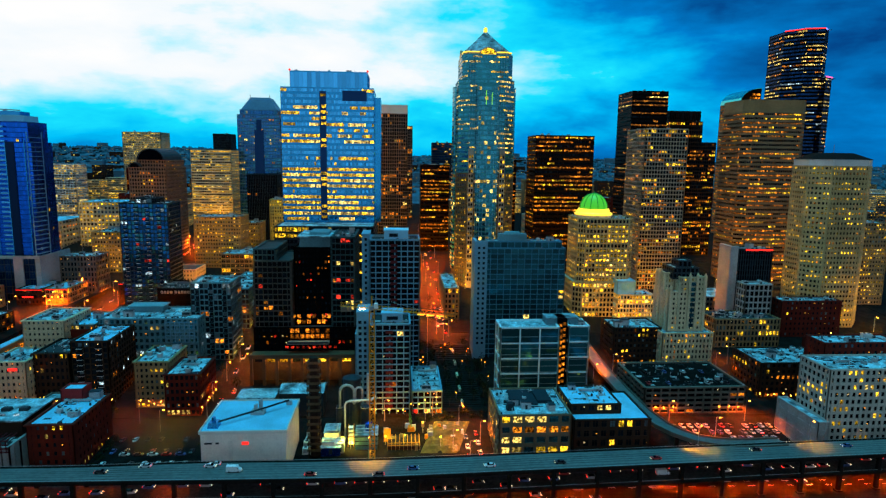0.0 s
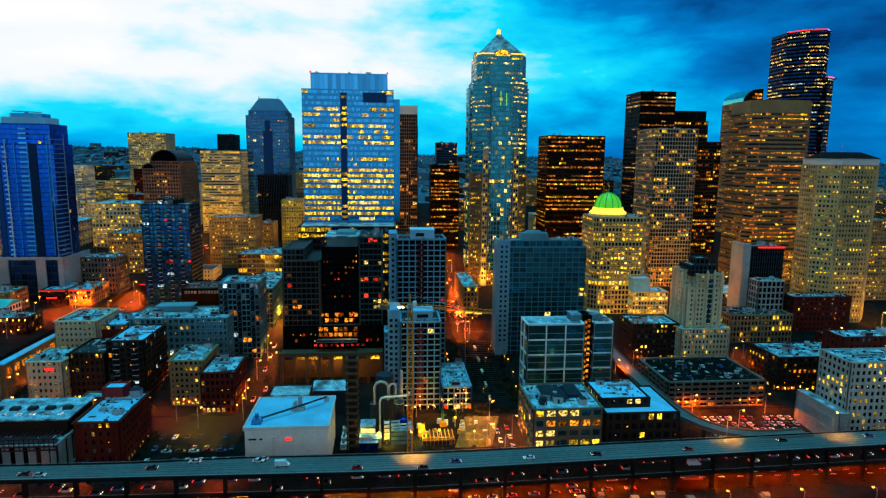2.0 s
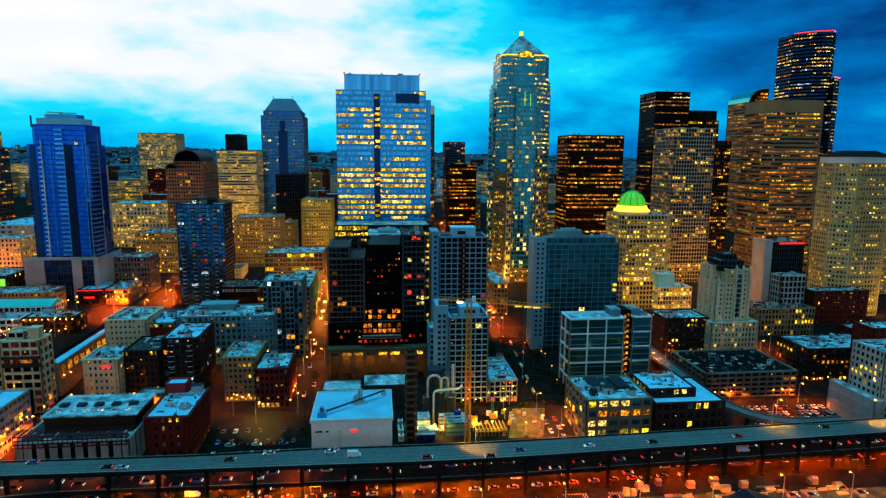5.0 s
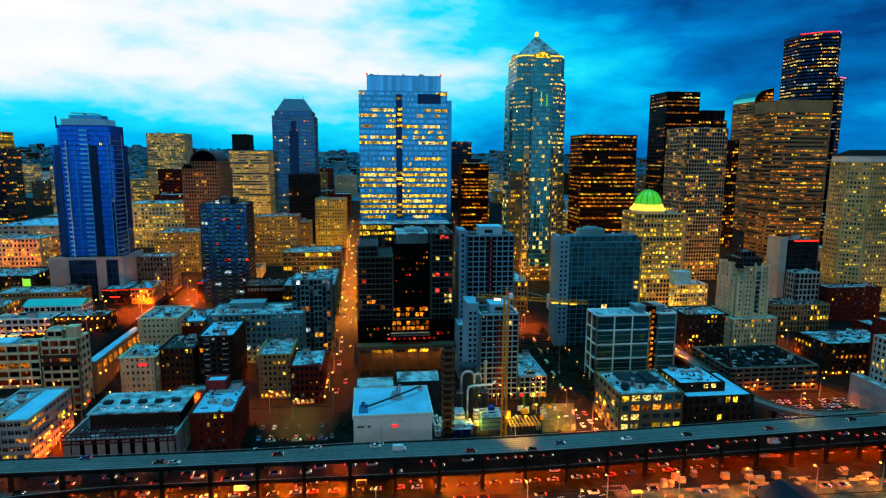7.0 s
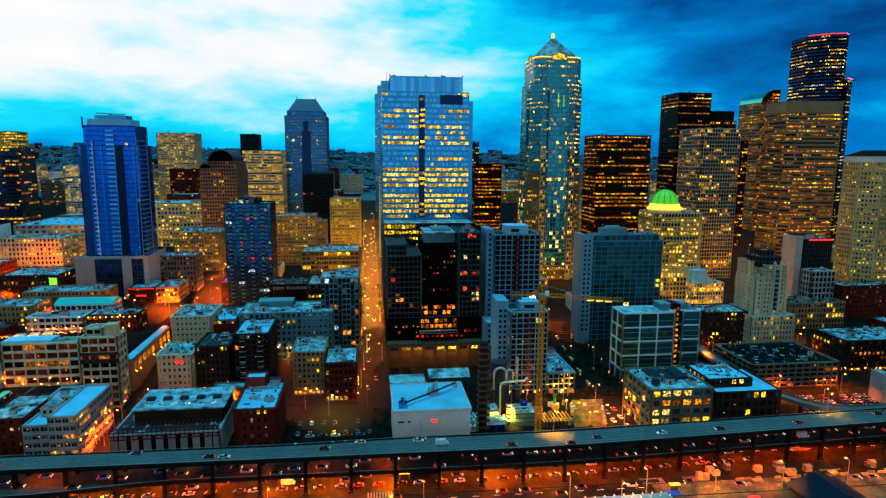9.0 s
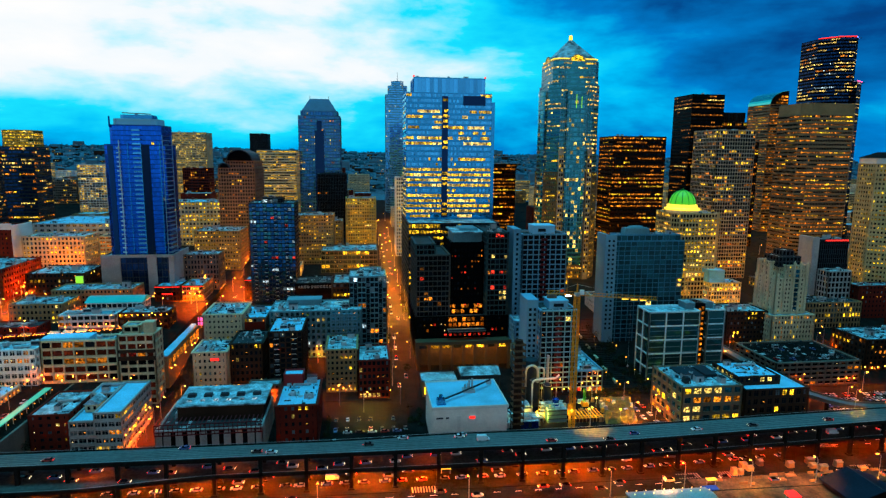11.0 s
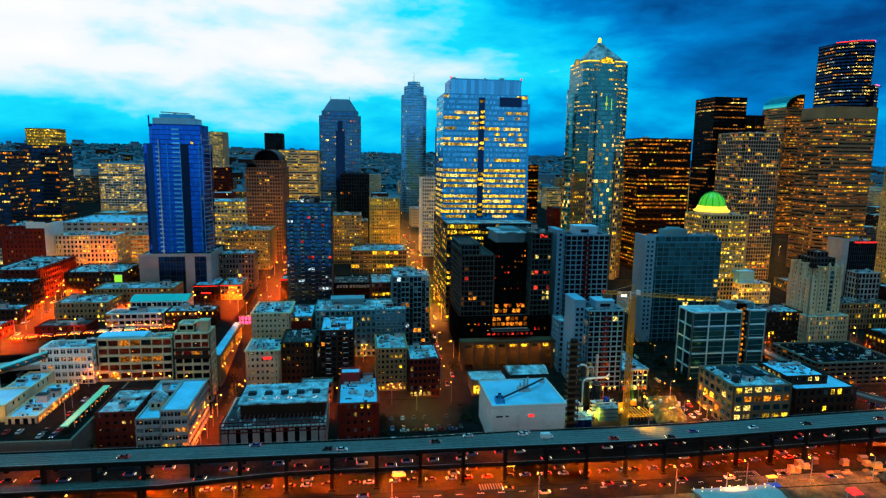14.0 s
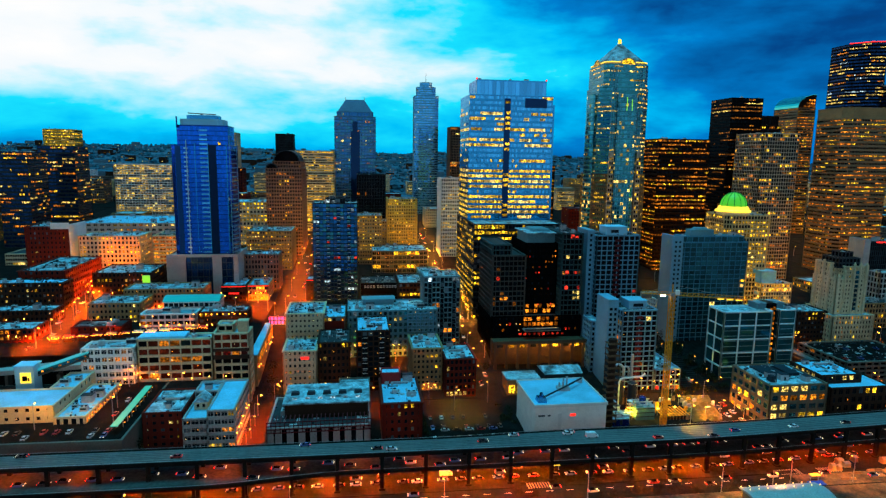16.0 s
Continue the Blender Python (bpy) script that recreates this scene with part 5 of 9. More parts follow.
    ew.make("end_window", M["g_dark"], b, origin=o, kind="stuff")
    b, o = building("residential_tower", "apartment block with bold white grid, teal glass, dark slot", [
        (rect(59, 92, 315, 332), base_of(315), 49.6), (rect(97, 109, 316, 332), base_of(315), 50.0)], S_BIGGRID, own=17, units=3)
    inner = Geo()
    for x0, x1 in ((59.6, 91.4), (97.4, 108.6)):
        for j in range(12):
            z = 7 + j * 3.35
            inner.box(x0, x1, 315.45 if x0 < 90 else 316.45, 315.56 if x0 < 90 else 316.56, z, z + 0.35)
    inner.make("floor_edge", M["teal"], b, origin=o)
    Geo().box(92, 97, 319, 331, base_of(315), 53).make("stair_core", M["concrete_dark"], b, "dark stair core", o)
    Geo().box(86, 104, 322, 331.5, 48.8, 52.6).box(85.7, 104.3, 321.7, 331.8, 52.5, 53.0, 1).make("roof_house", [M["teal"], M["roof"]], b, "teal roof house", o)
    st = Geo()
    for j in range(13):
        st.box(92.8, 94.2, 318.8, 319.05, 9 + j * 3.3, 10.7 + j * 3.3).box(94.7, 96.2, 318.8, 319.05, 9.9 + j * 3.3, 11.4 + j * 3.3)
    st.make("stair_glazing", M["l_amb"], b, "amber lit stair windows", o, "stuff")
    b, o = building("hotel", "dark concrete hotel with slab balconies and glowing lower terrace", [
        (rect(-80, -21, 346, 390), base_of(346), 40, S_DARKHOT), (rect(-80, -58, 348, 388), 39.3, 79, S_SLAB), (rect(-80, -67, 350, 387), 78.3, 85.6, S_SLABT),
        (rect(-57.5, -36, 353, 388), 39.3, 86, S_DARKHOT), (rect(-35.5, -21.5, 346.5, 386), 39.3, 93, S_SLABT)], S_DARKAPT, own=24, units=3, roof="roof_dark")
    Geo().box(-55, -36.2, 358, 384, 85.2, 91.5, 0, 0.4).box(-56, -35.9, 356, 386, 91.4, 92.1, 1).box(-50, -38, 363, 382, 92.0, 93.6, 0, 0.4).make("roof_house", [M["teal"], M["roof"]], b, "teal glass roof house", o)
    t = Geo()
    for j, z in enumerate((33.6, 37.0, 40.4, 43.8)):
        for i in range(8):
            if (i * 5 + j * 3) % 7 < 5 or j == 0:
                t.box(-59 + i * 2.9, -57.0 + i * 2.9, 345.5 if j < 2 else 352.5, 345.9 if j < 2 else 352.9, z, z + 2.2)
    t.make("terrace_glazing", M["l_amb"], b, "amber lit terrace windows", o, "stuff")
    Geo().box(-60, -36.5, 339.5, 345.6, 31.6, 32.2).box(-60, -36.5, 339.3, 339.6, 32.2, 33.3, 1).make("terrace", [M["deck"], M["slate"]], b, "lit roof terrace with a low wall", o)
    low = Geo()
    for i in range(10):
        low.box(-62 + i * 3.1, -60.4 + i * 3.1, 345.5, 345.9, 27.6, 28.8)
    low.make("lobby_windows", M["l_red"], b, "row of red-lit lobby windows", o, "stuff")
    for x in (-56, -48, -40):
        d = bpy.data.lights.new("terrace_light", "POINT")
        d.energy, d.color, d.shadow_soft_size = 1500, (1, 0.4, 0.06), 0.4
        new("terrace_light", d).location = (x, 342.5, 35.5)


def townhouse(name, label, x0, x1, y0, y1, z, st, **kw):
    """Older block with a projecting cornice and a belt course."""
    b, o = plain(name, label, x0, x1, y0, y1, z, st, **kw)
    for part_name, zz, out, h in (("cornice", z - 0.7, 0.55, 0.6), ("belt_course", base_of(y0) + 5.0, 0.25, 0.4)):
        line = [(x0 - out, y1), (x0 - out, y0 - out), (x1 + out, y0 - out), (x1 + out, y1), (x1 - 0.01, y1), (x1 - 0.01, y0 + 0.01), (x0 + 0.01, y0 + 0.01), (x0 + 0.01, y1)]
        Geo().prism(line, zz, zz + h).make(part_name, M[st["wall"]], b, origin=o)
    return b, o


def blocks():
    townhouse("brick_warehouse", "dark red brick warehouse with arched gable and blue-grey roof", -152.5, -133.5, 253, 287, 23.8, S_BRICK, own=17, units=5, roof="roof_pale")
    b = plain("roof_house", "red-painted roof house with pale flat roof", -152, -142, 279, 287.5, 29, style(9, 20, 0.3, 3.5, "redpaint", "redpaint", 0), own=0, units=0, roof="roof_pale", category="roof house")
    plain("apartment_block", "brown brick apartment block with white balconies and pale roof", -164.5, -145.5, 313, 345, 41.5, style(3.0, 3.0, 0.9, 0.8, "brick_brown", "g_dark", 0.12, ("l_cool", "l_amb"), 0.5, False, 0.2, balcony="white"), own=17, units=6, roof="roof_pale")
    townhouse("cream_hotel", "cream stucco hotel with regular small windows", -204.5, -186.5, 312, 336, 31, S_CREAM, own=17, units=3)
    b, o = townhouse("cream_hotel", "taller cream hotel block behind", -206.5, -184, 345, 375, 43.5, S_CREAM, own=17, units=4)
    b = thing("roof_sign", "red illuminated hotel sign on a cream wall", "sign", (-192, 311.3, 27))
    Geo().box(-195, -190.5, 311.3, 311.7, 26.0, 27.4).make("sign_panel", M["e_red"], b, origin=(-192, 311.3, 27))
    Geo().box(-195.2, -190.3, 311.65, 312.1, 25.8, 27.6).make("sign_frame", M["steel"], b, origin=(-192, 311.3, 27))
    townhouse("brick_block", "dark brown brick block with fire escapes", -186, -168, 318, 345, 33.5, S_BRICKD, own=17, units=5, roof="roof_dark")
    townhouse("tan_apartments", "tan stucco apartment house with domed corner", -133, -115.5, 312, 340, 31, style(3.3, 2.6, 1.2, 1.5, "tan", "g_dark", 0.18, YEL, 0.35), own=17, units=4)
    townhouse("brick_block", "dark red brick block with lit ground-floor shops and white cornice", -115, -97.5, 304, 332, 27, style(3.7, 2.5, 0.9, 1.5, "brick", "g_dark", 0.2, ("l_pale", "l_amb"), 0.4), own=17, units=4)
    b, o = plain("teal_block", "long teal-grey block with pale roof and oval skylight", -170, -113, 354, 384, 42.5, style(3.6, 3.2, 1.3, 1.5, "teal", "g_steel", 0.08, ("l_cool", "l_pale"), 0.35), own=17, units=8)
    ring = [(-125 + 5.6 * math.cos(2 * math.pi * i / 24), 372.5 + 3.6 * math.sin(2 * math.pi * i / 24), 42.6) for i in range(25)]
    Geo().tube(ring, 0.42, 0, 6, False).make("oval_skylight", M["white"], b, "white oval rim of a skylight", o)
    Geo().box(-160, -140, 372, 381, 41.6, 45.2).box(-161, -139, 371, 382, 45.1, 45.6).make("roof_house", M["teal"], b, "teal roof house", o)
    hood = Geo()
    for i in range(7):
        hood.box(-132.5 + i * 2.75, -132.1 + i * 2.75, 353.5, 353.95, 28, 40).box(-132.5, -115.6, 353.5, 353.95, 28 + i * 2, 28.3 + i * 2)
    hood.make("window_surround", M["frame_pale"], b, "pale gridded window surround", o, "stuff")
    b, o = plain("pale_block", "low pale-roofed block beside the teal block", -196, -171, 352, 384, 39, S_CONC, own=9, units=5, roof="roof_pale")
    Geo().box(-195, -172, 351.2, 352.2, 31.5, 36.5).make("billboard_wall", M["brick"], b, "dark red upper wall", o)
    plain("glass_apartments", "dark glass and steel apartment block with roof terraces", -121, -97, 365, 388, 62, style(3.4, 2.6, 0.4, 0.8, "teal", "g_dark", 0.10, ("l_cool", "l_amb"), 0.4, balcony="teal"), own=17, units=4)
    plain("lit_office", "brown office block with rows of yellow windows", -134, -115.5, 411, 447, 48, style(3.6, 2.6, 0.7, 1.4, "brick_brown", "g_dark", 0.8, YEL, 0.4), own=12, units=3)
    plain("teal_roofed_block", "dark glazed block with a broad teal roof and raised rim", -115, -97.5, 410, 474, 48.5, style(3.4, 2.6, 0.4, 0.8, "teal", "g_dark", 0.10, ("l_cool", "l_amb"), 0.4), own=9, units=4)
    b, o = plain("dark_hall", "windowless black hall with a row of pale unreadable letters", -161, -135, 418, 447, 46.5, style(6, 26, 0.3, 5.0, "black", "black", 0), own=0, units=2, roof="roof_dark")
    for i in range(11):
        x = -158.5 + i * 2.1 + (0.9 if i > 3 else 0)
        Geo().box(x, x + 1.3, 417.6, 417.95, 43.0, 43.35).box(x, x + 1.3, 417.6, 417.95, 44.4, 44.75).box(x, x + 0.3, 417.6, 417.95, 43.35, 44.4).box(x + 1.0, x + 1.3, 417.6, 417.95, 43.35, 44.4).make("letter_bar", M["unit"], b, "pale letter bar", o)
    # market side
    b, o = plain("market_hall", "long cream market hall of stacked open floors", -278, -240, 306, 317, 40.5, S_MARKET, own=17, units=5)
    Geo().box(-277.5, -254, 306.8, 316.5, 40.0, 41.6).make("roof_light", M["roof_pale"], b, "long pale blue roof light", o)
    b, o = building("market_hall", "brown upper market hall with cream bands and roof houses", [(rect(-239.8, -221, 305, 318), base_of(305), 43.5), (rect(-238, -229, 308, 317), 42.8, 47.5)],
                    style(4.2, 4.8, 0.5, 1.3, "cream", "g_black", 1.0, ("l_dim", "l_dim", "l_amb", "l_red"), 1.0, False, 0.35, mull=False), own=14, units=4)
    Geo().box(-227, -222, 307, 312, 42.6, 49.0).box(-227.3, -221.7, 306.7, 312.3, 48.9, 49.4).make("stair_house", M["cream"], b, "cream stair house", o)
    Geo().box(-239.7, -221.1, 304.86, 305.06, 29.2, 31.6).box(-239.7, -221.1, 304.86, 305.06, 33.4, 35.2).make("brown_panel", M["brick_brown"], b, "dark brown wall panels", o)
    plain("market_hall", "cream market annexe with banded windows", -304, -278.5, 303, 317, 37, S_MARKETW, own=17, units=6)
    b, o = plain("market_arcade", "long low market arcade with green metal roof", -295, -262, 362, 375, 39.5, style(3.9, 3.6, 0.6, 1.3, "white", "g_dark", 0.2, AMB, 0.6, False, 0.4, mull=False), own=12, units=3, roof="teal")
    b, o = plain("market_arcade", "red-brown market arcade with a string of lamps", -261.5, -232, 364, 380, 40.0, style(3.9, 3.6, 1.0, 1.6, "brick_brown", "g_dark", 0.3, AMB, 0.6, False, 0.4, mull=False), own=9, units=6)
    for i in range(9):
        Geo().tube([(-260 + i * 3.4, 363.4, 38.4), (-260 + i * 3.4, 363.4, 38.9)], 0.32, 0, 8).make("festoon_bulb", M["e_bulb"], b, "glowing orange bulb", o)
    b, o = plain("market_loft", "teal-roofed loft above the market arcade", -286, -252, 379, 394, 43.0, style(3.6, 3.2, 0.4, 1.2, "white", "g_dark", 0.2, AMB, 0.5, False, 0.3, mull=False), own=6, units=0, roof="teal")
    Geo().hexa([(-286.5, 378.2, 43), (-251.5, 378.2, 43), (-251.5, 394.8, 43), (-286.5, 394.8, 43), (-286.5, 384.5, 45.6), (-251.5, 384.5, 45.6), (-251.5, 388.5, 45.6), (-286.5, 388.5, 45.6)]).make("green_roof", M["turquoise"], b, "turquoise metal roof", o)
    plain("tan_block", "tan apartment block by the market", -320, -268, 408, 430, 45, S_TAN, own=9, units=5)
    plain("tan_block", "lower tan block by the market", -332, -300, 380, 404, 42, S_TAN, own=9, units=4)
    plain("brick_shops", "low dark brick shop row", -328, -300, 348, 364, 36, S_BRICK, own=6, units=5, roof="roof_dark")
    building("warehouse", "low L-shaped cream warehouse with a broad blue-grey roof", [(rect(-362, -297, 258, 280), base_of(258), 25), (rect(-309, -297.1, 280.1, 302), base_of(280), 24.9)],
             style(4.2, 4.4, 2.7, 2.4, "cream", "g_black", 0.35, ("l_amb", "l_yel"), 0.35, mull=False), own=12, units=2, roof="roof_pale")
    b, o = plain("warehouse_wing", "lower warehouse wing with lit eaves", -296.4, -283, 255.5, 296, 21, style(4.5, 3.0, 1.2, 1.8, "cream", "g_dark", 0.7, AMB, 0.35), own=6, units=5, roof="roof_pale")
    for k in range(11):
        Geo().box(-282.9, -282.4, 257.5 + k * 3.5, 257.9 + k * 3.5, 18.9, 19.3).make("eaves_lamp", M["e_dot"], b, "glowing orange eaves lamp", o)
    tagged(Geo().box(-261.9, -226, 291, 305.4, 2, 17.6).make("raised_street", M["pavement"], label="raised asphalt street before the market halls", kind="structure"), category="road")
    plain("brick_corner_block", "red brick corner block with small windows", -260, -242.5, 256, 285, 21.5, S_BRICK, own=12, units=2)
    building("office_block", "stepped grey-banded office block with pale roof and lit flank", [(rect(-231, -219, 252, 290), base_of(252), 23.5), (rect(-242, -231.1, 253, 276), base_of(252), 19.5), (rect(-242, -231.1, 276.1, 290), base_of(252), 23.4)],
             style(3.6, 3.4, 0.5, 1.7, "pale_concrete", "g_dark", 0.3, ("l_yel", "l_amb"), 0.4, True, 0.3), own=12, units=2, roof="roof_pale")
    b = thing("attic_house", "small cream gabled attic house on a flat roof", "roof house", (-236, 268, 19))
    Geo().box(-239.5, -233.5, 264, 272, 18.8, 22.5).prism([(-239.5, 264), (-233.5, 264), (-233.5, 264.2), (-239.5, 264.2)], 22.5, 22.6).make("wall", M["cream"], b, origin=(-236, 268, 19))
    Geo().hexa([(-240, 263.6, 22.5), (-233, 263.6, 22.5), (-233, 272.4, 22.5), (-240, 272.4, 22.5), (-236.8, 263.6, 25), (-236.2, 263.6, 25), (-236.2, 272.4, 25), (-236.8, 272.4, 25)]).make("roof", M["roof"], b, origin=(-236, 268, 19))
    Geo().box(-238.4, -237.2, 263.9, 264.05, 20, 21.6).box(-235.8, -234.6, 263.9, 264.05, 20, 21.6).make("window", M["g_black"], b, origin=(-236, 268, 19))
    b, o = plain("arcade_block", "grey-roofed block with dark bays and a maroon steel pergola", -205, -158, 250, 286, 15, style(11, 5.2, 3.0, 2.0, "pale_concrete", "g_black", 0, ("l_amb", "l_red"), 0.6), own=12, units=2, roof="roof_dark")
    Geo().box(-198, -159, 261, 284, 14, 21.5).box(-199, -158, 260, 285, 21.4, 22.0, 1).make("upper_storey", [M["brick_brown"], M["roof"]], b, "set-back grey upper storey", o)
    for i in range(5):
        Geo().box(-196 + i * 7.6, -192 + i * 7.6, 270, 273, 21.9, 23.4, 0, 0.3).make("roof_cowl", M["slate"], b, "dark roof cowl", o)
    sk, fr = Geo(), Geo()
    for i in range(6):
        sk.box(-195 + i * 6, -192.6 + i * 6, 265, 266.6, 21.9, 22.6, 0, 0.4)
    for i in range(24):
        fr.box(-205 + i * 2.0, -204.6 + i * 2.0, 249.2, 257, 17.6, 18.0).box(-205 + i * 2.0, -204.7 + i * 2.0, 249.2, 249.5, 12.6, 18)
    for z in (12.6, 14.2, 15.8, 17.6):
        fr.box(-205, -158, 249.2, 249.6, z, z + 0.45)
    sk.make("skylights", M["l_cool"], b, "bright roof lights", o)
    fr.make("pergola", M["maroon"], b, "maroon steel pergola", o)
    plain("shop_row", "small flat-roofed grey shop", -174, -157, 302.5, 311, 15, S_CONC, own=6, units=2)
    plain("low_shop", "low shop with pale roof beside the orange-lit street", -262, -244.5, 432, 458, 42, S_BRICKD, own=3, units=2, roof="roof_pale")
    plain("low_shop", "low shop with white roof and lit front", -243.5, -228.5, 434, 462, 42, style(4, 3, 0.6, 1.2, "tan", "g_dark", 0.8, AMB), own=3, units=4, roof="roof_pale")
    plain("low_shop", "low shop with pale blue roof", -203, -184, 455, 470, 42, S_BRICKD, own=3, units=2, roof="roof_pale")
    plain("neon_block", "brick block with flat roof clutter and a green lit sign", -352, -312, 440, 476, 50, S_BRICKD, own=6, units=6)
    b = thing("wall_sign", "green lit sign on a flank wall", "sign", (-312, 439.3, 44))
    Geo().box(-318, -313, 439.2, 439.8, 36, 48).make("sign_panel", M["e_green"], b, origin=(-312, 439.3, 44))
    Geo().box(-318.3, -312.7, 439.6, 440.1, 35.7, 48.3).make("sign_frame", M["steel"], b, origin=(-312, 439.3, 44))
    townhouse("brick_block", "long dark red brick block glowing by the lit avenue", -394, -364, 427, 488, 54, S_BRICK, own=0, units=4)
    townhouse("brick_block", "dark brown brick block with pale roof terraces", -428, -358, 409, 424, 49, S_BRICKD, own=6, units=5, roof="roof_pale")
    plain("brick_block", "low dark brick block with a pale roof edge", -416, -350, 376, 392, 38.5, S_BRICKD, own=6, units=5)
    plain("brick_block", "low brick shop block with lit windows by the market street", -412, -344, 340, 358, 37, style(3.6, 3.0, 1.0, 1.5, "brick", "g_dark", 0.35, AMB, 0.35), own=6, units=5)
    plain("white_office", "pale office block with round corner windows", -394, -345, 520, 550, 66, style(3.8, 3, 1.4, 1.5, "cream", "g_dark", 0.4, YEL), own=11, units=6)
    b, o = plain("brick_office", "dark red brick office block with a pale blank flank", -432, -398, 515, 545, 74, S_BRICK, own=11, units=3)
    Geo().box(-398.2, -397.5, 514.6, 545.4, base_of(515), 75.5).box(-412, -398.2, 514.4, 516, 72, 77).make("blank_flank", M["white"], b, "pale blank flank wall", o)
    plain("garage_block", "open parking garage glowing orange inside", -342, -308, 540, 580, 64, style(3.4, 6, 0.6, 1.4, "cream", "l_amb", 0.6, AMB, 0.8, True), own=6, units=2, roof="deck")
    plain("department_store", "long pale department store with flat roof", -430, -335, 609, 688, 67, style(5, 6, 2.5, 2.5, "pale_concrete", "g_dark", 0.25, WARM), own=11, units=8, roof="roof_pale")
    plain("yellow_store", "broad floodlit yellow office block", -322, -250, 640, 680, 87, style(4, 3.6, 1.4, 1.6, "cream", "g_dark", 0.75, YEL), own=11, units=4, roof="roof_pale")
    plain("old_office", "old brown office block with ribbed front", -268, -225, 470, 490, 59, style(3.8, 2.4, 1.0, 1.4, "concrete", "g_dark", 0.1, WARM), own=9, units=3)
    plain("old_hotel", "tan old hotel with warm lit windows", -262, -222, 540, 580, 69, S_TAN, own=9, units=4)
    plain("apartment_block", "dark slate apartment tower with white slab edges and glazed roof house", -197.5, -163.5, 450, 476, 102, S_CONDO, own=24, units=3)
    b = plain("roof_plant", "dark roof plant house with small lamps", -188, -173, 456, 470, 105.5, style(5, 4, 0.3, 0.5, "slate", "g_dark", 0.3, ("l_cool",)), own=0, units=1, category="plant room")
    plain("tan_office", "tan office block with lit windows", -182, -140, 560, 590, 82, S_TAN, own=11, units=4)
    plain("grey_office", "grey office block with wide windows", -150, -99, 530, 570, 53, style(3.8, 4, 0.6, 1.2, "concrete", "g_dark", 0.2, WARM), own=11, units=5)
    plain("gold_hotel", "old hotel floodlit golden yellow", -131, -98, 640, 668, 93, style(3.5, 2.6, 1.3, 1.6, "gold_stone", "g_dark", 0.45, YEL), own=12, units=4)
    plain("tan_office", "narrow tan office block", -161, -133, 605, 630, 72, S_TAN, own=11, units=3)
    plain("white_grid_office", "white grid-fronted office block", -79, -46, 593, 622, 118, style(3.6, 2.4, 0.9, 1.5, "white", "g_dark", 0.2, YEL), own=12, units=4)
    # south of the steps
    b, o = plain("brick_office", "brown brick office block with large lit windows and cluttered roof", 49.5, 83, 256, 289, 25.5, S_OFFICE, own=17, units=6)
    Geo().box(58, 70, 268, 286, 25.0, 25.5).box(70, 77, 270, 284, 25.0, 26.4).box(54, 57.5, 262, 266, 25.0, 28.0, 0, 0.5).make("roof_tray", M["slate"], b, "dark roof tray with pipes", o)
    b, o = building("brick_office", "dark brick office block with a pale roof edge and upper penthouse", [
        (rect(83.5, 119.5, 254.5, 288), base_of(254), 23.8), (rect(83.5, 108, 262, 286), 23.1, 28)], style(4.3, 4.2, 1.6, 1.8, "brick_brown", "g_dark", 0.14, ("l_pale", "l_yel"), 0.4), own=17, units=4, roof="roof_pale")
    plain("brown_block", "brown brick block with flat grey roof", 139, 170, 360, 384, 37, S_BRICKD, own=11, units=5)
    b, o = plain("parking_garage", "three-level concrete parking garage with cars on its roof", 137, 195, 304, 346, 19.6, S_PARK, own=11, units=4, roof="asphalt")
    plain("theatre", "low cream theatre with pale blue roof and lit front", 166, 194, 428, 446, 43, style(3.6, 2.4, 0.6, 1.0, "cream", "g_dark", 0.9, YEL), own=9, units=1, roof="roof_pale")
    b = plain("roof_house", "pale blue stage house on the theatre roof", 166, 180, 430, 446, 53, style(12, 20, 0.3, 4, "roof_pale", "roof_pale", 0), own=0, units=0, roof="roof_pale", category="roof house")
    plain("tan_block", "tan block with ribbed front and cluttered roof", 218, 264, 383, 408, 37, style(3.6, 2.6, 0.9, 1.3, "tan", "g_dark", 0.3, YEL), own=11, units=8, roof="roof_dark")
    plain("brick_block", "dark brick block with teal roof and warm windows", 212, 262, 320, 350, 28, style(3.6, 3.2, 1.4, 1.6, "brick_brown", "g_dark", 0.3, AMB), own=12, units=7)
    plain("brick_block", "red brick block among dark roofs", 270, 300, 330, 368, 30, S_BRICK, own=6, units=6)
    plain("brick_block", "tall red brick block with parapet", 275, 320, 400, 414, 46, S_BRICK, own=6, units=4)
    plain("white_hotel", "pale stone hotel block with regular dark windows", 209, 262, 262, 284, 45, style(3.7, 3.0, 1.3, 1.5, "hotel_stone", "g_black", 0.4, YEL, 0.4), own=24, units=6)
    plain("brick_block", "red brick upper block with balconies behind the hotel", 222, 265, 284.5, 300, 51, S_BRICK, own=6, units=4)
    plain("low_wing", "low concrete wing at the foot of the hotel", 203, 208.5, 258, 290, 20, style(6, 8, 2, 3, "pale_concrete", "pale_concrete", 0), own=2, units=1)
    plain("low_office", "low tan office with pale roof below the tower", 37, 48, 430, 488, 46, style(3.8, 3, 1, 1.4, "tan", "g_dark", 0.4, YEL), own=6, units=4)
    plain("lit_tower", "amber lit office tower beyond", 380, 410, 470, 490, 96, S_TAN, own=11, units=3)
    # middle distance
    building("striped_office_tower", "dark rose ribbed office tower with a pale top band", [(rect(-24, 12, 665, 690), base_of(665), 186), (rect(-23.9, 11.9, 665.1, 689.9), 185.3, 195, style(9, 50, 0.3, 1, "white", "white", 0))], S_RIB, own=32, units=0)
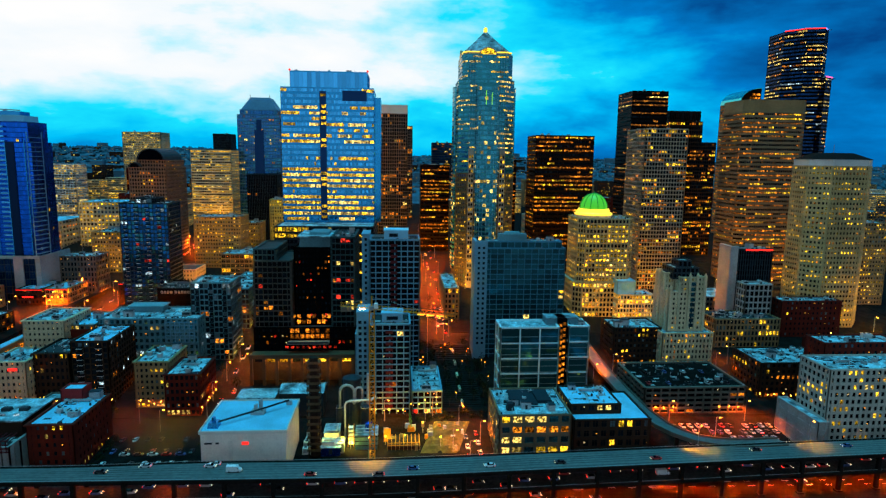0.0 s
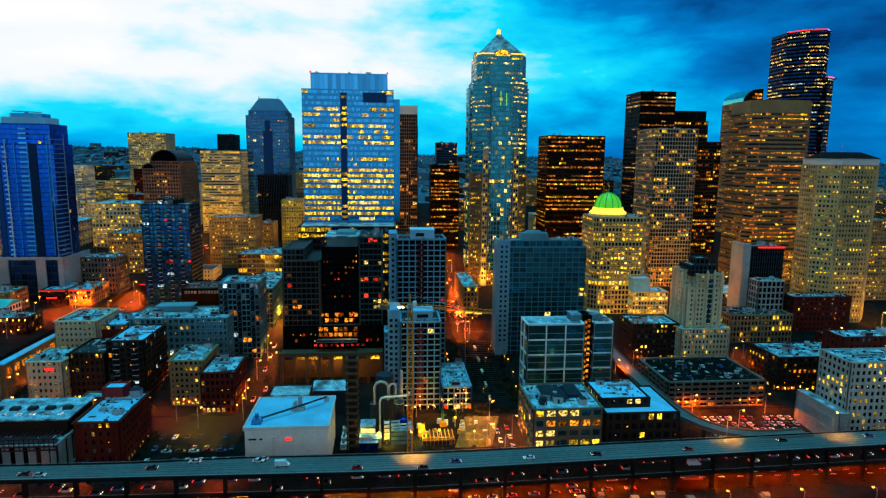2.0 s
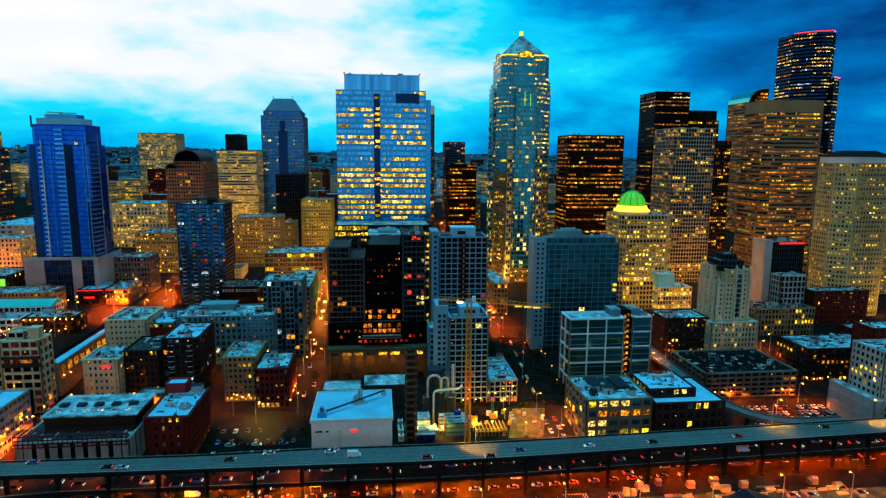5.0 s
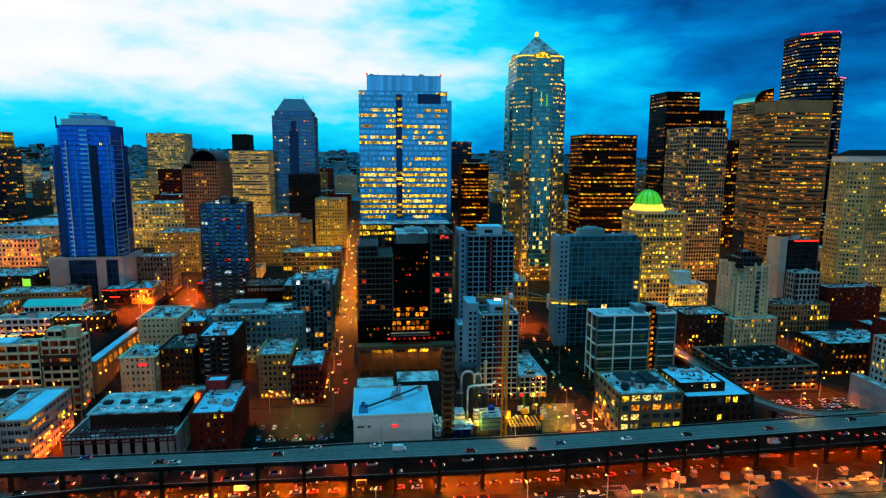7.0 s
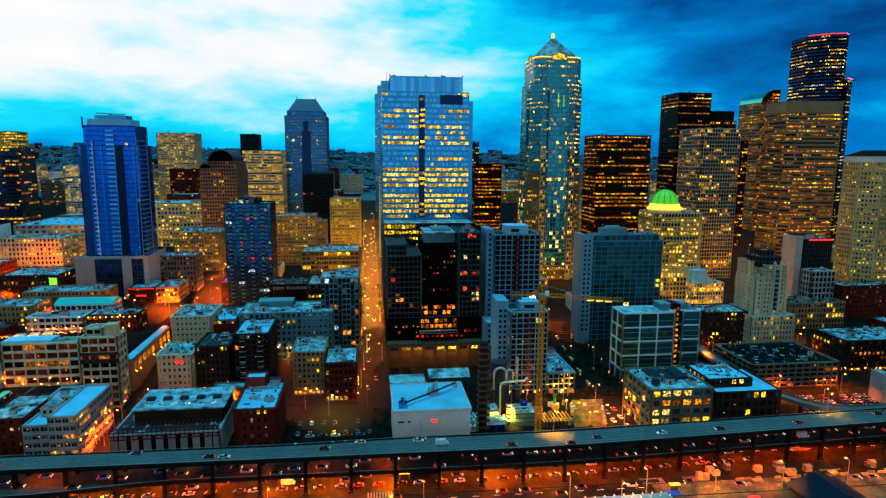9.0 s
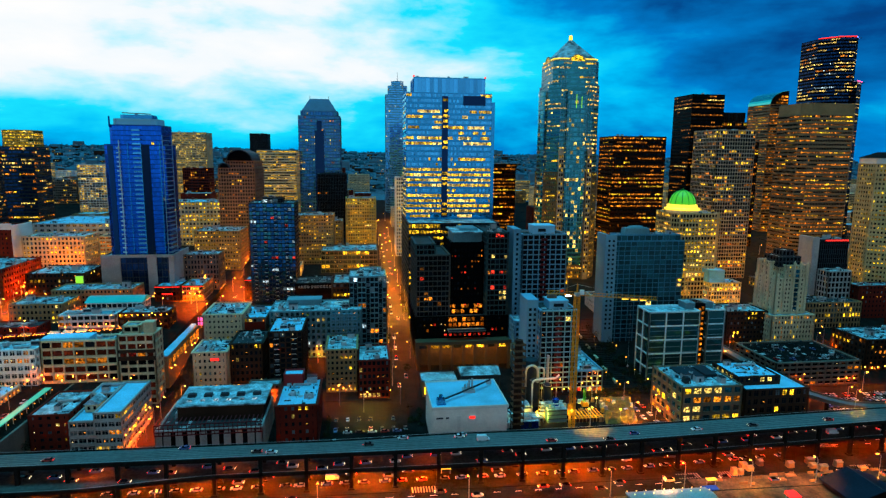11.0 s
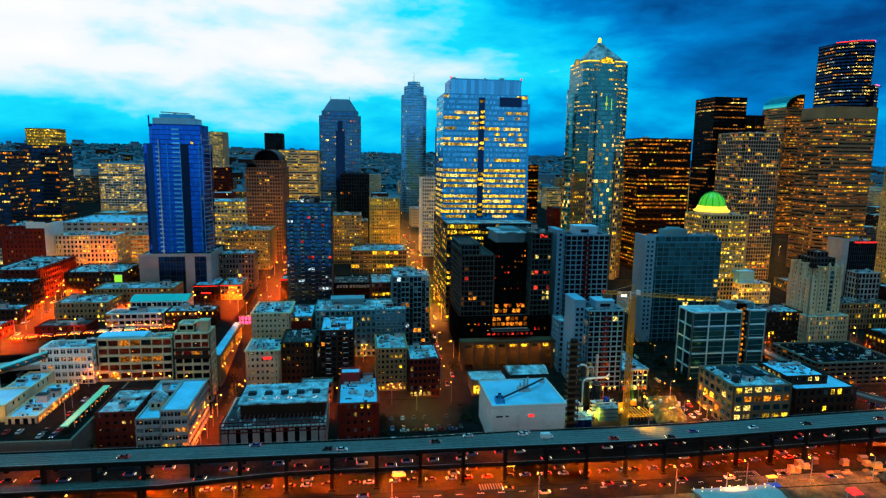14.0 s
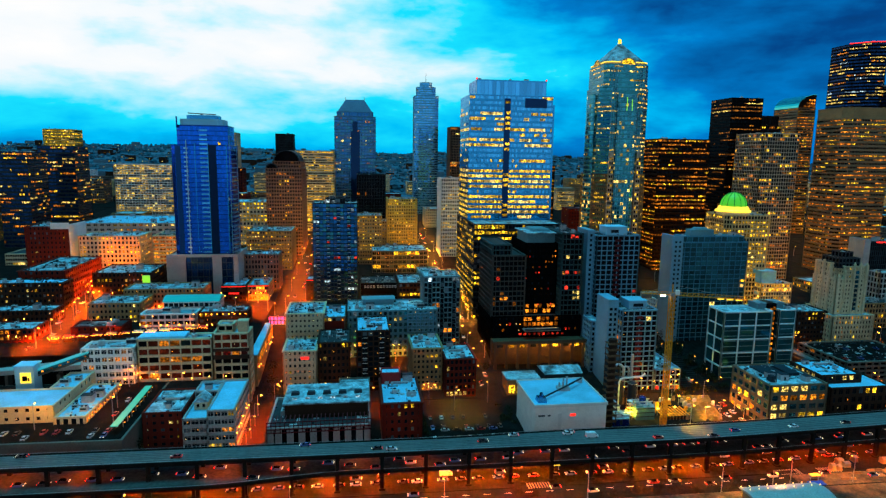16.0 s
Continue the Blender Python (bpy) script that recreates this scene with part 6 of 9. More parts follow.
    plain("office_tower", "bronze office tower with rows of amber lights", 124, 177, 537, 572, 162.5, S_BROWN, own=17, units=3)
    plain("office_tower", "black glass tower with amber lit floors", 228, 264, 586, 624, 209.5, S_BLACK, own=17, units=3)
    plain("office_tower", "cream gridded office tower with curved flank and yellow windows", 211, 249, 507, 548, 169.5, S_GRID, own=17, units=5)
    amber = style(3.8, 2.4, 0.4, 1.3, "brick_brown", "g_black", 0.4, AMB)
    building("office_tower", "amber-topped office tower with a lower shoulder", [(rect(292, 345, 640, 680), base_of(640), 164), (rect(292, 329, 641, 679), 163.3, 177), (rect(292.1, 328.9, 641.1, 678.9), 176.3, 186, dict(amber, lit=1.0, rooms=("l_amb", "l_yel")))], amber, own=12, units=2)
    plain("roof_house", "dark ribbed roof house on the amber tower", 293, 328, 645, 678, 197, style(9, 2, 0.5, 1, "bronze", "g_black", 0), own=0, units=0, category="roof house")
    plain("office_tower", "white-banded yellow lit slab tower", -388, -335, 900, 935, 166, S_YELSLAB, own=17, units=3)
    plain("hotel_tower", "cream banded hotel tower with yellow lit floors", -236, -190, 722, 755, 142.5, S_HOT, own=17, units=2)
    plain("office_tower", "small dark tower behind the hotel", -293, -265, 1003, 1035, 170, S_BB, own=6, units=1)
    plain("office_tower", "matt black box-like office tower", -163.5, -130.5, 682, 712, 117.5, S_BB, own=11, units=0)
    plain("office_tower", "grey concrete tower behind the blue one", -27, 22, 873, 908, 184, S_RIB, own=11, units=2)
    plain("office_tower", "dark blue tower in the distance", 54, 86, 940, 972, 164, S_NAVY, own=6, units=2)
    plain("office_tower", "brown brick office tower in the distance", 26, 56, 640, 668, 133, S_BROWN, own=12, units=2)
    plain("office_tower", "brown masonry tower by the avenue", 100, 122, 612, 640, 140, S_BROWN, own=11, units=2)
    plain("apartment_block", "white balconied apartment slab", -452, -385, 762, 790, 121, style(3.0, 3.2, 0.5, 0.9, "white", "g_black", 0.55, YEL, 0.6, False, 0.4), own=12, units=3)
    building("hotel_tower", "dark hotel tower with a glowing stepped crown", [(rect(-505, -468, 700, 735), base_of(700), 140), (cut_rect(-502, -470, 703, 732, 4), 139, 158, style(3.1, 2.0, 0.3, 1.2, "gold_stone", "g_black", 1.0, YEL, 0.5, True, 0.7))], S_NAVY, own=12, units=1)
    plain("glass_office", "dark green glass office block", -505, -478, 622, 660, 133, S_NAVY, own=6, units=2)
    plain("red_office", "dark red round-topped office block", -342, -310, 800, 830, 118, style(3.6, 2.5, 0.6, 1.3, "brick", "g_black", 0.2, AMB), own=6, units=1)
    plain("office_tower", "cream tower beside the black one", 196, 206, 640, 660, 150, S_WHITE, own=6, units=1)


glass_office_tower()
pyramid_tower()
dome_tower()
blue_condo_tower()
octagon_tower()
striped_tower()
three_step_tower()
arched_tower()
barrel_tower()
chamfered_tower()
cylinder_glass_tower()
stepped_tower()
slab_tower()
apartment_towers()
blocks()

# ---------------------------------------------------------------- the viaduct
def via_y(x):
    """Line of the viaduct's near edge: straight along the shore, then easing inland to the south."""
    if x < -40:
        return 219.0
    return 219.0 + 0.000525 * (x + 40) ** 2 if x < 20 else 220.89 + 0.063 * (x - 20)


def via_w(x):
    """Width of its decks, which widen where the ramp lanes begin."""
    k = min(max((x + 130) / 65, 0.0), 1.0)
    return 11.8 + 2.7 * k * k * (3 - 2 * k)


def low_lane(x):
    """How far the lower deck's joining lane stands out towards the water."""
    k = min(max((-165 - x) / 65, 0.0), 1.0)
    return 6.3 * k * k * (3 - 2 * k)


def viaduct():
    b = thing("viaduct", "two-level grey concrete elevated road on square columns", "viaduct", (0, 227, 0), kind="structure")
    o = (0, 227, 0)
    xs = list(range(-460, 421, 10))

    def bar(y0, y1, z0, z1, far=(0, 0)):
        rings = []
        for x in xs:
            out = low_lane(x) if z1 < 12 else 0.0
            a, c = via_y(x) + y0 + far[0] * via_w(x) - (1 - far[0]) * out, via_y(x) + y1 + far[1] * via_w(x) - (1 - far[1]) * out
            rings.append([(x, a, z0), (x, c, z0), (x, c, z1), (x, a, z1)])
        return Geo().sweep(rings)

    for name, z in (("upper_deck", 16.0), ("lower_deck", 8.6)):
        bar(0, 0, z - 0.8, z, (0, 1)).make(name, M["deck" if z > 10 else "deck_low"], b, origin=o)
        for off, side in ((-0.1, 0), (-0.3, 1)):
            bar(off, off + 0.4, z - 1.05, z + 0.5, (side, side)).make("parapet_wall", M["bent"], b, "near-black concrete parapet", o)
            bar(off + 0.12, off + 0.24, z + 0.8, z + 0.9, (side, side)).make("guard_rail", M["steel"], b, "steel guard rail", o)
    for i in range(46):
        x = -430 + i * 18.4
        y = via_y(x)
        for yy in (y + 0.6, y + via_w(x) - 1.4):
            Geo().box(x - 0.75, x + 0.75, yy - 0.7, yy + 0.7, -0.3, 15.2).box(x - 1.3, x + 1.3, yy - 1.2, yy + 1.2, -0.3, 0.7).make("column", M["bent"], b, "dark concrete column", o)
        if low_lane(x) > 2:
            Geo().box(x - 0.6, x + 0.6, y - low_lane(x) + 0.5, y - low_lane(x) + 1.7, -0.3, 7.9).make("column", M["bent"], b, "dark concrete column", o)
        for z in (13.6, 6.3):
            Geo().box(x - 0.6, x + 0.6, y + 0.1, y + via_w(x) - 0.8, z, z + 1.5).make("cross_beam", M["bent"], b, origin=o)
    lines = Geo()
    for x0 in range(-456, 400, 12):
        for k in (0.27, 0.5, 0.74):
            a, c = via_y(x0) + k * via_w(x0), via_y(x0 + 3) + k * via_w(x0 + 3)
            lines.hexa([(x0, a, 15.99), (x0 + 3, c, 15.99), (x0 + 3, c + 0.14, 15.99), (x0, a + 0.14, 15.99), (x0, a, 16.012), (x0 + 3, c, 16.012), (x0 + 3, c + 0.14, 16.012), (x0, a + 0.14, 16.012)])
    lines.make("lane_marks", M["concrete"], b, origin=o, kind="stuff")
    for k, wide in ((0.06, 0.5), (0.17, 0.8), (0.34, 0.7), (0.45, 0.8), (0.58, 0.7), (0.69, 0.8), (0.82, 0.7), (0.93, 0.8)):
        bar(0.0, wide, 15.99, 16.006, (k, k)).make("wheel_track", M["deck_wear"], b, "long dark wheel tracks", o)


# blotchy concrete, near black: the dark silhouette of the structure is in the colour
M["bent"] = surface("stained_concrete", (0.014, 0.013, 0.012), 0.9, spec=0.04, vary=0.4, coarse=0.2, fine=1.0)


def ramp():
    """The off-ramp that leaves the viaduct and climbs straight up the side street."""
    pts = [(178, 246.5, 15.9), (165, 245.5, 15.8), (155, 246.2, 15.6), (147, 248.5, 15.3), (140, 252.5, 15.1), (134.5, 259, 15), (130.5, 268, 14.8), (128, 285, 14.8), (127.5, 310, 15), (127.5, 340, 15.5), (128, 365, 16.5), (128, 388, 18.9)]
    b = thing("off_ramp", "curving concrete off-ramp climbing beside parking lots", "ramp", (128, 300, 0), kind="structure")
    o = (128, 300, 0)
    deck, w1, w2 = [], [], []
    for i, p in enumerate(pts):
        p = Vector(p)
        d = (Vector(pts[min(i + 1, len(pts) - 1)]) - Vector(pts[max(i - 1, 0)]))
        s = Vector((d.y, -d.x, 0)).normalized()
        a, c, up = p - 3.6 * s, p + 3.6 * s, Vector((0, 0, 1))
        deck.append([a - 0.9 * up, c - 0.9 * up, c, a])
        for wall, q in ((w1, a), (w2, c)):
            wall.append([q - 0.2 * s - up, q + 0.2 * s - up, q + 0.2 * s + 0.9 * up, q - 0.2 * s + 0.9 * up])
        if i % 2 == 1:
            Geo().box(p.x - 0.7, p.x + 0.7, p.y - 0.7, p.y + 0.7, land(0, p.y) - 0.3, p.z - 0.8).make("pier", M["bent"], b, origin=o)
    Geo().sweep(deck).make("deck", M["deck"], b, origin=o)
    Geo().sweep(w1).make("parapet_wall", M["concrete"], b, origin=o)
    Geo().sweep(w2).make("parapet_wall", M["concrete"], b, origin=o)


viaduct()
ramp()

# ---------------------------------------------------------------- street lamps
def lamp_mesh():
    e = thing("street_lamp", "tall steel street lamp with glowing sodium head", "street lamp", (-215, 290, land(0, 290)), "street lamps")
    Geo().tube([(0, 0, -0.2), (0, 0, 5), (0, 0, 11.2)], [0.17, 0.13, 0.08], 0, 6).make("pole", M["steel"], e)
    Geo().tube([(0, 0, 11.1), (0.6, 0, 11.6), (1.8, 0, 11.7)], 0.06, 0, 5).make("arm", M["steel"], e)
    head = Geo().box(1.5, 2.4, -0.2, 0.2, 11.52, 11.72, 0, 0.05).make("head", M["steel"], e)
    Geo().box(1.55, 2.35, -0.28, 0.28, 11.15, 11.5, 0, 0.1).make("lens", M["e_lamp"], head, "glowing sodium lens")
    return e


LAMP = lamp_mesh()
LIGHTS = {}


def lamp(x, y, turn=0.0, power=0, color=(1.0, 0.3, 0.04), z=None, spot=False):
    """A street lamp; power: the watts of its light, 0 for one that only glows."""
    z = ground_at(x, y) if z is None else z
    ob = copy_thing(LAMP, pose(x, y, z, 0, 0, turn))
    if power:
        key = (power, color, spot)
        if key not in LIGHTS:
            d = bpy.data.lights.new("sodium_light", "SPOT" if spot else "POINT")
            d.energy, d.color, d.shadow_soft_size = power, color, 0.7
            if spot:
                d.spot_size, d.spot_blend = radians(140 if spot is True else spot), 0.6 if spot is True else 1.0
            LIGHTS[key] = d
        li = new("sodium_light", LIGHTS[key])
        a = radians(turn)
        li.location = (x + 2 * math.cos(a), y + 2 * math.sin(a), z + 10.8)
    return ob


ORANGE, RED, GOLD, FLAME = (1.0, 0.16, 0.006), (1.0, 0.075, 0.002), (1.0, 0.36, 0.02), (1.0, 0.11, 0.003)
for i, y in enumerate((318, 350, 372, 410, 432, 454, 476, 498, 522, 550, 580, 612, 645, 690, 740, 800)):
    for x, pw, c in ((-89, 560000, (1.0, 0.25, 0.009)), (34, 720000, (1.0, 0.085, 0.002)), (-210, 470000, FLAME)):
        if (y < 420 and x == 34) or (y < 400 and x == -210):
            continue
        lamp(x + (6.4 if i % 2 else -6.4), y, 180 if i % 2 else 0, pw if y > 390 else 30000, c, spot=True)
def bridge_lamp(x, y, z, power, color, cone):
    """A sodium batten hung under a deck of the viaduct."""
    e = thing("bridge_lamp", "small sodium lamp hung under the viaduct deck", "lamp", (x, y, z), "bridge lamps")
    box = Geo().box(x - 0.5, x + 0.5, y - 0.16, y + 0.16, z - 0.12, z + 0.1).make("housing", M["steel"], e, origin=(x, y, z))
    Geo().box(x - 0.45, x + 0.45, y - 0.13, y + 0.13, z - 0.24, z - 0.1, 0, 0.04).make("lens", M["e_lamp"], box, "glowing sodium lens", (x, y, z))
    if power not in LIGHTS:
        d = bpy.data.lights.new("sodium_light", "SPOT")
        d.energy, d.color, d.shadow_soft_size, d.spot_size, d.spot_blend = power, color, 0.4, radians(cone), 0.5
        LIGHTS[power] = d
    new("sodium_light", LIGHTS[power]).location = (x, y, z - 0.7)


for k in range(28):
    x = -320 + k * 23.5
    power, color = (240000, (1.0, 0.05, 0.001)) if x < -228 else (220000, (1.0, 0.085, 0.002)) if x < -130 else (290000, (1.0, 0.085, 0.001)) if x < 5 else (110000, (1.0, 0.05, 0.001))
    bridge_lamp(x, via_y(x) + 5.5, 7.6, power, color, 160)
for x in range(-310, 20, 60):
    lamp(x, 203.5, 90, 50000, (1.0, 0.24, 0.008), spot=True)
for x in range(24, 240, 31):
    lamp(x, 205.5, 90, 60000, (1.0, 0.20, 0.006), spot=True)
for y in (256, 268, 280):
    lamp(-215, y, 0, 110000, RED, spot=True)
for x, y in ((148, 296), (164, 278), (190, 296)):
    lamp(x, y, 0, 200000, (1.0, 0.09, 0.002), spot=True)
for x, y, c in ((-12, 297, GOLD), (18, 297, GOLD), (-60, 297, ORANGE), (-92, 297, ORANGE), (-125, 297, ORANGE), (-165, 297, RED), (-195, 297, RED), (-105, 393, ORANGE), (75, 393, ORANGE), (-160, 393, ORANGE), (-200, 393, RED),
                (-240, 357, FLAME), (-262, 354, FLAME), (-284, 350, FLAME), (-305, 344, FLAME), (-337, 345, RED), (-245, 395, FLAME), (-222, 415, FLAME), (-300, 435, RED), (-358, 470, FLAME), (-357, 448, FLAME), (-361, 502, FLAME), (-345, 502, RED), (-342, 385, RED), (-320, 236.3, RED), (-285, 236.3, RED), (215, 410, ORANGE), (215, 360, ORANGE), (300, 380, ORANGE)):
    market = x < -230 and y > 340
    lamp(x, y, 0 if y < 240 else 90, 300000 if c == RED and market else 260000 if c == RED else 60000 if market and y > 440 else 7000 if market else 14000 if -130 < x < -50 and y < 300 else 40000, c, spot=y < 392 or c == RED)
for x, y in ((-330, 251), (-302, 251), (-272, 256)):
    lamp(x, y, 90, 9000, GOLD)
for k in range(9):
    x = -300 + k * 27
    bridge_lamp(x, via_y(x) + 6.5, 14.6, 8000 if x < -200 else 4000, (1.0, 0.09, 0.004), 150)
# the glowing market streets and the streets by the ramp
for x, y in ((-341, 365), (-347, 415), (-290, 400), (-255, 402), (-235, 425), (-238, 470), (-338, 330), (-325, 492), (-346, 398), (-352, 434), (-225, 402)):
    lamp(x, y, 0, 640000, (1.0, 0.095, 0.002), spot=True)
for x, y in ((120, 306), (120, 338), (120, 370), (203, 352), (205, 395), (136, 350), (110, 296)):
    lamp(x, y, 0, 110000, FLAME, spot=True)
# alleys and side streets between the older blocks
for x, y, p in ((-141, 300, 60000), (-176, 300.5, 60000), (-208, 302, 130000), (-178, 348.5, 110000), (-140, 347, 60000), (-208, 342, 130000), (-94, 340, 60000), (-120, 397, 160000), (-165, 397, 160000), (-92, 362, 90000), (-140, 402, 90000), (-185, 404, 160000), (-280, 299, 14000), (-252, 299, 20000), (-276, 272, 16000)):
    lamp(x, y, 0, p, FLAME if y < 345 else ORANGE, spot=True)
# overpowered, unseen lamps on the office avenues, added to warm the tower walls
for x, y in ((-60, 500), (0, 500), (60, 500), (110, 500), (160, 500), (215, 490), (280, 500), (330, 500), (300, 410), (355, 410), (160, 425), (-130, 500), (-200, 500), (-290, 500), (-350, 500), (-410, 500),
             (-20, 600), (75, 600), (150, 600), (250, 576), (330, 600), (-110, 600), (-240, 588), (-300, 600), (-380, 600), (-110, 705), (-215, 705), (-290, 705), (420, 620), (440, 720), (-360, 885)):
    lamp(x, y, -90, 12000 if x < -330 else 40000 if x < -250 else 80000 if x < 0 and y < 720 else 50000, GOLD)
for x, y in ((38, 398), (30, 402), (34, 392)):
    lamp(x, y, 0, 110000, FLAME, spot=True)
for x, y in ((37, 258), (44, 276), (30, 268), (35, 292)):
    lamp(x, y, 0, 70000, ORANGE, spot=True)
lamp(-112, 289, 0, 60000, (1.0, 0.55, 0.03), spot=True)
def wall_lanterns():
    """Small sodium lanterns on house fronts and over shop doors."""
    rng = random.Random(77)
    me = None
    rows = [(-218.6, 254, 0, 5.2, 7, 12), (-218.8, 322, 0, 7, 9, 18.5), (-184, 311.4, 3, 0, 5, 9), (-206.9, 314, 0, 8, 7, 10), (-133, 311.4, 3.2, 0, 11, 9), (-97.1, 306, 0, 6, 5, 9), (-164, 312.4, 3.1, 0, 6, 8),
            (-300, 302.5, 8.3, 0, 9, 20.4), (-278, 305.4, 7.7, 0, 7, 21.6), (11.5, 304.5, 3.2, 0, 5, 10), (-11, 304.4, 3.6, 0, 6, 7.5), (60, 314.4, 4.4, 0, 11, 8.4), (50, 255.4, 5.6, 0, 6, 6), (138, 303.4, 5.2, 0, 11, 8.5), (212, 319.4, 5, 0, 10, 9),
            (-170, 353.4, 4.8, 0, 12, 20), (-196, 351, 3.6, 0, 7, 30), (-262, 431.4, 4, 0, 9, 37), (-295, 361.4, 3.9, 0, 16, 33), (-412, 339.4, 4.6, 0, 15, 33), (-416, 375.4, 5, 0, 13, 34), (-352, 439.4, 4.4, 0, 9, 36)]
    for x, y, dx, dy, n, z in rows:
        for i in range(n):
            if rng.random() < 0.3:
                continue
            e = thing("wall_lantern", "small glowing sodium lantern on a house front", "lantern", (x + dx * i + rng.uniform(-0.6, 0.6) * (dx > 0), y + dy * i, z + rng.uniform(-0.8, 0.8)), "wall lanterns")
            if me is None:
                first = Geo().tube([(0, 0, -0.42), (0, 0, -0.3), (0, 0, 0.3)], [0.1, 0.24, 0.27], 0, 6).tube([(0, 0, 0.3), (0, 0, 0.45)], [0.34, 0.1], 1, 6).make("lantern", [M["e_lamp"], M["steel"]], e)
                me = first.data
            else:
                new("lantern", me).parent = e


wall_lanterns()
for x, y in ((-3, 298), (22, 301)):
    lamp(x, y, 0, 9000, (1.0, 0.13, 0.003))
# an added street lamp that only warms the pier roof
lamp(10, 198.6, -90, 9000, (1.0, 0.45, 0.2), spot=True)
# lamps over the elevated road
for x in (-8, 136, 190):
    lamp(x, via_y(x) + via_w(x) + 0.1, -90, 52000, (1.0, 0.30, 0.0), 15.5, spot=92)

# ---------------------------------------------------------------- steam plant and yard
def power_house():
    o = (-62, 264, 2)
    b = thing("power_house", "white ribbed metal industrial hall with pale blue roof", "industrial building", o)
    Geo().box(-79.6, -43.9, 248.4, 281, 0, 21.4).make("wall", M["pale_metal"], b, origin=o)
    ribs = Geo()
    for i in range(25):
        x = -79.4 + i * 1.475
        ribs.box(x, x + 0.16, 248.25, 248.45, 1, 20.8)
    for i in range(22):
        y = 249 + i * 1.45
        ribs.box(-79.75, -79.55, y, y + 0.16, 1, 20.8).box(-43.95, -43.75, y, y + 0.16, 1, 20.8)
    ribs.make("cladding_ribs", M["pale_metal"], b, origin=o, kind="stuff")
    roof = Geo().box(-80.1, -43.4, 247.9, 281.5, 21.3, 22.0).box(-79.5, -44, 248.5, 280.9, 21.9, 22.25).make("roof", M["roof_pale"], b, "pale membrane roof", o)
    edge = Geo().box(-80.2, -43.3, 247.8, 248.2, 21.2, 22.7).box(-80.2, -43.3, 281.2, 281.6, 21.2, 22.7).box(-80.2, -79.8, 248.2, 281.2, 21.2, 22.7).box(-43.7, -43.3, 248.2, 281.2, 21.2, 22.7)
    edge.make("roof_edge", M["pale_metal"], b, origin=o)
    Geo().tube([(-74, 254, 24), (-60, 264, 24.6), (-47, 274, 25.2)], 0.45, 0, 8).make("roof_pipe", M["slate"], roof, "long dark pipe across the roof", o)
    Geo().box(-77.5, -73, 251, 256, 22.2, 24.6, 0, 0.4).tube([(-75.3, 253.5, 24.5), (-75.3, 253.5, 26.5)], 0.9, 0, 10).make("roof_fan", M["blue_panel"], roof, "blue roof fan", o)
    st = Geo()
    for dx, dy in ((0, 0), (2.2, 0.5), (1, 2), (-1.2, 1.8)):
        st.tube([(-60 + dx, 266 + dy, 22.2), (-60 + dx, 266 + dy, 27 + dx)], 0.5, 0, 8)
    st.box(-62.5, -56.5, 264.5, 269.5, 22.2, 23.6)
    st.make("roof_vent", M["unit"], roof, "roof vent with four flues", o)
    Geo().box(-48.5, -46, 275, 277, 22.2, 24.4).make("roof_hatch", M["unit"], roof, origin=o)
    board = Geo().box(-62.5, -59.3, 247.9, 248.3, 16.2, 17.8).make("sign_board", M["pale_metal"], b, "white sign board", o)
    Geo().box(-62.3, -59.5, 247.75, 247.95, 16.35, 17.65).make("sign", M["e_red"], board, "small red lit sign", o)
    for x, w in ((-78, 3.2), (-73.4, 1.4)):
        Geo().box(x, x + w, 248.1, 248.4, 16.6, 17.3).make("vent", M["slate"], b, "dark louvre", o)
    Geo().box(-68, -66.5, 248.0, 248.4, 3, 18).make("ladder_cage", M["pale_metal"], b, origin=o)


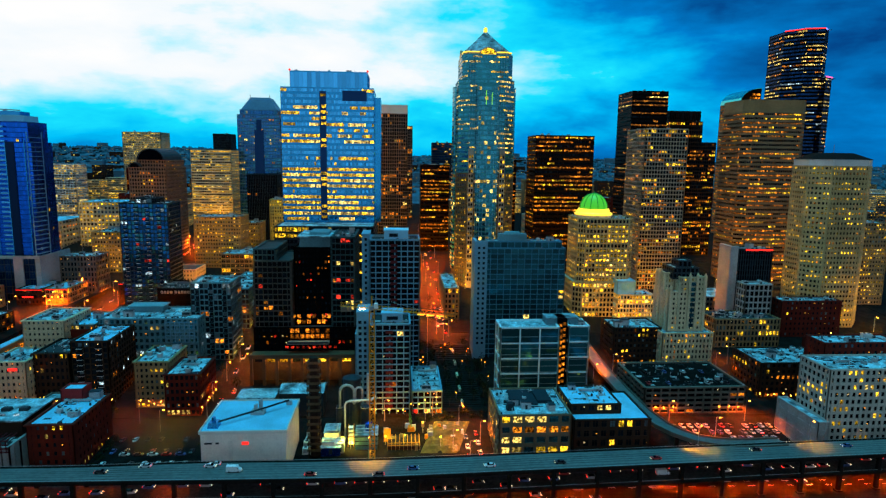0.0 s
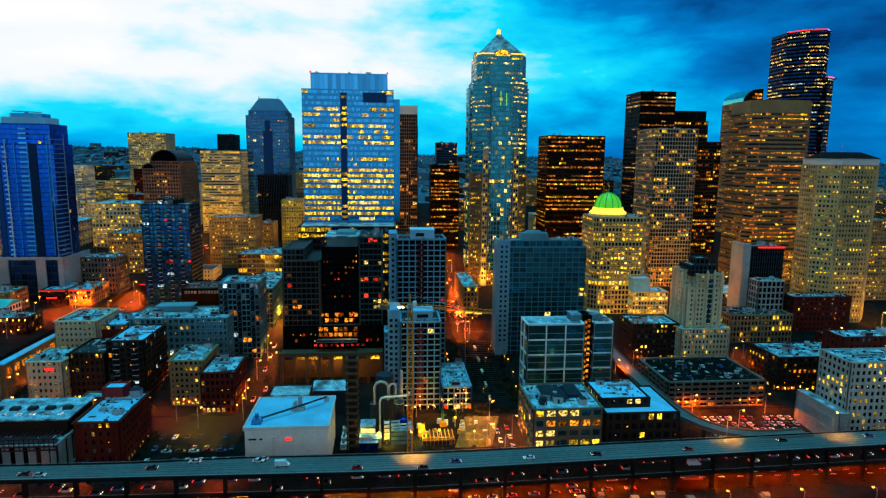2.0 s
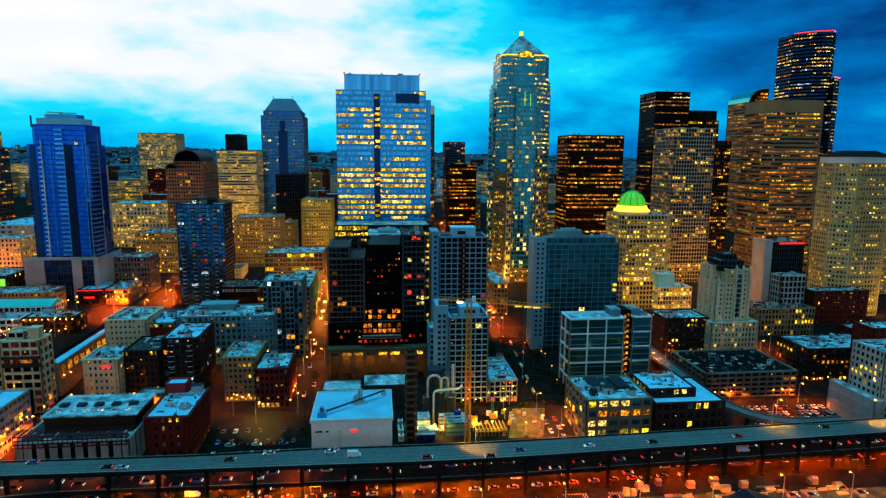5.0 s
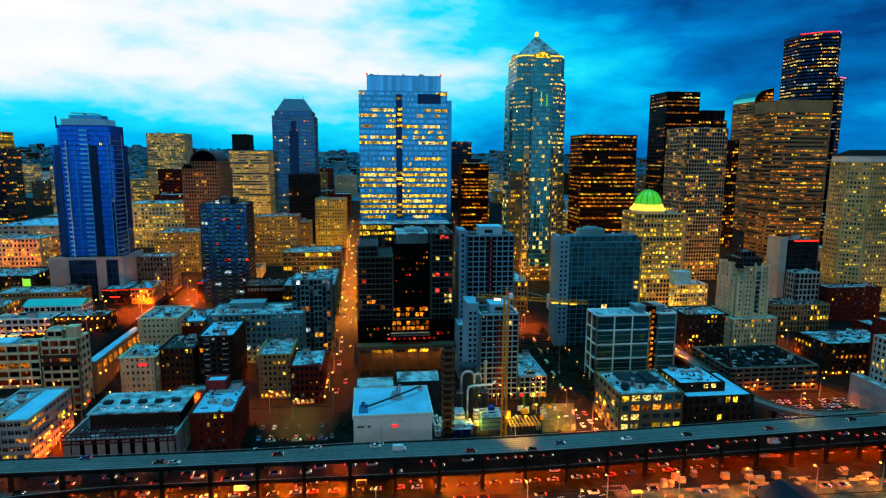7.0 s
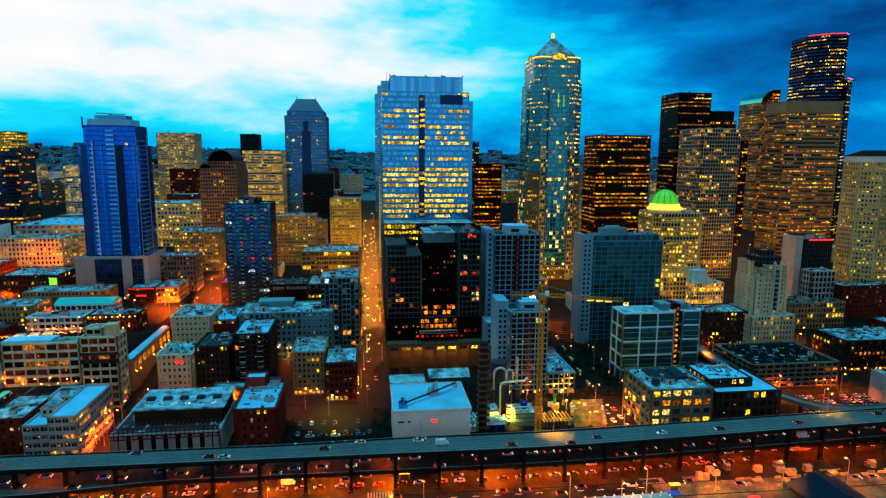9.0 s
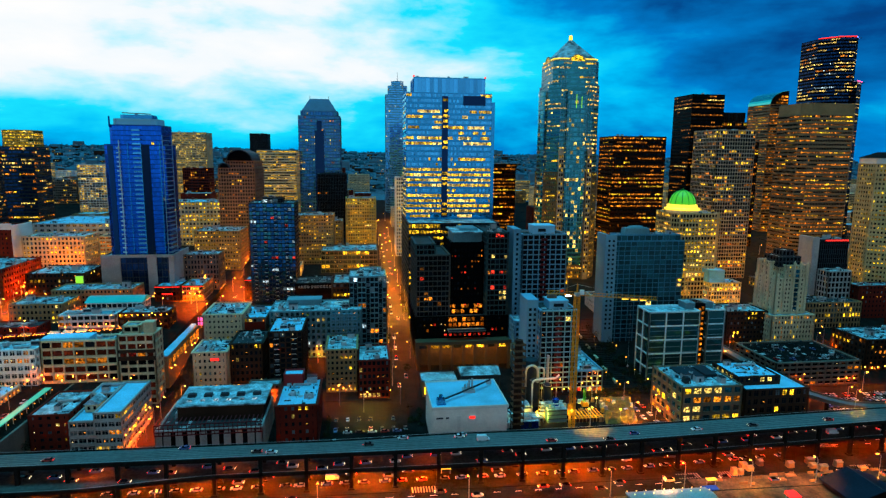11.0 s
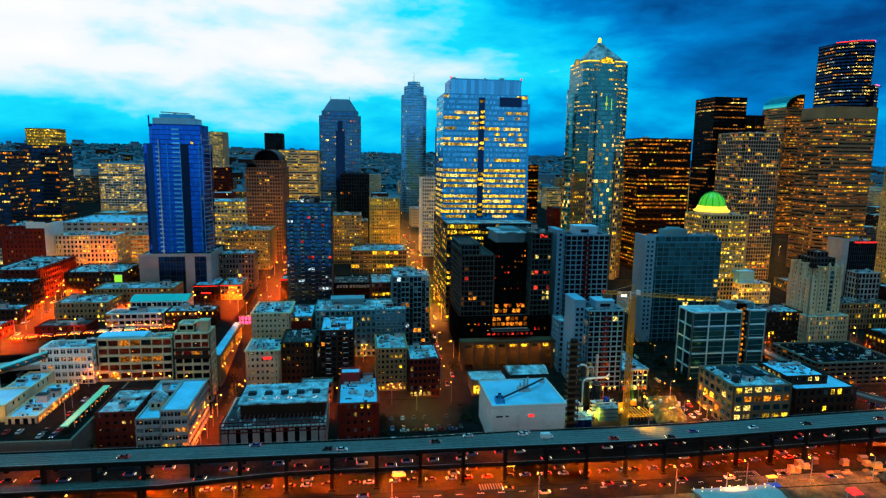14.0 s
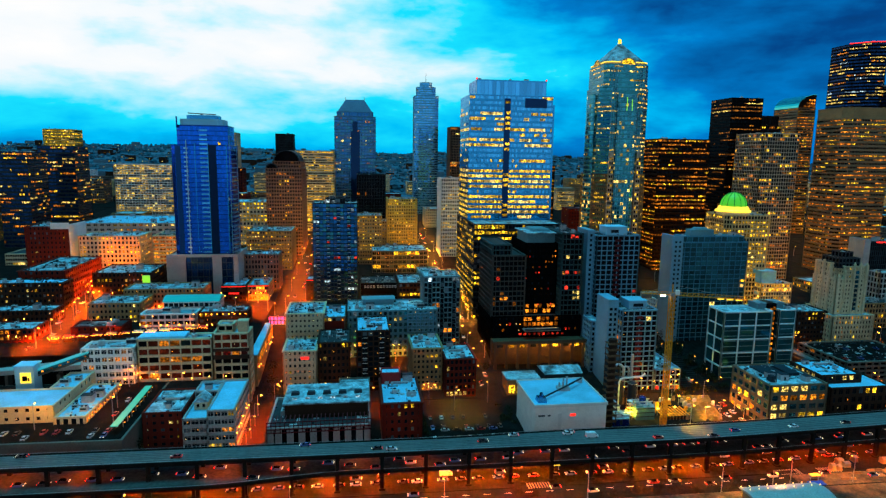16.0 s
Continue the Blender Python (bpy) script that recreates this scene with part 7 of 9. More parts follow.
def steam_yard():
    o = (-30, 264, 2)
    stack = thing("chimney", "dark lattice-clad chimney stack with platforms", "chimney", (-34.4, 266, 2))
    c = (-34.4, 266, 2)
    Geo().tube([(-34.4, 266, 2), (-34.4, 266, 49)], 2.0, 0, 14).make("flue", M["brick_brown"], stack, origin=c)
    for sx, sy in ((-2.6, -2.6), (2.6, -2.6), (2.6, 2.6), (-2.6, 2.6)):
        Geo().box(-34.4 + sx - 0.15, -34.4 + sx + 0.15, 266 + sy - 0.15, 266 + sy + 0.15, 2, 47).make("frame_post", M["brick_brown"], stack, origin=c)
    for j in range(14):
        z = 5 + j * 3.2
        Geo().box(-37.4, -31.4, 263, 269, z, z + 0.25).box(-37.4, -31.4, 263, 263.1, z + 0.25, z + 1.2).make("platform", M["stone_dark"], stack, origin=c)
    duct = thing("duct", "white curved insulated steam duct", "duct", (-23, 296, 3))
    c = (-23, 296, 3)
    arch = [(-27, 296, 17)] + [(-23.6 - 3.4 * math.cos(a), 296, 25.4 + 3.4 * math.sin(a)) for a in [math.pi * i / 8 for i in range(9)]] + [(-20.2, 296, 19)]
    Geo().tube(arch, 0.62, 0, 10).make("arch_pipe", M["unit"], duct, origin=c, smooth=True)
    arch2 = [(-19.6, 298, 19)] + [(-17.9 - 1.7 * math.cos(a), 298, 25.0 + 1.7 * math.sin(a)) for a in [math.pi * i / 6 for i in range(7)]] + [(-16.2, 298, 20)]
    Geo().tube(arch2, 0.5, 0, 8).make("arch_pipe", M["unit"], duct, origin=c, smooth=True)
    Geo().tube([(-24.3, 292, 3), (-24.3, 292, 20), (-23.6, 292, 21.6), (-22, 292, 22.2), (-11.5, 292, 22.6), (-9.5, 292, 24.5)], 0.5, 0, 10).make("riser_pipe", M["white"], duct, origin=c, smooth=True)
    for x, y, r, h in ((-14.5, 296, 2.4, 18), (-20, 301, 2.8, 19), (-27.5, 298, 1.6, 17)):
        t = thing("tank", "grey upright steel tank", "tank", (x, y, 3), "tanks")
        Geo().tube([(x, y, 2), (x, y, h), (x, y, h + 0.8)], [r, r, r * 0.4], 0, 16).make("shell", M["slate"], t, origin=(x, y, 3))
        Geo().tube([(x, y, h - 0.5), (x, y, h - 0.3)], r + 0.12, 0, 16).make("hoop", M["unit"], t, origin=(x, y, 3))
    t = thing("tank", "large dark blue storage tank", "tank", (-22, 306, 3), "tanks")
    Geo().tube([(-22, 306, 2), (-22, 306, 29), (-22, 306, 30.5)], [4.6, 4.6, 0.5], 0, 20).make("shell", M["slate"], t, origin=(-22, 306, 3))
    t = thing("chimney", "pale slim metal chimney", "chimney", (-13.5, 296, 3))
    Geo().tube([(-13.5, 300, 2), (-13.5, 300, 33)], 0.8, 0, 10).make("flue", M["unit"], t, origin=(-13.5, 296, 3))
    # rows of white plant beside the hall
    for i in range(10):
        x, y = -41.2 + (i % 2) * 3.6, 278.2 + (i // 2) * 3.5
        h = 2.4 + 0.7 * ((i * 7) % 3)
        t = thing("plant_cabinet", "white sheet-metal plant cabinet in the steam yard", "cabinet", (x, y, 3), "plant cabinets")
        Geo().box(x - 1.4, x + 1.4, y - 1.2, y + 1.2, 2, 3 + h, 0, 0.1).make("casing", M["pale_concrete" if i % 3 == 1 else "white"], t, origin=(x, y, 3))
        Geo().box(x - 1.0, x + 1.0, y - 1.26, y - 1.1, 3.2, 2.6 + h).make("door", M["unit"], t, origin=(x, y, 3))
        Geo().tube([(x, y, 2.9 + h), (x, y, 3.3 + h)], 0.7, 0, 10).make("fan", M["slate"], t, origin=(x, y, 3))
    for x0, x1, y0, y1, h, m in ((-33.5, -26.5, 284, 294, 6.5, "white"), (-34, -28, 278.5, 283, 4.5, "white"), (-27.4, -23.5, 278, 284, 4.0, "pale_concrete"), (-34, -25, 275.5, 277.5, 3.2, "navy_panel")):
        o2 = (x0, y0, 3)
        t = thing("plant_room", "pale boxed plant room with hatches and roof pipes", "plant room", o2, "plant rooms")
        Geo().box(x0, x1, y0, y1, 2, 3 + h, 0, 0.15).make("wall", M[m], t, origin=o2)
        Geo().box(x0 - 0.2, x1 + 0.2, y0 - 0.2, y1 + 0.2, 3 + h, 3.3 + h).make("roof", M["roof"], t, origin=o2)
        Geo().tube([(x0 + 1, y0 + 1, 3.7 + h), (x1 - 1, y0 + 1, 3.7 + h), (x1 - 1, y1 - 1, 3.7 + h)], 0.28, 0, 6).make("roof_pipe", M["unit"], t, origin=o2)
        Geo().box((x0 + x1) / 2 - 0.8, (x0 + x1) / 2 + 0.8, y0 - 0.06, y0 + 0.1, 3.0, 5.4).make("hatch", M["slate"], t, origin=o2)
    # clad boiler house with an open pipe gallery on top
    t = thing("boiler_house", "grey-green clad boiler house with pipe gallery under yellow floodlight", "industrial building", (-14, 286, 3))
    c = (-14, 286, 3)
    Geo().box(-18.6, -8.2, 281, 291, 2, 9.6).make("wall", M["teal"], t, origin=c)
    for k in range(3):
        Geo().box(-18.8, -8.0, 280.8, 281.1, 4.4 + k * 2.2, 4.8 + k * 2.2).make("rail", M["slate"], t, origin=c)
    for x in (-18.4, -15, -11.6, -8.4):
        Geo().box(x - 0.15, x + 0.15, 281.2, 281.5, 9.4, 12.6).make("post", M["teal"], t, origin=c)
    Geo().box(-18.8, -8.0, 280.9, 291.2, 9.6, 9.9).make("roof", M["roof"], t, origin=c)
    for k in range(5):
        Geo().tube([(-18.6, 282.4 + 1.8 * k, 10.6 + (k % 2) * 0.9), (-8.2, 282.4 + 1.8 * k, 10.6 + (k % 2) * 0.9)], 0.32, 0, 8).make("pipe", M["unit"], t, origin=c)
    Geo().tube([(-12.5, 287, 9.9), (-12.5, 287, 13.2), (-12.5, 287, 13.8)], [1.9, 1.9, 0.6], 0, 14).make("drum", M["navy_panel"], t, origin=c)
    t = thing("ladder_tower", "yellow-lit steel stair tower in the plant yard", "stair tower", (-20.6, 285, 3))
    for z in range(4, 13, 2):
        Geo().box(-22, -19.4, 283.6, 286.4, z, z + 0.15).make("landing", M["pale_metal"], t, origin=(-20.6, 285, 3))
    for x, y in ((-22, 283.6), (-19.5, 283.6), (-22, 286.3), (-19.5, 286.3)):
        Geo().box(x - 0.1, x + 0.1, y - 0.1, y + 0.1, 2, 13).make("post", M["yellow"], t, origin=(-20.6, 285, 3))
    for x, y, z, p in ((-20.7, 281.4, 7, 6000), (-24.5, 281, 8.5, 5000), (-4.4, 285, 7, 7000), (5, 284, 8, 5000), (22, 282, 8, 3000), (-35, 281, 8, 2500), (14, 296, 9, 3500)):
        t = thing("floodlight", "yellow work floodlight on a short mast", "floodlight", (x, y, 3), "floodlights")
        Geo().tube([(x, y, 2.0), (x, y, z)], 0.1, 0, 6).make("mast", M["steel"], t, origin=(x, y, 3))
        Geo().box(x - 0.5, x + 0.5, y - 0.25, y + 0.25, z, z + 0.6, 0, 0.1).make("lens", M["e_yel"], t, "glowing yellow lens", (x, y, 3))
        d = bpy.data.lights.new("flood", "POINT")
        d.energy, d.color, d.shadow_soft_size = p, (1.0, 0.70, 0.06), 0.5
        new("flood", d).location = (x + 0.3, y - 0.9, z + 0.3)


def annexes():
    o = (-46, 305, 4)
    b = thing("shed", "low dark blue shed with shallow gabled roof", "shed", o)
    Geo().box(-57, -35, 303.5, 318, 3, 17).make("wall", M["slate"], b, origin=o)
    Geo().hexa([(-57.5, 303, 16.9), (-34.5, 303, 16.9), (-34.5, 318.5, 16.9), (-57.5, 318.5, 16.9), (-57.5, 309, 19.3), (-34.5, 309, 19.3), (-34.5, 312, 19.3), (-57.5, 312, 19.3)]).make("roof", M["roof"], b, origin=o)
    b = thing("loading_dock", "yellow-lit low loading dock with flat roof", "dock", (-70, 305, 4))
    c = (-70, 305, 4)
    Geo().box(-79, -60, 304, 316, 3, 13.8).make("wall", M["tan"], b, origin=c)
    Geo().box(-79.5, -59.5, 303.2, 316.5, 13.8, 14.5).make("roof", M["roof"], b, origin=c)
    for i in range(4):
        Geo().box(-78 + i * 4.6, -74.6 + i * 4.6, 303.6, 303.95, 6, 10.5).make("bay_door", M["l_yel"], b, origin=c)
    b = thing("colonnade", "stone retaining colonnade with orange-lit arches below the hotel", "colonnade", (-50, 340, 8))
    c = (-50, 340, 8)
    Geo().box(-80, -21, 341, 345.6, 6, 26).box(-80, -21, 334.5, 341, 25.4, 26.4).box(-80.2, -20.8, 334.2, 334.8, 25, 27.3).make("wall", M["stone_dark"], b, origin=c)
    for i in range(9):
        x = -79 + i * 7.1
        Geo().box(x - 0.8, x + 0.8, 334.6, 336.2, 6, 25.5).make("pier", M["stone_dark"], b, origin=c)
    for i in range(8):
        x = -75.4 + i * 7.1
        Geo().box(x - 2.6, x + 2.6, 340.6, 340.95, 21.2, 23.4).make("lit_window", M["l_yel"] if i % 3 else M["g_dark"], b, origin=c)
    li = bpy.data.lights.new("colonnade_light", "AREA")
    li.energy, li.color, li.shape, li.size, li.size_y = 8000, (1, 0.42, 0.06), "RECTANGLE", 50, 1.0
    q = new("colonnade_light", li)
    q.matrix_world = look((-50, 338, 25.2), (-50, 338, 0))


def tower_crane():
    o = (-8, 259, 2)
    b = thing("tower_crane", "tall yellow lattice tower crane with floodlit jib", "crane", o)
    mast = Geo()
    h = 1.05
    for sx in (-h, h):
        for sy in (-h, h):
            mast.box(-8 + sx - 0.2, -8 + sx + 0.2, 259 + sy - 0.2, 259 + sy + 0.2, 1.5, 73)
    for j in range(36):
        z = 2 + j * 2.0
        s = 1 if j % 2 else -1
        mast.beam((-8 - h * s, 259 - h, z), (-8 + h * s, 259 - h, z + 2), 0.2, 0.2)
        mast.beam((-8 - h, 259 - h * s, z), (-8 - h, 259 + h * s, z + 2), 0.2, 0.2)
        mast.beam((-8 - h, 259 - h, z), (-8 + h, 259 - h, z), 0.2, 0.2)
        mast.beam((-8 + h, 259 - h * s, z), (-8 + h, 259 + h * s, z + 2), 0.2, 0.2)
    mast.make("mast", M["yellow"], b, origin=o)
    Geo().box(-10.5, -5.5, 256.5, 261.5, 0.5, 2).make("footing", M["concrete"], b, origin=o)
    a0, a1 = Vector((-22, 263.6, 73.6)), Vector((27, 246.2, 73.2))
    jib = Geo()
    n = 24
    side = Vector((0.34, 0.94, 0)) * 0.7
    for k in range(n):
        p, q = a0.lerp(a1, k / n), a0.lerp(a1, (k + 1) / n)
        up = Vector((0, 0, 1.5))
        jib.beam(p - side, q - side, 0.16, 0.16).beam(p + side, q + side, 0.16, 0.16).beam(p + up, q + up, 0.16, 0.16)
        jib.beam(p - side, (p + q) / 2 + up, 0.09, 0.09).beam((p + q) / 2 + up, q - side, 0.09, 0.09).beam(p + side, (p + q) / 2 + up, 0.09, 0.09)
    arm = jib.make("jib", M["yellow"], b, "yellow lattice jib", o)
    Geo().tube([(-8, 259, 73), (-8, 259, 74.6)], 1.5, 0, 12).make("slewing_ring", M["steel"], b, origin=o)
    Geo().box(-7, -5.2, 256.6, 258.4, 74, 76.2, 0, 0.1).make("cab", M["white"], b, "white operator's cab", o)
    for k in range(3):
        Geo().box(-21.8 + k * 1.6, -20.4 + k * 1.6, 262.2, 264, 71.2, 73.2).make("counterweight", M["concrete"], b, origin=o)
    Geo().beam((-8, 259, 74), (-8, 259, 79), 0.5, 0.5).make("peak", M["yellow"], b, origin=o)
    for e in ((-20, 263, 74), (14, 250.8, 74.6)):
        Geo().tube([(-8, 259, 78.8), e], 0.06, 0, 4).make("tie_cable", M["steel"], b, origin=o)
    Geo().tube([(16, 250.2, 73), (16, 250.2, 40)], 0.05, 0, 4).box(15.7, 16.3, 249.9, 250.5, 39, 40).make("hoist_rope", M["steel"], b, origin=o)
    for f in (0.72, 0.80, 0.88):
        p = a0.lerp(a1, f)
        Geo().box(p.x - 1.6, p.x + 1.6, p.y - 0.3, p.y + 0.3, p.z - 0.75, p.z - 0.25).make("work_light", M["e_yel"], arm, "yellow lamps under the jib", o)
    p = a0.lerp(a1, 0.2)
    Geo().box(p.x - 1.3, p.x + 1.3, p.y - 0.3, p.y + 0.3, p.z - 0.9, p.z - 0.3).make("work_light", M["e_white"], arm, origin=o)


def construction_site():
    g, n = Geo(), 14
    for j in range(n + 1):
        for i in range(n + 1):
            y = 277 + j * 2.1
            x = 12 + i * 1.3 + j * 0.6
            edge = min(i, j, n - i, n - j)
            g.v.append((x, y, land(0, y) + (0.05 if edge == 0 else 0.8 + 1.6 * noise.noise((x / 4, y / 4, 0)) + edge * 0.15)))
    for j in range(n):
        for i in range(n):
            k = j * (n + 1) + i
            g.f.append((k, k + 1, k + n + 2, k + n + 1))
            g.m.append(0)
    tagged(g.make("earth_mound", M["earth"], label="heaped yellow-brown earth on the building site", kind="stuff"), category="earth")
    rng = random.Random(3)
    c = (4, 286, 3)
    t = thing("formwork", "timber and steel formwork over an excavation", "formwork", c)
    for k in range(9):
        x = -3.4 + k * 1.9
        Geo().box(x, x + 0.22, 280, 292, 4.6, 5.0).make("joist", M["yellow"], t, origin=c)
        Geo().box(x, x + 0.2, 280, 280.2, 2, 6.4).make("post", M["tan"], t, origin=c)
    for z in (5.0, 6.2):
        Geo().box(-3.6, 12.2, 279.9, 280.05, z, z + 0.14).make("rail", M["yellow"], t, origin=c)
    Geo().box(-3.4, 12, 280.3, 292, 2, 4.4).make("shutter", M["brick_brown"], t, origin=c)
    h = thing("hoarding", "tall yellow-painted site hoarding under a floodlight", "hoarding", (-3.4, 288, 3))
    Geo().box(-5.2, -2.0, 288, 288.3, 2, 9.6).make("panel", M["yellow"], h, origin=(-3.4, 288, 3))
    for x in (-5.0, -2.4):
        Geo().box(x, x + 0.25, 288.3, 288.6, 2, 9.8).make("post", M["tan"], h, origin=(-3.4, 288, 3))
    for k in range(18):
        x, y = rng.uniform(-6, 34), rng.uniform(276.5, 302)
        z = land(0, y)
        t = thing("building_material", "crate of building material on the site", "stack", (x, y, z), "building materials")
        w, d, hh = rng.uniform(1, 3), rng.uniform(0.8, 1.6), rng.uniform(0.6, 1.8)
        q = Geo().box(x - w / 2, x + w / 2, y - d / 2, y + d / 2, z - 0.2, z + 1.2 + hh, 0, 0.15)
        q.make("crate", M[rng.choice(("tan", "yellow", "pale_concrete", "steel", "white"))], t, origin=(x, y, z))
    c = (8, 298, 3)
    t = thing("piling_rig", "green lattice piling rig on tracks", "rig", c)
    m = Geo()
    for sx in (-0.5, 0.5):
        for sy in (-0.5, 0.5):
            m.beam((8 + sx, 298 + sy, 4), (7.4 + sx * 0.6, 298 + sy * 0.6, 14), 0.16, 0.16)
    for k in range(8):
        z = 4.5 + k * 1.2
        e = 0.45 if k % 2 else -0.45
        m.beam((8 - e, 297.5, z), (8 + e, 297.5, z + 1.2), 0.1, 0.1)
    m.make("mast", M["copper"], t, "green lattice mast", c)
    Geo().box(6.4, 10, 296.6, 300.2, 3.9, 6.0, 0, 0.3).make("cab", M["yellow"], t, origin=c)
    for y in (296.2, 300):
        Geo().box(5.8, 10.6, y, y + 0.8, 2.6, 3.9, 0, 0.2).make("track", M["rubber"], t, origin=c)


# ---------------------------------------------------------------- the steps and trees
# pale steps painted near black, with the shade between the towers in the colour
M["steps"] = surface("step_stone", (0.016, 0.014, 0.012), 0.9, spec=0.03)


def grand_steps():
    o = (37, 330, 4)
    b = thing("grand_steps", "broad pale stone stairway with landings", "stairs", o, kind="structure")
    y, z = 306.0, land(0, 306)
    k = 0
    while y < 384:
        top = land(0, y + 2.4) + 0.35
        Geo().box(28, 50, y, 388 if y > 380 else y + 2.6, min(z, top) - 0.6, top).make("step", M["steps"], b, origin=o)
        y += 2.4
    for i in range(5):
        yy = 312 + i * 15
        Geo().box(38.4, 39.6, yy, yy + 6, land(0, yy), land(0, yy) + 2.1).make("planter", M["cream"], b, origin=o)


def tree_mesh(seed, h, r):
    """Tapered trunk with limbs, and a crown of many small leaf clumps with gaps."""
    rng = random.Random(seed)
    e = thing("street_tree", "small dark street tree in sparse leaf", "tree", (-222, 262 + seed * 8, land(0, 262 + seed * 8)), "street trees")
    t = Geo()
    t.tube([(0, 0, -0.3), (0.1, 0, h * 0.3), (0, 0.1, h * 0.6)], [0.22, 0.16, 0.1], 0, 6)
    tips = []
    for i in range(7):
        a = 2 * math.pi * i / 7 + rng.random()
        q = Vector((math.cos(a) * r * rng.uniform(0.4, 0.8), math.sin(a) * r * rng.uniform(0.4, 0.8), h * rng.uniform(0.6, 0.95)))
        t.tube([(0, 0, h * rng.uniform(0.3, 0.55)), tuple(q * 0.6 + Vector((0, 0, h * 0.12))), tuple(q)], [0.09, 0.06, 0.02], 0, 4)
        tips.append(q)
    t.make("trunk", M["bark"], e)
    c = Geo()
    for q in tips + [Vector((0, 0, h * 0.9))]:
        for k in range(26):
            p = q + Vector((rng.gauss(0, 0.35 * r), rng.gauss(0, 0.35 * r), rng.gauss(0, 0.12 * h)))
            u = Vector((rng.uniform(-1, 1), rng.uniform(-1, 1), rng.uniform(-1, 1))).normalized() * rng.uniform(0.18, 0.42)
            v = u.cross(Vector((rng.uniform(-1, 1), rng.uniform(-1, 1), rng.uniform(-1, 1)))).normalized() * rng.uniform(0.18, 0.42)
            c.face([p - u, p - v * 0.8, p + u, p + v])
            c.face([p - u * 0.5 + v, p + u.cross(v), p + u * 0.6 - v * 0.4])
    c.make("crown", M["leaf"], e, kind="stuff")
    return e


TREES = [tree_mesh(1, 8.0, 2.6), tree_mesh(2, 6.5, 2.2)]


def plant_trees():
    rng = random.Random(21)
    spots = [(32 + (i % 2) * 14, 312 + i * 6) for i in range(12)] + [(52, 335), (51, 352), (52, 322)]
    spots += [(-225, 254), (-228, 258), (-223, 259), (-209, 305), (-212, 318), (-213, 335), (-226, 300), (-140, 301.5), (-86, 330), (-98, 345), (-96, 372), (118, 300), (116, 330), (112, 296)]
    spots += [(-268, 252), (-265, 257), (-262, 254)]
    spots += [(x, y) for x in (-96.2, -81.8) for y in (415, 432, 450, 470)] + [(27, 420), (27, 440), (27, 460), (41.5, 415)]
    for x, y in spots:
        z = land(x, y) + (0.1 if y > 300 else 0)
        copy_thing(rng.choice(TREES), pose(x, y, z, 0, 0, rng.uniform(0, 360)) )


def shrubbery():
    """Dark planting on the terraces beside the steps and along the lot edges."""
    rng = random.Random(44)
    g = Geo()
    for x0, x1, y0, y1, n, h in ((15, 27, 331, 388, 60, 5.0), (50.5, 58.5, 300, 365, 46, 5.5), (29, 49, 300, 306, 16, 3.5), (36.5, 41, 306, 384, 34, 4.0), (110, 120, 300, 386, 46, 5.0), (14, 30, 296, 304, 14, 3.5), (-88, -81, 250, 292, 14, 3.0), (-131, -129, 255, 287, 10, 3.0)):
        for _ in range(n):
            x, y = rng.uniform(x0, x1), rng.uniform(y0, y1)
            z, r, hh = land(x, y), rng.uniform(1.0, 2.2), rng.uniform(0.4, 1.0) * h
            for _ in range(46):
                a, q, k = rng.uniform(0, 6.283), rng.random() ** 0.5 * r, rng.random()
                c = Vector((x + q * math.cos(a), y + q * math.sin(a), z + hh * (0.1 + 0.9 * k * (1 - 0.5 * (q / r) ** 2))))
                u = Vector((rng.uniform(-1, 1), rng.uniform(-1, 1), rng.uniform(-0.6, 0.6))).normalized() * rng.uniform(0.25, 0.55)
                v = u.cross(Vector((rng.uniform(-1, 1), rng.uniform(-1, 1), rng.uniform(-1, 1)))).normalized() * rng.uniform(0.2, 0.45)
                g.face([c - u, c - v, c + u, c + v * 0.8])
    tagged(g.make("shrubbery", M["leaf"], label="dark shrubs on the terraces beside the steps", kind="stuff"), category="shrubs")


def garden_lamps():
    rng = random.Random(45)
    for i in range(22):
        x, y = rng.choice((rng.uniform(16, 27), rng.uniform(29, 49), rng.uniform(51, 58))), rng.uniform(304, 386)
        z = land(x, y) + 0.3
        e = thing("garden_lamp", "small orange post lamp on the terraces", "lamp", (x, y, z), "garden lamps")
        Geo().tube([(x, y, z - 0.5), (x, y, z + 3.0)], 0.07, 0, 5).make("post", M["steel"], e, origin=(x, y, z))
        Geo().tube([(x, y, z + 2.95), (x, y, z + 3.2), (x, y, z + 3.5)], [0.12, 0.26, 0.08], 0, 8).make("globe", M["e_bulb"], e, "glowing orange globe", (x, y, z))


power_house()
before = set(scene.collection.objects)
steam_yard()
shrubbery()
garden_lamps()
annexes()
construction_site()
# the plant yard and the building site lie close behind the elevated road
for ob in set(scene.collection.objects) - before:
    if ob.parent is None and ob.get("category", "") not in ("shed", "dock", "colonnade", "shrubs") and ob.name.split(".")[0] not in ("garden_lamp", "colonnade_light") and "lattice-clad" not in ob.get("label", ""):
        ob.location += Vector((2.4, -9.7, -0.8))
tower_crane()
grand_steps()
plant_trees()


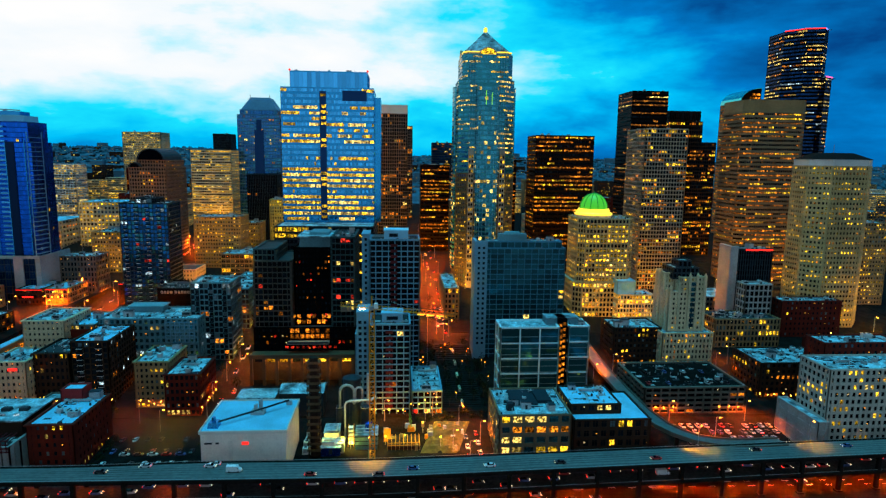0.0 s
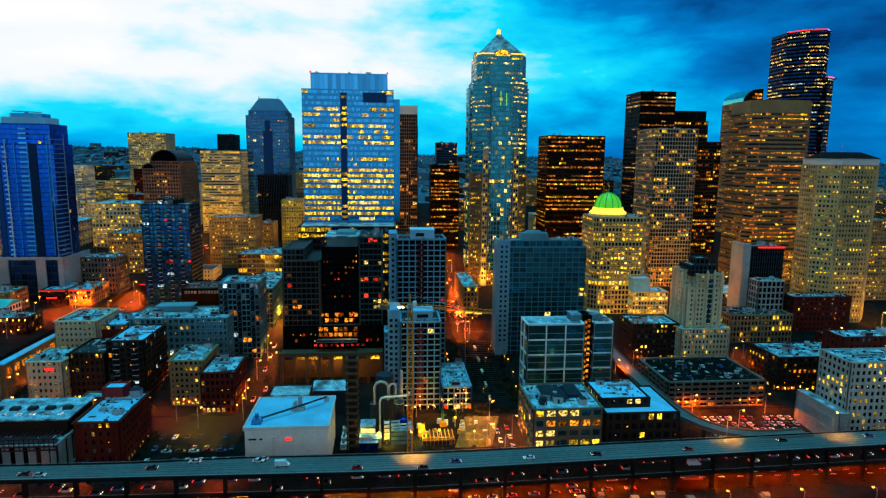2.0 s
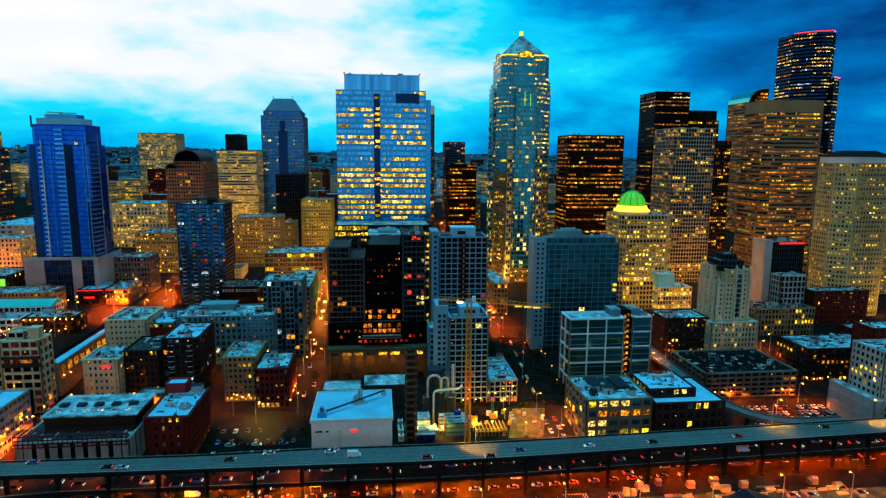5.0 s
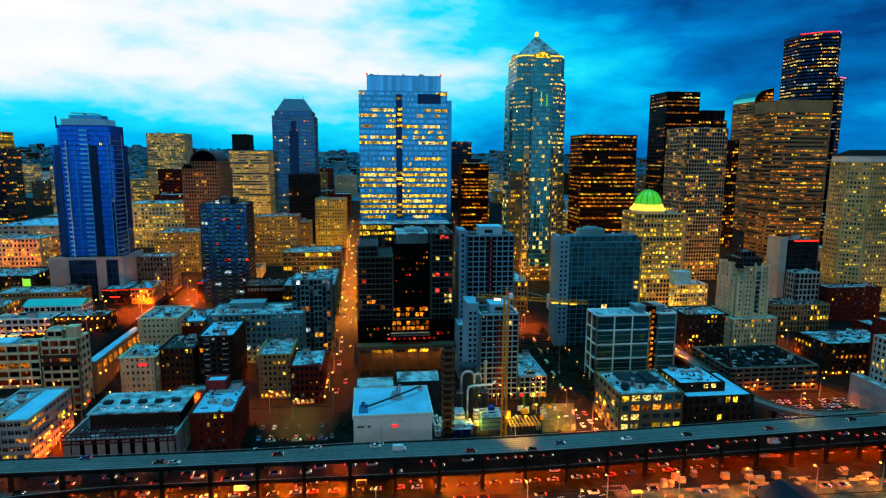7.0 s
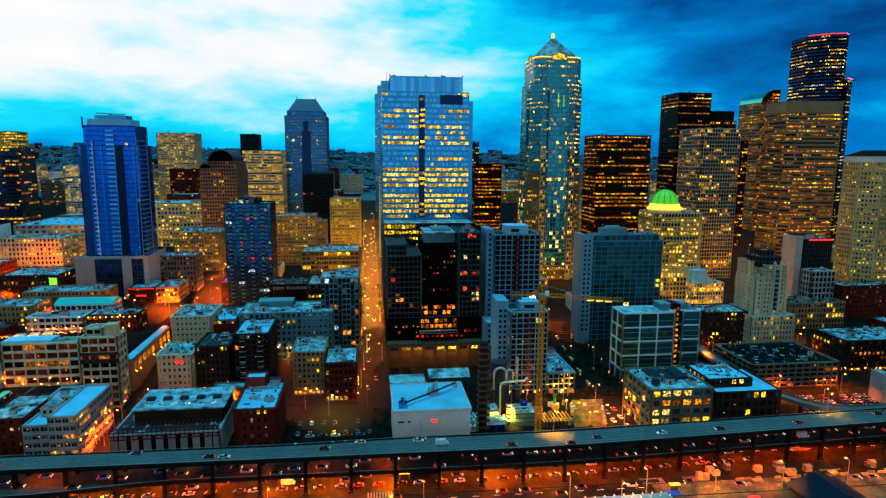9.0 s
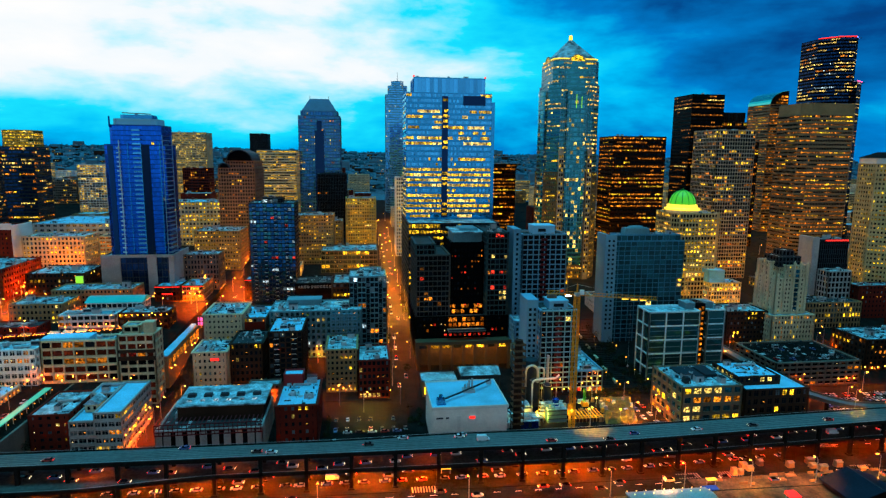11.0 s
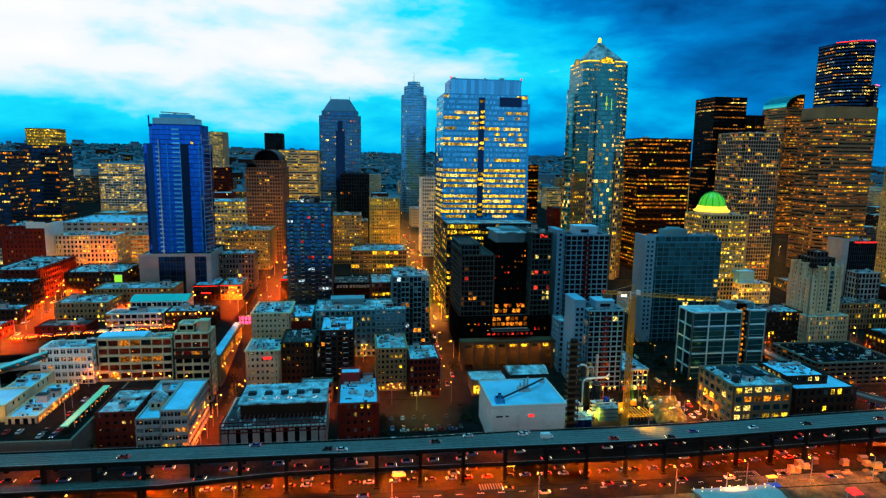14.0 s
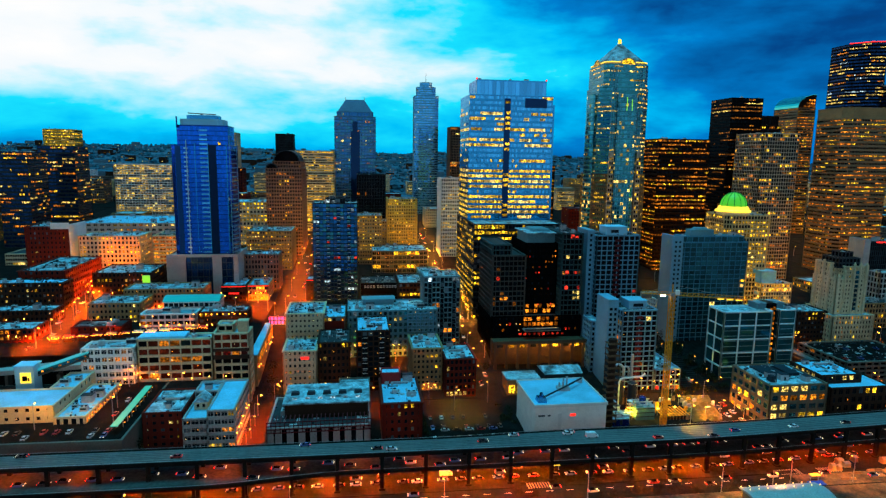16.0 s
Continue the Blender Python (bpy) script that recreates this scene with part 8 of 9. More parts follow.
# ---------------------------------------------------------------- market side: bridges, canopies, signs
def market_side():
    b = thing("skybridge", "sloping covered footbridge with green-lit roof edge", "footbridge", (-269, 271, 4))
    o = (-269, 271, 4)
    Geo().sweep([[(x - 2, y, z), (x + 2, y, z), (x + 2, y, z + 0.5), (x - 2, y, z + 0.5)] for x, y, z in ((-267, 244, 17.0), (-267.5, 270, 17.0), (-268, 291, 17.0))]).make("deck", M["concrete"], b, origin=o)
    Geo().sweep([[(x - 1.5, y, z), (x + 1.5, y, z), (x + 1.5, y, z + 0.3), (x - 1.5, y, z + 0.3)] for x, y, z in ((-267, 243.5, 21.0), (-267.5, 270, 20.8), (-268, 291.2, 20.6))]).make("roof", M["e_teal"], b, "teal translucent lit roof", o)
    for k in range(8):
        y = 250.5 + k * 5.8
        z = 17.2
        x = -267 - (y - 244) * 0.03
        for s in (-1.4, 1.4):
            Geo().box(x + s - 0.1, x + s + 0.1, y - 0.1, y + 0.1, z, z + 3.6).make("post", M["steel"], b, origin=o)
        Geo().box(x + 1.75, x + 2.05, y + 0.5, y + 0.8, z + 2.2, z + 2.5).make("bulb", M["e_dot"], b, "red-orange lamp", o)
        if k % 2 == 0:
            Geo().box(x - 0.5, x + 0.5, y - 0.5, y + 0.5, 0, z).make("pier", M["concrete"], b, origin=o)
    b = thing("lift_tower", "white lift tower with lit window", "lift tower", (-324.5, 292, 3))
    o = (-324.5, 292, 3)
    Geo().box(-329, -320.5, 290.8, 298, 2, 32).box(-329.4, -320.1, 290.4, 298.4, 32, 32.7).make("shaft", M["sky_clad"], b, origin=o)
    Geo().box(-326.5, -321.8, 290.45, 290.75, 24, 29.2).make("lit_sign", M["e_yel"], b, "yellow-green lit sign panel", o)
    Geo().box(-325.6, -323.4, 290.35, 290.44, 25, 27.6).box(-323.2, -322.4, 290.35, 290.44, 25, 26.6).make("sign_bars", M["black"], b, "dark unreadable sign shapes", o)
    b = thing("footbridge", "covered footbridge with pale blue roof and lit windows", "footbridge", (-312, 300, 5))
    o = (-312, 300, 5)
    a, c = Vector((-321, 296, 26)), Vector((-300, 303.5, 32))
    side = Vector((-0.34, 0.94, 0)) * 1.8
    for nm, z0, z1, mt, wide in (("deck", 0, 0.5, "concrete", 1.0), ("glazing", 0.9, 2.4, "g_teal", 0.95), ("roof", 3.0, 3.4, "e_cyan", 1.25)):
        Geo().sweep([[p - side * wide + Vector((0, 0, z0)), p + side * wide + Vector((0, 0, z0)), p + side * wide + Vector((0, 0, z1)), p - side * wide + Vector((0, 0, z1))] for p in (a, c)]).make(nm, M[mt], b, origin=o)
    for k in range(6):
        p = a.lerp(c, (k + 0.5) / 6) - side * 0.97
        Geo().box(p.x - 0.6, p.x + 0.6, p.y - 0.1, p.y + 0.2, p.z + 1.5, p.z + 2.2).make("lit_window", M["l_amb"], b, origin=o)
    # stalls strung with bulbs along the market street
    rng = random.Random(31)
    for i in range(12):
        x = -333 + i * 6.9
        y = 339.5 + i * 1.65
        z = ground_at(x, y)
        t = thing("market_stall", "market stall under a lit orange awning", "stall", (x, y, z), "market stalls")
        q = (x, y, z)
        Geo().hexa([(x - 2.8, y - 1.6, z + 2.5), (x + 2.8, y - 1.6, z + 2.5), (x + 2.8, y + 1.6, z + 2.9), (x - 2.8, y + 1.6, z + 2.9),
                    (x - 2.8, y - 1.6, z + 2.6), (x + 2.8, y - 1.6, z + 2.6), (x + 2.8, y + 1.6, z + 3.4), (x - 2.8, y + 1.6, z + 3.4)]).make("awning", M[rng.choice(("redpaint", "tan", "cream"))], t, origin=q)
        Geo().box(x - 2.5, x + 2.5, y - 1.2, y + 1.2, z - 0.1, z + 1.0, 0, 0.1).make("counter", M["brick_brown"], t, origin=q)
        bulbs = Geo()
        for k in range(7):
            bx, bz = x - 2.7 + k * 0.9 + rng.uniform(-0.2, 0.2), z + 2.3 + rng.uniform(0, 0.9)
            bulbs.box(bx, bx + 0.28, y - 1.95, y - 1.7, bz, bz + 0.28)
        bulbs.make("light_string", M["e_bulb"], t, "glowing orange string of bulbs", q)
    b = thing("road_bridge", "pale concrete road ramp behind the warehouse", "bridge", (-335, 315, 5), kind="structure")
    o = (-335, 315, 5)
    Geo().sweep([[(x, y - 5, z - 1.5), (x, y + 5, z - 1.5), (x, y + 5, z + 0.9), (x, y - 5, z + 0.9)] for x, y, z in ((-420, 318, 14), (-370, 318, 20), (-330, 314, 24), (-304, 310, 27))]).make("deck", M["pale_concrete"], b, origin=o)
    for x in (-400, -372, -345, -320):
        Geo().box(x - 0.8, x + 0.8, 313, 319, 3, 20).make("pier", M["concrete"], b, origin=o)
    b = thing("canopy", "long pale blue canopy roof over market stalls", "canopy", (-224, 345, 12))
    o = (-224, 345, 12)
    Geo().sweep([[(x0, y, z), (x1, y, z), (x1, y, z + 0.5), (x0, y, z + 0.5)] for x0, x1, y, z in ((-225.5, -219, 318, 26.5), (-225.5, -219.5, 350, 26.5), (-226, -221, 384, 26.5))]).make("roof", M["roof_pale"], b, origin=o)
    Geo().box(-225, -219.5, 319, 383, 8, 26.4).make("wall", M["tan"], b, origin=o)
    for i in range(9):
        Geo().box(-219.45, -219.2, 321 + i * 7, 325 + i * 7, 20, 24).make("stall_window", M["l_amb"], b, origin=o)
    b = thing("market_sign", "red neon market sign on a steel frame, letters unreadable", "sign", (-222, 400, 18))
    o = (-222, 400, 18)
    for j, (n, z) in enumerate(((9, 24.6), (7, 21.6))):
        for i in range(n):
            x = -232 + j * 2.4 + i * 2.35
            Geo().box(x, x + 1.5, 399.6, 399.9, z, z + 2.1).make("letter_bar", M["e_mag"], b, "glowing neon bar", o)
    for x in (-233, -222, -211):
        Geo().box(x - 0.15, x + 0.15, 400, 400.3, 18.5, 27.2).make("post", M["steel"], b, origin=o)
    for z in (21.2, 24.2, 27):
        Geo().box(-233, -211, 400, 400.2, z, z + 0.15).make("rail", M["steel"], b, origin=o)
    for x0, x1, y in ((-262, -244.5, 431.6), (-243.5, -228.5, 433.6), (-203, -184, 454.6)):
        t = thing("neon_strip", "red neon strip along a shop roof edge", "neon light", (x0, y, 41))
        Geo().box(x0, x1, y, y + 0.25, 40.9, 41.3).make("tube", M["e_red"], t, origin=(x0, y, 41))
        Geo().box(x0, x1, y + 0.2, y + 0.42, 40.7, 41.5).make("backing", M["black"], t, origin=(x0, y, 41))
    b = thing("shop_sign", "red neon shop sign above a low roof", "sign", (-250, 429, 38))
    Geo().box(-256, -249, 429, 429.4, 36.3, 37.3).make("tube", M["e_red"], b, origin=(-250, 429, 38))
    Geo().box(-259.2, -246.8, 429.3, 430.2, 35.8, 38.2).make("sign_board", M["black"], b, origin=(-250, 429, 38))


# cyan light on the bridge roof is put in as emission; it holds no lamp
M["e_cyan"] = glow("lit_bridge_roof", (0.02, 0.5, 0.62), 0.6)
M["e_teal"] = glow("lit_canopy", (0.01, 0.55, 0.42), 0.75)
market_side()


# ---------------------------------------------------------------- waterfront
def waterfront():
    def flat(name, label, mat, x0, x1, y0, y1, h=0.16, cat="pavement"):
        tagged(Geo().box(x0, x1, y0, y1, -0.3, h).make(name, M[mat], label=label, kind="structure"), category=cat)
    flat("pavement", "pale concrete promenade along the waterfront", "promenade", -420, 420, 184.2, 203)
    flat("pavement", "long concrete island between street and viaduct", "pavement", -420, -98, 215, 217.2)
    flat("pavement", "long concrete island between street and viaduct", "pavement", -76, 35, 215, 217.2)
    flat("pavement", "long concrete island between street and viaduct", "pavement", 60, 400, 215, 217.2)
    flat("pavement", "brown paved strip of the waterfront works", "promenade", 30, 240, 204, 213.5, 0.05)
    for cx in (-87, 32, 52, 119):
        zs = thing("crosswalk", "white painted crosswalk bars", "road marking", (cx, 209, 0), kind="structure")
        for i in range(9):
            Geo().box(cx - 5 + i * 1.2, cx - 4.4 + i * 1.2, 214.0, 218.4, -0.02, 0.02).make("bar", M["concrete"], zs, origin=(cx, 209, 0))
        for i in range(8):
            Geo().box(cx - 5 + i * 1.2, cx - 4.4 + i * 1.2, 236, 240, -0.02, 0.02).make("bar", M["concrete"], zs, origin=(cx, 209, 0))
    ln = Geo()
    for x in range(-400, 400, 9):
        for y in (211.3, 237.8, 241.5):
            ln.box(x, x + 3, y, y + 0.15, -0.02, 0.02)
    tagged(ln.make("lane_marks", M["white"], label="dashed white lane marks on the street", kind="structure"), category="road marking")
    for cx, y in ((-76, 228), (38, 208)):
        b = thing("bus_shelter", "small yellow-lit street shelter", "shelter", (cx, y, 0), "shelters")
        Geo().box(cx - 2.2, cx + 2.2, y - 1.0, y + 1.0, 2.7, 2.95).make("roof", M["e_yel"], b, "glowing yellow roof", (cx, y, 0))
        for sx in (-2, 2):
            Geo().box(cx + sx - 0.08, cx + sx + 0.08, y - 0.1, y + 0.1, 0, 2.7).make("post", M["steel"], b, origin=(cx, y, 0))
        Geo().box(cx - 1.8, cx + 1.8, y + 0.3, y + 0.7, 0, 0.5).make("bench", M["brick_brown"], b, origin=(cx, y, 0))
    b = thing("pier_shed", "pale-roofed pier building with strings of lights", "pier building", (17, 192, 0))
    o = (17, 192, 0)
    Geo().box(-6, 27, 185, 195.4, -0.2, 6.2).make("wall", M["tan"], b, origin=o)
    Geo().hexa([(-7, 184, 6.1), (28, 184, 6.1), (28, 196.6, 6.1), (-7, 196.6, 6.1), (-7, 189, 7.2), (28, 189, 7.2), (28, 191, 7.2), (-7, 191, 7.2)]).make("roof", M["pale_concrete"], b, "white gabled roof", o)
    for i in range(18):
        x, y = -6 + (i // 2) * 4.0 + (i % 2) * 1.7, 196.7 if i % 2 == 0 else 193.2
        Geo().box(x, x + 0.3, y, y + 0.3, 6.0 if i % 2 == 0 else 6.75, 6.4 if i % 2 == 0 else 7.15).make("festoon_bulb", M["e_dotw"], b, origin=o)
    Geo().box(29, 36, 198.6, 202, 3.1, 3.4).make("awning", M["awning"], b, "blue canvas awning", o)
    o = (99, 194, 0)
    b = thing("pier_hall", "dark navy gabled pier hall", "pier building", o)
    for name, p, q in (("roof_slope", (86.5, 2.6), (99.5, 7.2)), ("roof_slope", (112.5, 2.6), (99.5, 7.2))):
        Geo().hexa([(p[0], 184.4, p[1]), (q[0], 184.4, q[1]), (q[0], 204.4, q[1]), (p[0], 204.4, p[1]), (p[0], 184.4, p[1] + 0.4), (q[0], 184.4, q[1] + 0.4), (q[0], 204.4, q[1] + 0.4), (p[0], 204.4, p[1] + 0.4)]).make(name, M["navy_roof"], b, origin=o)
    Geo().hexa([(88, 185, -0.2), (111, 185, -0.2), (111, 203.6, -0.2), (88, 203.6, -0.2), (88, 185, 3.0), (111, 185, 3.0), (111, 203.6, 3.0), (88, 203.6, 3.0)]).make("wall", M["brick_brown"], b, origin=o)
    Geo().prism([(99.2, 184.4), (99.8, 184.4), (99.8, 204.4), (99.2, 204.4)], 7.4, 7.8).make("ridge", M["slate"], b, origin=o)
    # awning cloth is no lamp: its lit look is put in as red emission
    b = thing("banner", "red canvas awning made to glow, over an entrance", "awning", (96, 203, 0))
    Geo().hexa([(62, 190, 3.6), (67, 190, 3.6), (67, 194, 3.6), (62, 194, 3.6), (62, 190, 3.9), (67, 190, 3.9), (66.4, 194, 4.8), (62.6, 194, 4.8)]).make("panel", M["e_red"], b, origin=(96, 203, 0))
    for sx in (62.4, 66.2):
        Geo().box(sx, sx + 0.2, 193.1, 193.4, -0.2, 3.7).make("post", M["steel"], b, origin=(96, 203, 0))
    rng = random.Random(8)
    for i in range(14):
        x, y = rng.uniform(48, 150), rng.uniform(214, 223)
        t = thing("site_hut", "pale tarpaulined site hut on the promenade works", "hut", (x, y, 0), "site huts")
        w, h = rng.uniform(1.0, 2.1), rng.uniform(1.6, 2.7)
        Geo().box(x - w, x + w, y - 1.3, y + 1.3, -0.1, h, 0, 0.2).make("hut_body", M[rng.choice(("stone", "tan", "honey"))], t, origin=(x, y, 0))
        Geo().hexa([(x - w, y - 1.4, h), (x + w, y - 1.4, h), (x + w, y + 1.4, h), (x - w, y + 1.4, h), (x - w, y - 0.1, h + 0.6), (x + w, y - 0.1, h + 0.6), (x + w, y + 0.1, h + 0.6), (x - w, y + 0.1, h + 0.6)]).make("hut_roof", M["tan"], t, origin=(x, y, 0))
    for i in range(26):
        x, y, long = 44 + i * 4.6 + rng.uniform(-1, 1), rng.choice((207.2, 211.4, 213.6)) + rng.uniform(-0.4, 0.4), rng.uniform(2.2, 4.2)
        t = thing("road_barrier", "tan concrete road barrier by the works", "barrier", (x, y, 0), "road barriers")
        Geo().sweep([[(xx, y - 0.5, 0), (xx, y + 0.5, 0), (xx, y + 0.16, 1.0), (xx, y - 0.16, 1.0)] for xx in (x - long / 2, x + long / 2)]).make("barrier_body", M["stone" if i % 3 else "tan"], t, origin=(x, y, 0))
    for i in range(12):
        x, y = rng.uniform(50, 150), rng.uniform(206, 216)
        t = thing("timber_stack", "stack of pale planks on the works", "stack", (x, y, 0), "timber stacks")
        g, w = Geo(), rng.uniform(1.2, 2.4)
        for k in range(4):
            g.box(x - w, x + w, y - 0.9 + k * 0.5, y - 0.5 + k * 0.5, -0.05, 0.5 + 0.2 * (k % 2))
        g.make("planks", M["tan"], t, origin=(x, y, 0))


M["navy_roof"] = surface("navy_roofing", (0.012, 0.018, 0.03), 0.7, spec=0.05, vary=0.3)
M["awning"] = surface("blue_canvas", (0.02, 0.10, 0.5), 0.8)
waterfront()


# ---------------------------------------------------------------- vehicles
def car_mesh(paint, van=False, at=(0, 0, 0), label="", lights=True):
    e = thing("delivery_van" if van else "car", label, "van" if van else "car", at, "vehicles")
    L, W = (5.6, 2.0) if van else (4.5, 1.82)
    g = Geo()
    if van:
        g.sweep([[(-L / 2, s * 1, 0.35) for s in (-W / 2,)] + [(-L / 2, W / 2, 0.35), (-L / 2, W / 2 - 0.1, 2.5), (-L / 2, -W / 2 + 0.1, 2.5)],
                 [(1.4, -W / 2, 0.35), (1.4, W / 2, 0.35), (1.4, W / 2 - 0.1, 2.5), (1.4, -W / 2 + 0.1, 2.5)],
                 [(2.0, -W / 2, 0.35), (2.0, W / 2, 0.35), (2.0, W / 2 - 0.1, 1.4), (2.0, -W / 2 + 0.1, 1.4)],
                 [(L / 2, -W / 2 + 0.1, 0.4), (L / 2, W / 2 - 0.1, 0.4), (L / 2, W / 2 - 0.15, 1.05), (L / 2, -W / 2 + 0.15, 1.05)]])
    else:
        prof = ((-L / 2, 0.45, 0.85, 0.12), (-L / 2 + 0.25, 0.3, 0.98, 0.04), (-0.9, 0.28, 1.0, 0.0), (0.9, 0.28, 0.96, 0.0), (L / 2 - 0.35, 0.3, 0.84, 0.05), (L / 2, 0.42, 0.68, 0.16))
        g.sweep([[(x, -W / 2 + k, z0), (x, W / 2 - k, z0), (x, W / 2 - k - 0.05, z1), (x, -W / 2 + k + 0.05, z1)] for x, z0, z1, k in prof])
    body = g.make("body", paint, e)
    c = Geo()
    if van:
        c.hexa([(1.42, -W / 2 + 0.02, 1.45), (1.95, -W / 2 + 0.02, 1.45), (1.95, W / 2 - 0.02, 1.45), (1.42, W / 2 - 0.02, 1.45), (1.42, -W / 2 + 0.14, 2.3), (1.5, -W / 2 + 0.14, 2.3), (1.5, W / 2 - 0.14, 2.3), (1.42, W / 2 - 0.14, 2.3)])
        c.make("windscreen", M["g_black"], e)
    else:
        c.hexa([(-1.75, -W / 2 + 0.08, 0.95), (1.15, -W / 2 + 0.08, 0.93), (1.15, W / 2 - 0.08, 0.93), (-1.75, W / 2 - 0.08, 0.95), (-1.2, -W / 2 + 0.27, 1.4), (0.3, -W / 2 + 0.27, 1.42), (0.3, W / 2 - 0.27, 1.42), (-1.2, W / 2 - 0.27, 1.4)])
        cab = c.make("glasshouse", M["g_black"], e)
        Geo().box(-1.15, 0.25, -W / 2 + 0.3, W / 2 - 0.3, 1.4, 1.46, 0, 0.05).make("roof_panel", paint, cab)
    for x in (-L * 0.3, L * 0.31):
        for s in (-1, 1):
            Geo().tube([(x, s * (W / 2 - 0.2), 0.32), (x, s * (W / 2 + 0.01), 0.32)], 0.32, 0, 10).make("wheel", M["rubber"], e)
    for s in (-1, 1):
        Geo().box(L / 2 - 0.1, L / 2 + 0.03, s * 0.62 - 0.15, s * 0.62 + 0.15, 0.58, 0.72).make("headlight", M["e_head" if lights else "g_steel"], body)
        Geo().box(-L / 2 - 0.03, -L / 2 + 0.12, s * 0.64 - 0.2, s * 0.64 + 0.2, 0.66, 0.84).make("taillight", M["e_tail" if lights else "redpaint"], body)
    return e


PAINT = [surface("paint_" + n, c, 0.3, metal=0.2, vary=0.05, bump=0, spec=0.6) for n, c in (("silver", (0.45, 0.46, 0.48)), ("black", (0.02, 0.02, 0.022)), ("white", (0.75, 0.76, 0.78)), ("red", (0.35, 0.02, 0.02)), ("blue", (0.04, 0.09, 0.25)))]
KINDS = [car_mesh(PAINT[i], False, (-150 + i * 40, 222.5 + 3.7 * (i % 3), 16.0), f"{n} saloon car on the elevated road") for i, n in enumerate(("silver", "black", "white", "dark red", "dark blue"))]
STILL = [car_mesh(PAINT[i], False, (-120 + i * 6.2, 268, land(0, 268)), f"{n} parked saloon car in a parking lot", False) for i, n in enumerate(("silver", "black", "white", "dark red", "dark blue"))]
VAN = car_mesh(PAINT[2], True, (-60, 226.2, 16.0), "white delivery van on the elevated road")


def far_car(i, label):
    """A car far up a street: body, glasshouse and lamps."""
    e = thing("car", label, "car", (34, 420 + i * 8, land(0, 420 + i * 8) + 0.06), "vehicles")
    g = Geo().sweep([[(x, -0.91 + k, z0), (x, 0.91 - k, z0), (x, 0.86 - k, z1), (x, -0.86 + k, z1)] for x, z0, z1, k in ((-2.25, 0.2, 0.85, 0.12), (-0.9, 0.1, 1.0, 0), (0.9, 0.1, 0.96, 0), (2.25, 0.2, 0.68, 0.16))])
    body = g.make("body", PAINT[i], e)
    Geo().hexa([(-1.75, -0.83, 0.95), (1.15, -0.83, 0.93), (1.15, 0.83, 0.93), (-1.75, 0.83, 0.95), (-1.2, -0.64, 1.4), (0.3, -0.64, 1.42), (0.3, 0.64, 1.42), (-1.2, 0.64, 1.4)]).make("glasshouse", M["g_black"], e)
    for y in (-0.62, 0.62):
        Geo().box(2.1, 2.3, y - 0.17, y + 0.17, 0.55, 0.78).make("headlight", M["e_head"], body)
        Geo().box(-2.3, -2.1, y - 0.2, y + 0.2, 0.62, 0.86).make("taillight", M["e_tail"], body)
    return e


FAR_KINDS = [far_car(i, n + " saloon car on the climbing street") for i, n in enumerate(("silver", "black", "white", "dark red", "dark blue"))]


